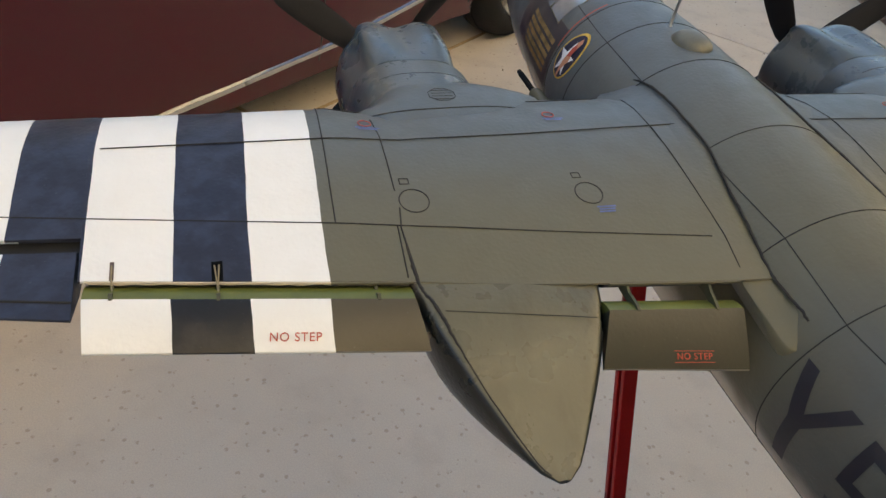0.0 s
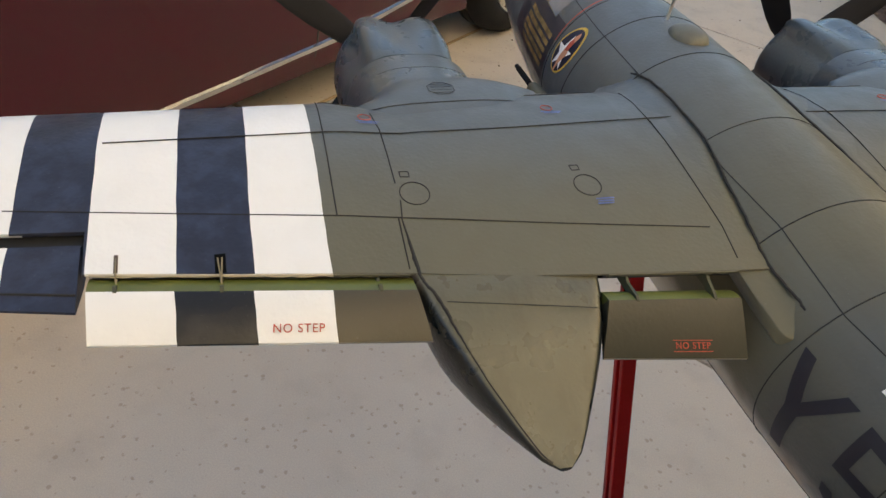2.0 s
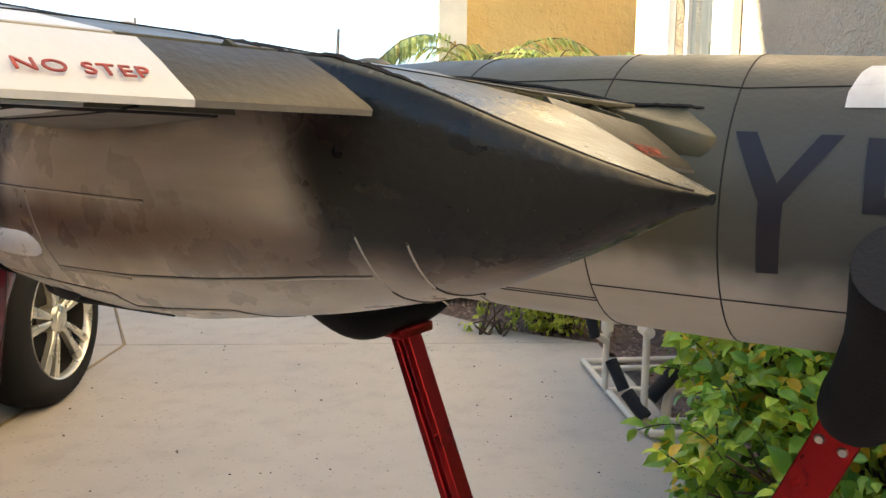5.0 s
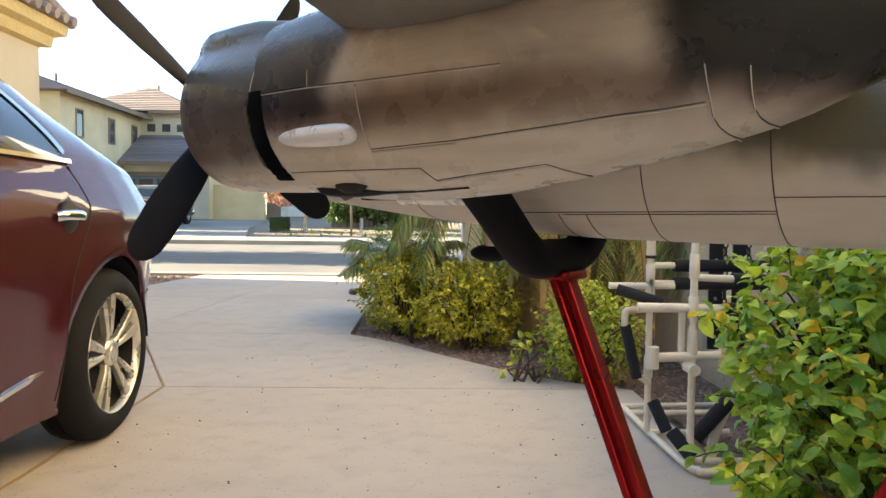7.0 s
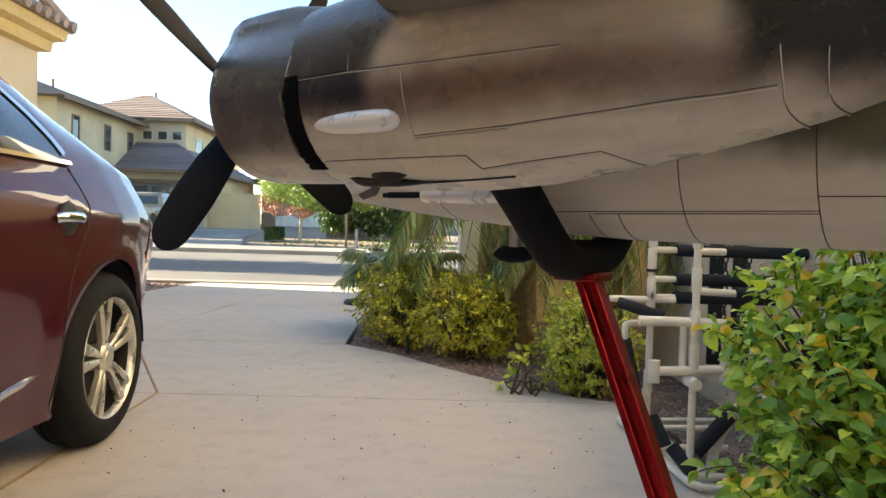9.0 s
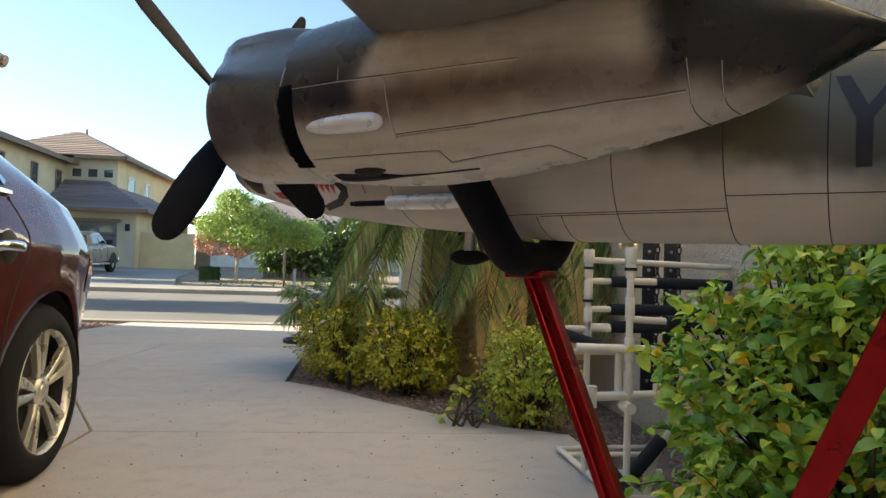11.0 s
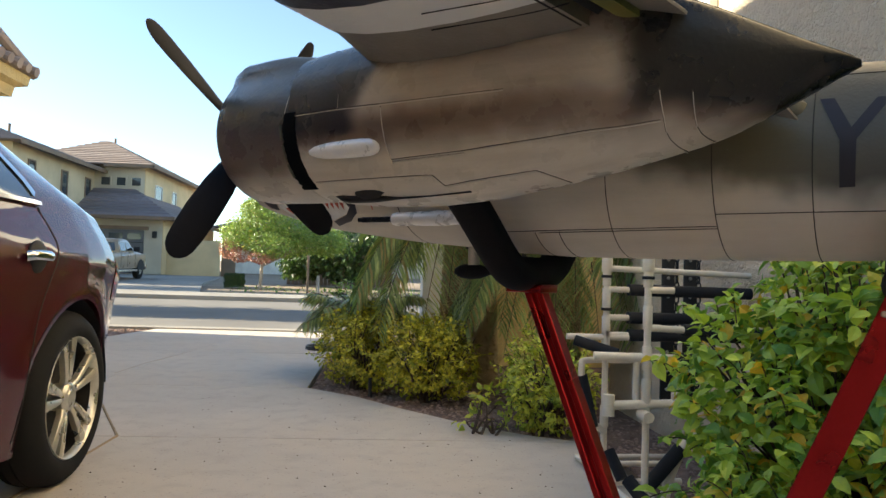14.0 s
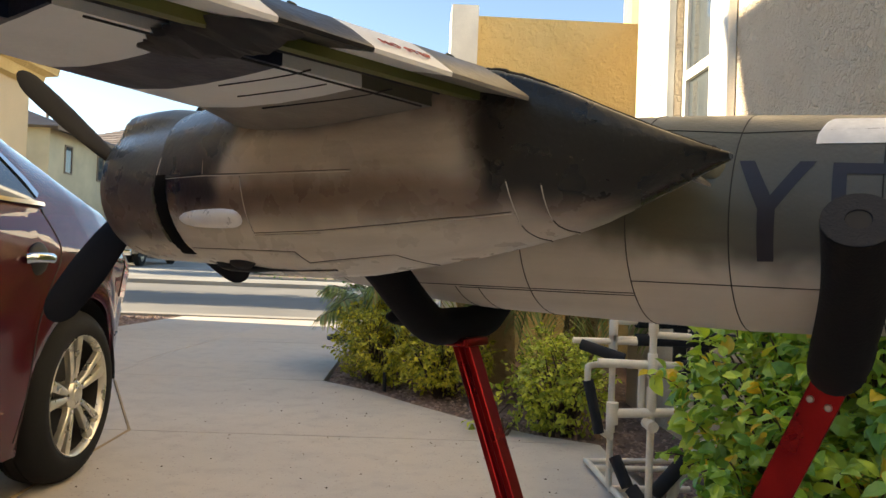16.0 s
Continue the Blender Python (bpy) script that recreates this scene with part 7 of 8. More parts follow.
def shrub(label, blobs, count, mat_, size, seed, kind="oval", stems=9, base=None, shoots=0):
    cx = sum(b[0] for b in blobs) / len(blobs)
    cy = sum(b[1] for b in blobs) / len(blobs)
    if base:
        cx, cy = base
    sh = thing("shrub", label, "shrub", "shrubs beside the driveway", m=Matrix.Translation((cx, cy, rise(cy))))
    inv = sh.matrix_world.inverted()
    spots = [(inv @ p, v) for p, v in blob_spots([(b[0], b[1], b[2], b[3], b[4]) for b in blobs], count, seed, 0.5, kind == "broad")]
    rng = random.Random(seed + 2)
    bm = bmesh.new()
    # young shoots that stand out of the clump
    for _ in range(shoots):
        b = rng.choice(blobs)
        v = Vector((rng.gauss(0, 1), rng.gauss(0, 1), rng.gauss(0.5, 0.8))).normalized()
        p = inv @ Vector((b[0] + v.x * b[3] * 0.9, b[1] + v.y * b[3] * 0.9, b[2] + v.z * b[4] * 0.9))
        if p.z < 0.06:
            continue
        way = (v * 0.6 + Vector((rng.uniform(-0.5, 0.5), rng.uniform(-0.5, 0.5), rng.uniform(0.2, 0.9)))).normalized()
        path = [p + way * (0.022 * i) + Vector((0, 0, -0.0012 * i * i)) for i in range(rng.randint(4, 8))]
        tube(bm, path, 0.002, 4)
        spots += [(q, (way + Vector((rng.uniform(-1, 1), rng.uniform(-1, 1), rng.uniform(-0.4, 0.6))) * 1.3).normalized()) for q in path[1:] for _ in range(2)]
    leaves("foliage", spots, mat_, sh, size, seed + 1, kind)
    for _ in range(stems):
        b = rng.choice(blobs)
        a, r = rng.uniform(0, 6.28), rng.uniform(0.2, 0.95)
        tip = Vector((b[0] - cx + r * b[3] * math.cos(a), b[1] - cy + r * b[3] * math.sin(a), b[2] + b[4] * rng.uniform(0.1, 0.85) - rise(cy)))
        root = Vector((rng.uniform(-0.08, 0.08), rng.uniform(-0.08, 0.08), -0.02))
        mid = root.lerp(tip, 0.5) + Vector((rng.uniform(-0.05, 0.05), rng.uniform(-0.05, 0.05), rng.uniform(-0.02, 0.06)))
        path = smooth_path([root, mid, tip], 5)
        tube(bm, path, 0.006, 5, rr=[0.009 * (1 - 0.75 * i / (len(path) - 1)) for i in range(len(path))])
    part("stem_frame", bm, M_TWIG, sh, "brown stems")
    return sh


shrub("clipped yellow-green shrub in the gravel bed", [(-0.22, 5.70, 0.30, 0.22, 0.27), (0.0, 5.45, 0.31, 0.25, 0.28), (-0.1, 5.9, 0.33, 0.25, 0.28)], 13000, M_LEAFYEL, 0.030, 21, stems=40, shoots=130)
shrub("clipped yellow-green shrub beside the driveway", [(0.30, 5.10, 0.30, 0.25, 0.27), (0.50, 5.05, 0.29, 0.24, 0.27), (0.42, 5.35, 0.32, 0.26, 0.27)], 13500, M_LEAFYEL, 0.030, 31, stems=40, shoots=130)
shrub("leafy green shrub at the corner of the bed", [(0.93, 4.12, 0.26, 0.19, 0.25), (1.10, 4.05, 0.24, 0.18, 0.24), (1.02, 4.3, 0.30, 0.20, 0.26)], 8500, M_LEAFSHRUB, 0.032, 41, stems=30, shoots=50)
shrub("thin green runner at the concrete edge", [(0.70, 4.16, 0.10, 0.13, 0.16), (0.62, 4.05, 0.04, 0.16, 0.05)], 260, M_LEAFSHRUB, 0.045, 45, "broad", stems=12)
shrub("tall hibiscus bush with yellowing broad leaves", [(1.15, 2.05, 0.55, 0.22, 0.27), (1.38, 1.95, 0.68, 0.28, 0.32), (1.50, 1.80, 0.62, 0.34, 0.42), (1.20, 1.85, 0.36, 0.30, 0.32), (1.0, 1.72, 0.22, 0.16, 0.20), (1.45, 1.55, 0.35, 0.34, 0.34), (1.5, 2.15, 0.80, 0.24, 0.24)], 16000, M_LEAF, 0.045, 51, "broad", stems=190, base=(1.40, 1.85), shoots=150)
shrub("broad-leaved bush in shade", [(1.45, 0.9, 0.5, 0.30, 0.45), (1.45, 1.3, 0.5, 0.30, 0.45)], 2600, M_LEAF, 0.052, 55, "broad", stems=16)
shrub("fresh green shrub behind the fan palm", [(-0.28, 6.85, 0.45, 0.28, 0.40), (0.05, 7.0, 0.40, 0.28, 0.40)], 2600, M_LEAFTREE, 0.045, 57, stems=14)


def frond(bm_rib, verts, faces, root, way, length, droop, leaf, count, rng, up=0.5):
    d = Vector(way).normalized()
    pts = []
    for i in range(15):
        t = i / 14
        pts.append(Vector(root) + d * (length * t * (1 - 0.12 * t)) + Vector((0, 0, length * (up * t - droop * t * t))))
    tube(bm_rib, pts, 0.008, 5, rr=[0.010 * (1 - 0.85 * i / 14) for i in range(15)])
    for k in range(count):
        t = 0.14 + 0.86 * k / count
        i = min(13, int(t * 14))
        p = pts[i].lerp(pts[i + 1], t * 14 - i)
        tan = (pts[i + 1] - pts[i]).normalized()
        sd = tan.cross(Vector((0, 0, 1))).normalized()
        for s in (1, -1):
            l = leaf * (0.45 + 0.9 * math.sin(math.pi * min(1, t * 0.9 + 0.08))) * rng.uniform(0.85, 1.1)
            w = (sd * s * 0.85 + tan * 0.65 + Vector((0, 0, rng.uniform(-0.45, 0.05)))).normalized()
            q = p + w * l * 0.55 + Vector((0, 0, -0.03 * l))
            e = p + w * l + Vector((0, 0, -0.38 * l))
            n_ = w.cross(Vector((0, 0, 1)))
            n_ = n_.normalized() * 0.0085 if n_.length > 0.01 else Vector((0.0085, 0, 0))
            b = len(verts)
            verts += [p - n_ * 0.6, p + n_ * 0.6, q + n_, q - n_, e]
            faces += [(b, b + 1, b + 2, b + 3), (b + 3, b + 2, b + 4)]


def palm(name, label, base, height, crown, fronds, seed, trunk_r):
    pl = thing(name, label, "palm", "palms in the bed", m=Matrix.Translation(base))
    rng = random.Random(seed)
    bm = bmesh.new()
    rings = []
    for i in range(17):
        t = i / 16
        r = trunk_r * (1.15 - 0.3 * t) * (1 + 0.05 * (i % 2))
        rings.append([Vector((r * math.cos(a), r * math.sin(a), height * t)) for a in [2 * math.pi * k / 16 for k in range(16)]])
    loft(bm, rings)
    tr = part("trunk", bm, M_TRUNK, pl, "tan cross-hatched palm trunk")
    bm = bmesh.new()
    for i in range(int(height * 26)):
        for k in range(9):
            a = 2 * math.pi * (k + 0.5 * (i % 2)) / 9
            z = i / 26
            q = Matrix.Rotation(a, 4, "Z") @ Matrix.Translation((trunk_r * (1.13 - 0.3 * z / height), 0, z)) @ Matrix.Rotation(radians(-18), 4, "Y")
            box(bm, -0.008, -trunk_r * 0.30, 0, 0.014, trunk_r * 0.30, 0.045, q)
    part("stub_sheath", bm, M_TRUNK, tr, "cut frond stubs")
    rib = bmesh.new()
    verts, faces = [], []
    for az, length, up, droop, leaf, count in fronds:
        frond(rib, verts, faces, (0, 0, height + crown * rng.uniform(-0.05, 0.05)), (math.cos(radians(az)), math.sin(radians(az)), 0.0), length, droop, leaf, count, rng, up)
    part("frond_spine", rib, M_TWIG, pl, "curved frond ribs")
    me = bpy.data.meshes.new("foliage")
    me.from_pydata([tuple(v) for v in verts], [], faces)
    me.materials.append(M_PALM)
    ob = new("foliage", me)
    ob.parent = pl
    tagged(ob, label="narrow green leaflets")


HANG = [(az, 1.15 + 0.12 * math.sin(az), 0.30 + 0.12 * math.cos(1.7 * az), 1.15 + 0.1 * math.sin(2.3 * az), 0.23, 64) for az in range(183, 352, 9)]
ARCH = [(az, 1.2, 0.75 + 0.15 * math.sin(az), 0.95, 0.21, 58) for az in range(5, 365, 30)]
palm("date_palm", "date palm with hanging fronds and a tan hatched trunk", (0.76, 6.02, -0.02), 1.62, 0.1, HANG + ARCH, 61, 0.22)
palm("date_palm", "second date palm close to the stucco wall", (1.42, 5.4, -0.02), 1.5, 0.1, [(az + 6, l * 0.9, u, d * 1.05, w, c) for az, l, u, d, w, c in HANG] + ARCH[::2], 67, 0.11)
palm("fan_palm", "low bushy fan palm by the street end of the bed", (-0.12, 6.45, -0.02), 0.45, 0.12,
     [(az, 0.62 + 0.1 * math.sin(az), 0.55 + 0.4 * ((az // 24) % 3) / 2, 0.55, 0.20, 34) for az in range(0, 360, 24)] + [(az + 10, 0.55, 1.0, 0.5, 0.18, 30) for az in range(0, 360, 40)], 71, 0.09)


def tree(label, base, trunk_h, blobs, count, mat_, size, seed, extra=None):
    tr = thing("tree", label, "tree", "trees along the street", m=Matrix.Translation(base))
    rng = random.Random(seed)
    bm = bmesh.new()
    top = Vector((0.05, 0, trunk_h))
    path = smooth_path([(0, 0, -0.1), (0.03, 0, trunk_h * 0.5), top], 6)
    tube(bm, path, 0.06, 10, rr=[(0.036 + 0.013 * trunk_h) * (1.3 - 0.5 * i / (len(path) - 1)) for i in range(len(path))])
    for b in blobs:
        for _ in range(4):
            v = Vector((rng.gauss(0, 1), rng.gauss(0, 1), rng.gauss(0, 1))).normalized()
            tip = Vector((b[0] + v.x * b[3] * 0.7, b[1] + v.y * b[3] * 0.7, b[2] + v.z * b[4] * 0.6))
            q = smooth_path([top - Vector((0, 0, rng.uniform(0, 0.3))), top.lerp(tip, 0.5) + Vector((0, 0, 0.1)), tip], 4)
            tube(bm, q, 0.03, 6, rr=[0.04 * (1 - 0.85 * i / (len(q) - 1)) for i in range(len(q))])
    part("trunk", bm, M_BARK, tr, "pale slender trunk with limbs")
    rng2 = random.Random(seed + 5)
    spots = []
    for cx, cy, cz, rx, rz in blobs:
        for _ in range(int(count / len(blobs))):
            v = Vector((rng2.gauss(0, 1), rng2.gauss(0, 1), rng2.gauss(0, 1))).normalized()
            k = 0.25 + 0.75 * rng2.random() ** 0.5
            k *= 1 + 0.28 * noise.noise(Vector((cx, cy, cz)) * 2 + v * 3)
            spots.append((Vector((cx + v.x * rx * k, cy + v.y * rx * k, cz + v.z * rz * k)), v + Vector((0, 0, -0.6))))
    leaves("crown", spots, mat_, tr, size, seed + 1)
    if extra:
        ex = []
        for cx, cy, cz, rx, rz in extra[0]:
            for _ in range(extra[2]):
                v = Vector((rng2.gauss(0, 1), rng2.gauss(0, 1), rng2.gauss(0, 1))).normalized()
                ex.append((Vector((cx + v.x * rx, cy + v.y * rx, cz + v.z * rz)), v))
        leaves("blossom", ex, extra[1], tr, size, seed + 2, label="dull pink blossom")
    return tr


M_LEAFAIRY = leaf_mat("airy tree leaf", (0.15, 0.26, 0.06), (0.35, 0.47, 0.11), (0.45, 0.42, 0.14), 0.06)
M_BLOSSOM = leaf_mat("pink blossom", (0.36, 0.14, 0.12), (0.50, 0.30, 0.24), (0.3, 0.1, 0.1), 0.05)
tree("small street tree with airy green crown and pink blossom", (-4.08, 24.0, rise(24)), 0.95,
     [(0.1, 0, 2.25, 0.95, 0.75), (0.85, 0.2, 1.95, 0.9, 0.65), (-0.65, 0, 1.75, 0.75, 0.55), (1.5, 0.3, 1.65, 0.8, 0.55), (0.4, -0.3, 1.45, 0.9, 0.5), (-0.2, 0.2, 2.6, 0.6, 0.45), (2.1, 0.6, 1.6, 0.7, 0.5)], 30000, M_LEAFAIRY, 0.065, 81,
     ([(-0.95, -0.2, 1.25, 0.35, 0.3), (-0.6, -0.3, 1.05, 0.35, 0.2), (0.1, -0.6, 0.98, 0.4, 0.15)], M_BLOSSOM, 600))
tree("dark leafy tree beyond the street", (-1.6, 27.0, rise(27)), 0.8, [(0.0, 0, 1.5, 1.2, 0.9), (1.6, 0, 1.7, 1.3, 0.9), (-1.2, 0.3, 1.15, 1.0, 0.75), (-1.6, 0.4, 0.75, 0.8, 0.5), (0.2, 0.3, 0.7, 1.0, 0.5), (3.4, 0.5, 1.7, 1.3, 0.9)], 9500, M_LEAFDARK, 0.17, 91)
tree("tall tree seen over the house", (9.5, 22.0, rise(22)), 4.6, [(0, 0, 5.8, 1.3, 1.1), (0.9, 0, 6.2, 1.1, 1.0), (-0.9, 0, 5.4, 0.9, 0.8)], 2600, M_LEAFTREE, 0.16, 95)
# trees out of view, added for the dappled shade on road and far driveway
for x_, y_, k_ in ((-10.8, 15.0, 201), (-13.6, 15.3, 211), (-16.4, 15.2, 221), (-15.4, 23.0, 231), (-16.6, 26.2, 241)):
    tree("street tree beside the road, throwing dappled shade", (x_, y_, rise(y_)), 2.4, [(0, 0, 3.3, 1.3, 0.8), (0.9, 0.3, 3.9, 1.1, 0.8), (-0.9, -0.2, 4.2, 1.1, 0.8), (0, 0.2, 4.7, 1.0, 0.6)], 5200, M_LEAFTREE, 0.17, k_)
fence = thing("fence", "low brown timber fence beyond the street", "fence")
for i in range(26):
    bm = bmesh.new()
    x = -3.9 + 0.16 * i
    box(bm, x, 29.0, rise(29) - 0.05, x + 0.145, 29.025, rise(29) + 1.05 + 0.02 * math.sin(3.1 * i), bevel=0.004)
    part("board", bm, M_BROWNTRIM, fence)
for z in (0.25, 0.85):
    bm = bmesh.new()
    box(bm, -3.9, 29.026, rise(29) + z, 0.26, 29.07, rise(29) + z + 0.09)
    part("rail", bm, M_BROWNTRIM, fence)
post_b = thing("marker_post", "slim pale post on the verge", "post")
bm = bmesh.new()
tube(bm, [(-2.05, 22.4, rise(22.4) - 0.05), (-2.05, 22.4, rise(22.4) + 0.02), (-2.05, 22.4, rise(22.4) + 0.5)], 0.045, 8, rr=[0.06, 0.05, 0.045])
part("shaft", bm, M_PAVE, post_b)
stake = thing("stake", "brown timber stake on the verge", "stake")
bm = bmesh.new()
box(bm, -2.40, 22.4, rise(22.4) - 0.05, -2.335, 22.465, rise(22.4) + 1.12, bevel=0.008)
part("shaft", bm, M_BROWNTRIM, stake)
# clipped cube of hedge
hd = thing("hedge", "small clipped dark green cube of hedge", "hedge", m=Matrix.Translation((-4.98, 24.4, rise(24.4))) @ Matrix.Diagonal((0.66, 0.66, 0.78, 1)))
rng = random.Random(17)
sp = []
for _ in range(2200):
    p = Vector((rng.uniform(-0.42, 0.42), rng.uniform(-0.4, 0.4), rng.uniform(0.0, 0.52)))
    ax = rng.randrange(3)
    p[ax] = (0.42, 0.4, 0.52)[ax] * rng.choice((1, -1) if ax < 2 else (1,))
    sp.append((p, Vector((0, 0, 0.3)) + p))
leaves("foliage", sp, M_LEAFDARK, hd, 0.07, 18)
bm = bmesh.new()
box(bm, -0.38, -0.36, 0.0, 0.38, 0.36, 0.48)
part("core", bm, M_LEAFDARK, hd)
rng = random.Random(23)
tufts = tagged(leaves("dry_grass", [(Vector((rng.uniform(-4.6, 2), rng.uniform(21.0, 27), rise(23) + rng.uniform(-0.06, 0.06))), Vector((0, 0, 1))) for _ in range(900)], M_LEAFTREE, None, 0.07, 24), "sparse dry grass and weeds", "grass", kind="stuff")

# ---- the pipe rack ----
rack = thing("pipe_rack", "rack of weathered white plastic pipe with black foam sleeves", "pipe rack")


def pipe(pts, r=0.0135, m=M_PVC, label="", sharp=True):
    bm = bmesh.new()
    tube(bm, pts, r, 12)
    return part("pipe" if m is M_PVC else "foam_sleeve", bm, m, rack, label)


def fitting(p, way, l=0.045, r=0.0182):
    bm = bmesh.new()
    d = Vector(way).normalized()
    tube(bm, [Vector(p) - d * l, Vector(p) - d * (l - 0.002), Vector(p) + d * (l - 0.002), Vector(p) + d * l], r, 12, rr=[r * 0.93, r, r, r * 0.93])
    part("fitting", bm, M_PVC, rack)


AX_, AY_ = 1.075, 2.715   # nearer post
BX_, BY_ = 1.02, 3.06     # farther post
X1 = lambda dx, z, y=AY_: (AX_ + dx, y, z)
pipe([(AX_, AY_, 0.03), (AX_, AY_, 0.965)])
pipe([(BX_, BY_, 0.03), (BX_, BY_, 0.965)])
for z in (0.90, 0.74, 0.585, 0.46):
    fitting((AX_, AY_, z), (0, 0, 1))
for z in (0.90, 0.80, 0.68, 0.62, 0.30):
    fitting((BX_, BY_, z), (0, 0, 1))
for px_, py_ in ((AX_, AY_), (BX_, BY_)):
    fitting((px_, py_, 0.945), (0, 0, 1), 0.03, 0.023)
# rails to the right
pipe([(BX_, BY_, 0.93), (BX_ + 0.82, BY_ + 0.10, 0.915)])
pipe([(BX_ + 0.80, BY_ + 0.10, 0.03), (BX_ + 0.80, BY_ + 0.10, 0.95)])
for z, l in ((0.84, 0.78), (0.72, 0.6), (0.645, 0.75)):
    pipe([(BX_, BY_, z), (BX_ + 0.12, BY_ + 0.015, z)])
    pipe([(BX_ + 0.10, BY_ + 0.012, z), (BX_ + l, BY_ + 0.09, z - 0.004)], 0.026, M_PVCBLACK, "black foam sleeve")
pipe([(AX_, AY_, 0.845), (AX_ + 0.10, AY_, 0.845)])
pipe([(AX_, AY_, 0.70), (AX_ + 0.16, AY_, 0.695)])
pipe([(AX_ + 0.14, AY_, 0.695), (AX_ + 0.55, AY_ + 0.05, 0.675)], 0.024, M_PVCBLACK, "black foam sleeve")
pipe([(AX_ - 0.20, AY_ + 0.02, 0.588), (AX_ + 0.13, AY_, 0.585)], 0.0165)
pipe([(AX_ + 0.11, AY_, 0.585), (AX_ + 0.5, AY_ + 0.04, 0.575)], 0.025, M_PVCBLACK, "black foam sleeve")
pipe([(BX_ - 0.17, BY_, 0.635), (BX_ + 0.10, BY_, 0.635)])
pipe([(BX_ - 0.14, BY_ - 0.02, 0.622), (BX_ + 0.02, BY_ - 0.10, 0.575)], 0.023, M_PVCBLACK, "black foam sleeve")
pipe(smooth_path([(BX_ + 0.5, BY_ + 0.06, 0.535), (BX_ + 0.02, BY_ + 0.03, 0.535), (BX_ - 0.095, BY_ - 0.02, 0.535), (BX_ - 0.11, BY_ - 0.03, 0.52), (BX_ - 0.11, BY_ - 0.03, 0.47)], 4))
pipe([(BX_ - 0.108, BY_ - 0.03, 0.475), (BX_ - 0.055, BY_ - 0.03, 0.26)], 0.022, M_PVCBLACK, "black foam sleeve")
pipe([(BX_ - 0.05, BY_ - 0.03, 0.27), (BX_ + 0.0, BY_ - 0.01, 0.235)], 0.014)
pipe([(AX_ - 0.03, AY_ + 0.03, 0.57), (AX_ - 0.03, AY_ + 0.03, 0.40)])
pipe([(AX_ - 0.135, AY_, 0.405), (AX_ + 0.115, AY_, 0.415)], 0.017)
pipe([(AX_ - 0.145, AY_, 0.365), (AX_ - 0.145, AY_, 0.445)], 0.022)
pipe([(AX_ + 0.12, AY_, 0.375), (AX_ + 0.12, AY_, 0.455)], 0.022)
pipe([(AX_ - 0.01, AY_ - 0.06, 0.37), (AX_ - 0.01, AY_ + 0.02, 0.37)], 0.021)
pipe(smooth_path([(AX_ + 0.10, AY_ + 0.05, 0.0), (AX_ + 0.11, AY_ + 0.05, 0.10), (AX_ + 0.19, AY_ + 0.06, 0.26), (AX_ + 0.30, AY_ + 0.08, 0.285), (AX_ + 0.5, AY_ + 0.1, 0.27)], 5), 0.019)
pipe([(AX_ + 0.03, AY_ + 0.03, 0.10), (AX_ + 0.16, AY_ + 0.05, 0.235)], 0.028, M_PVCBLACK, "black foam sleeve")
# base on the concrete
pipe(smooth_path([(1.95, 2.62, 0.022), (AX_ + 0.08, 2.60, 0.022), (AX_ + 0.0, 2.62, 0.022), (1.045, 2.72, 0.022), (1.03, 3.42, 0.022), (1.06, 3.48, 0.022), (1.55, 3.52, 0.022)], 4))
pipe([(AX_, AY_, 0.022), (AX_ + 0.30, AY_, 0.022)])
pipe([(BX_ + 0.01, BY_ + 0.30, 0.022), (BX_ + 0.45, BY_ + 0.32, 0.022)])
pipe([(BX_, BY_, 0.022), (BX_ + 0.35, BY_ + 0.02, 0.022)])
pipe([(BX_ + 0.01, BY_ - 0.04, 0.165), (BX_ + 0.05, BY_ - 0.10, 0.06)], 0.025, M_PVCBLACK, "black foam sleeve")
pipe([(AX_ - 0.05, AY_ + 0.05, 0.115), (AX_ + 0.0, AY_ - 0.02, 0.045)], 0.027, M_PVCBLACK, "black foam sleeve")
for z in (0.895, 0.755):
    bm = bmesh.new()
    tube(bm, [(BX_, BY_, z - 0.006), (BX_, BY_, z + 0.006)], 0.0235, 14)
    part("clamp_ring", bm, M_DARK, rack)
bm = bmesh.new()
tube(bm, [(AX_, AY_, 0.885), (AX_, AY_, 0.897)], 0.0245, 14)
part("clamp_ring", bm, M_DARK, rack)

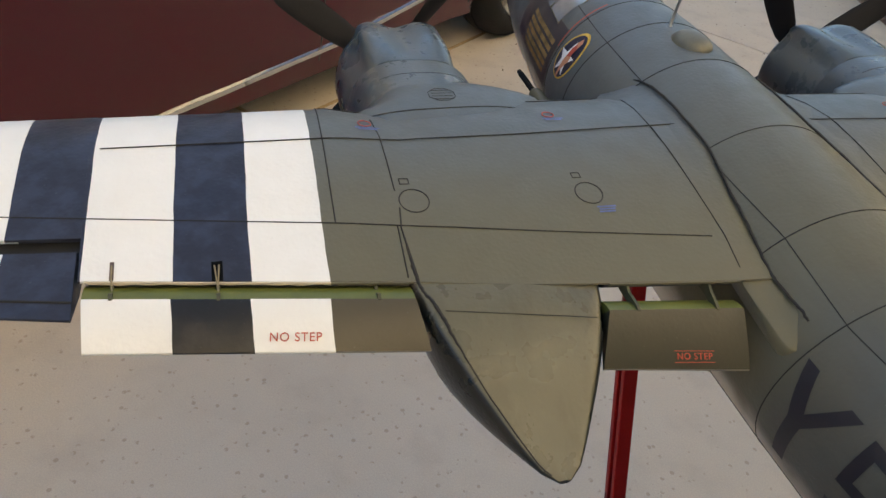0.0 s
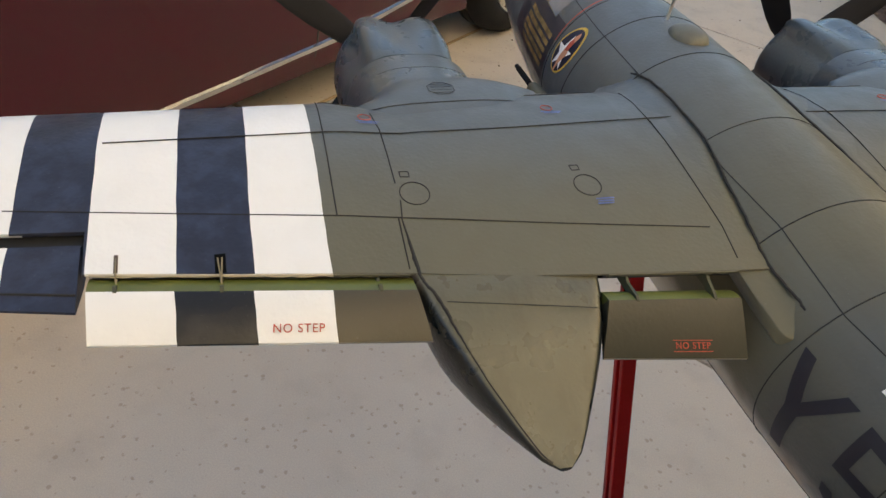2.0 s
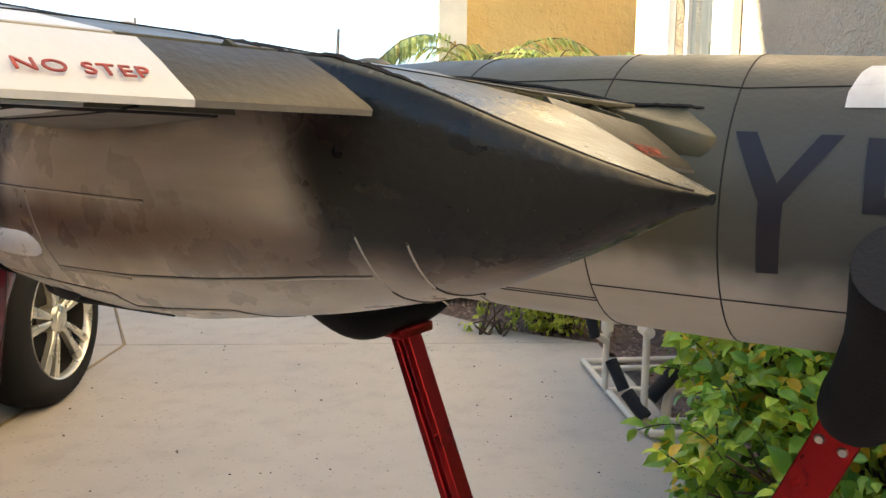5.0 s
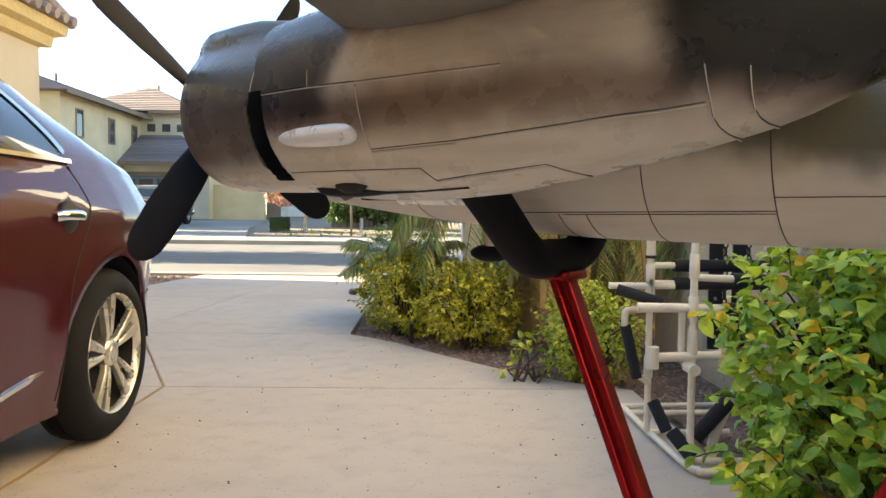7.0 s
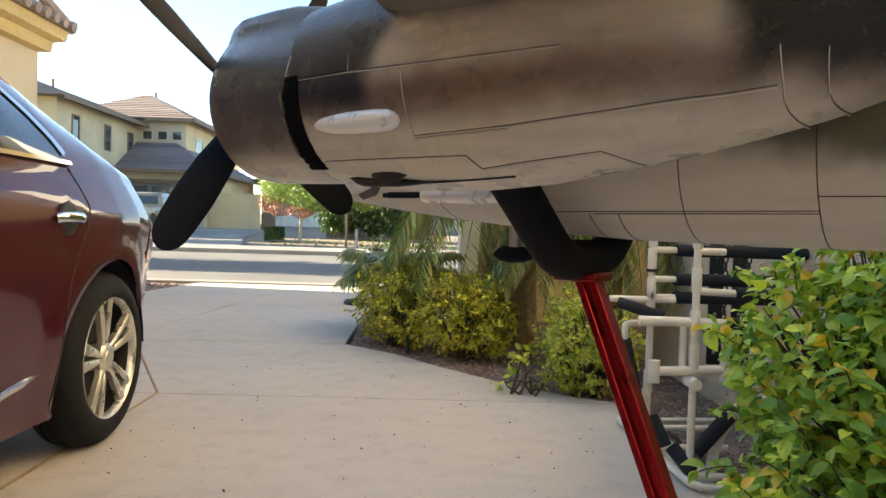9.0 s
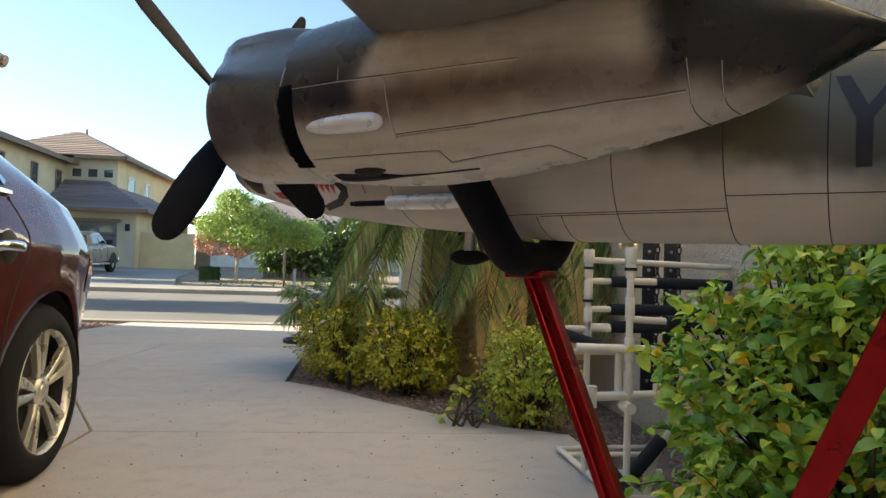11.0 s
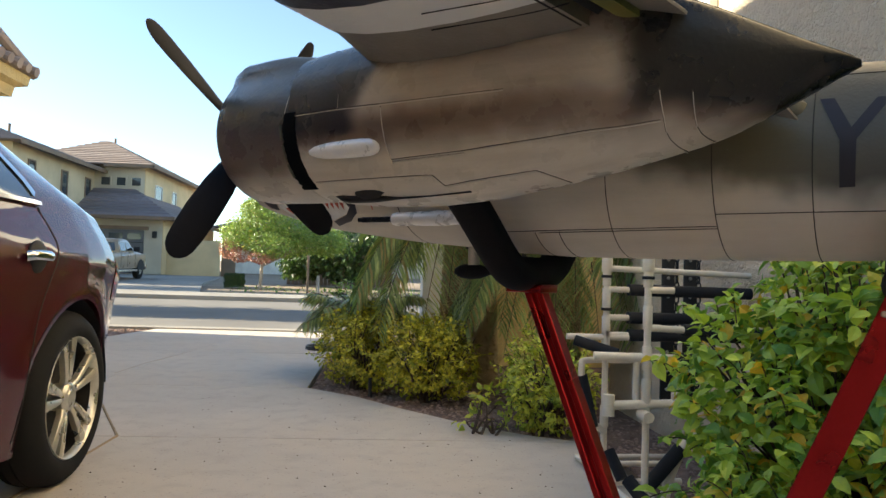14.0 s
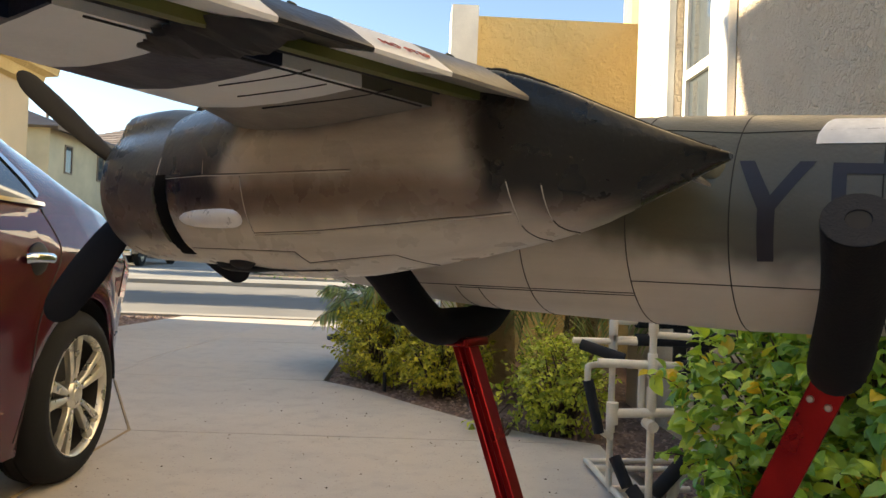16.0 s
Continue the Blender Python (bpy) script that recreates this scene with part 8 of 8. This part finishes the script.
# bicycle rack straps hanging by the wall: black straps with pale studs, chain-like edge
for x0 in (1.42, 1.53):
    st = thing("hanging_strap", "black studded strap hanging beside the pipe rack", "strap", "hanging straps")
    bm = bmesh.new()
    box(bm, x0, 3.46, 0.30, x0 + 0.065, 3.475, 1.2, bevel=0.004)
    part("band", bm, M_DARK, st)
    for k in range(9):
        bm = bmesh.new()
        turned(bm, [(0.0, 0.0), (0.0, 0.009), (0.006, 0.006), (0.007, 0.0)], Matrix.Translation((x0 + 0.03, 3.458, 0.36 + 0.09 * k)) @ Matrix.Rotation(radians(-90), 4, "Z"), 10)
        part("stud", bm, M_STEEL, st)
    bm = bmesh.new()
    for k in range(26):
        q = Matrix.Translation((x0 + 0.075, 3.465, 0.32 + 0.034 * k)) @ Matrix.Rotation(radians(90 * (k % 2)), 4, "Z")
        pts = [q @ Vector((0.011 * math.cos(a), 0, 0.021 * math.sin(a))) for a in [2 * math.pi * i / 8 for i in range(9)]]
        tube(bm, pts, 0.004, 5, caps=False)
    part("chain", bm, M_DARK, st)
# hose by the bed
hose = thing("garden_hose", "coil of black hose at the bed's edge", "hose")
for k, z in enumerate((0.012, 0.034)):
    bm = bmesh.new()
    tube(bm, [(-0.68 + 0.15 * math.cos(a), 8.5 + 0.22 * math.sin(a), z + 0.003 * math.sin(3 * a)) for a in [2 * math.pi * i / 28 for i in range(29)]], 0.012, 8, caps=False)
    part("coil", bm, M_HOSE, hose)
# the low water meter post
post = thing("irrigation_stake", "short dark irrigation stake in the gravel", "stake")
bm = bmesh.new()
tube(bm, [(-0.02, 5.28, -0.02), (-0.02, 5.28, 0.13)], 0.014, 8)
part("stake", bm, M_DARK, post)
# twigs and crumbs on the concrete
rng = random.Random(77)
verts, faces = [], []
for _ in range(170):
    x, y = rng.uniform(-1.2, 0.9), rng.uniform(1.7, 5.2)
    if not inside(x, y, bed) and rise(y) == 0:
        r = rng.uniform(0.002, 0.006)
        b = len(verts)
        verts += [(x - r, y, 0.0005), (x + r, y - r * 0.4, 0.0005), (x + r * 0.3, y + r, 0.0005), (x, y, r)]
        faces += [(b, b + 1, b + 3), (b + 1, b + 2, b + 3), (b + 2, b, b + 3)]
me = bpy.data.meshes.new("crumbs")
me.from_pydata(verts, [], faces)
me.materials.append(M_TWIG)
tagged(new("crumbs", me), "scattered dark leaf crumbs on the concrete", "debris", kind="stuff")
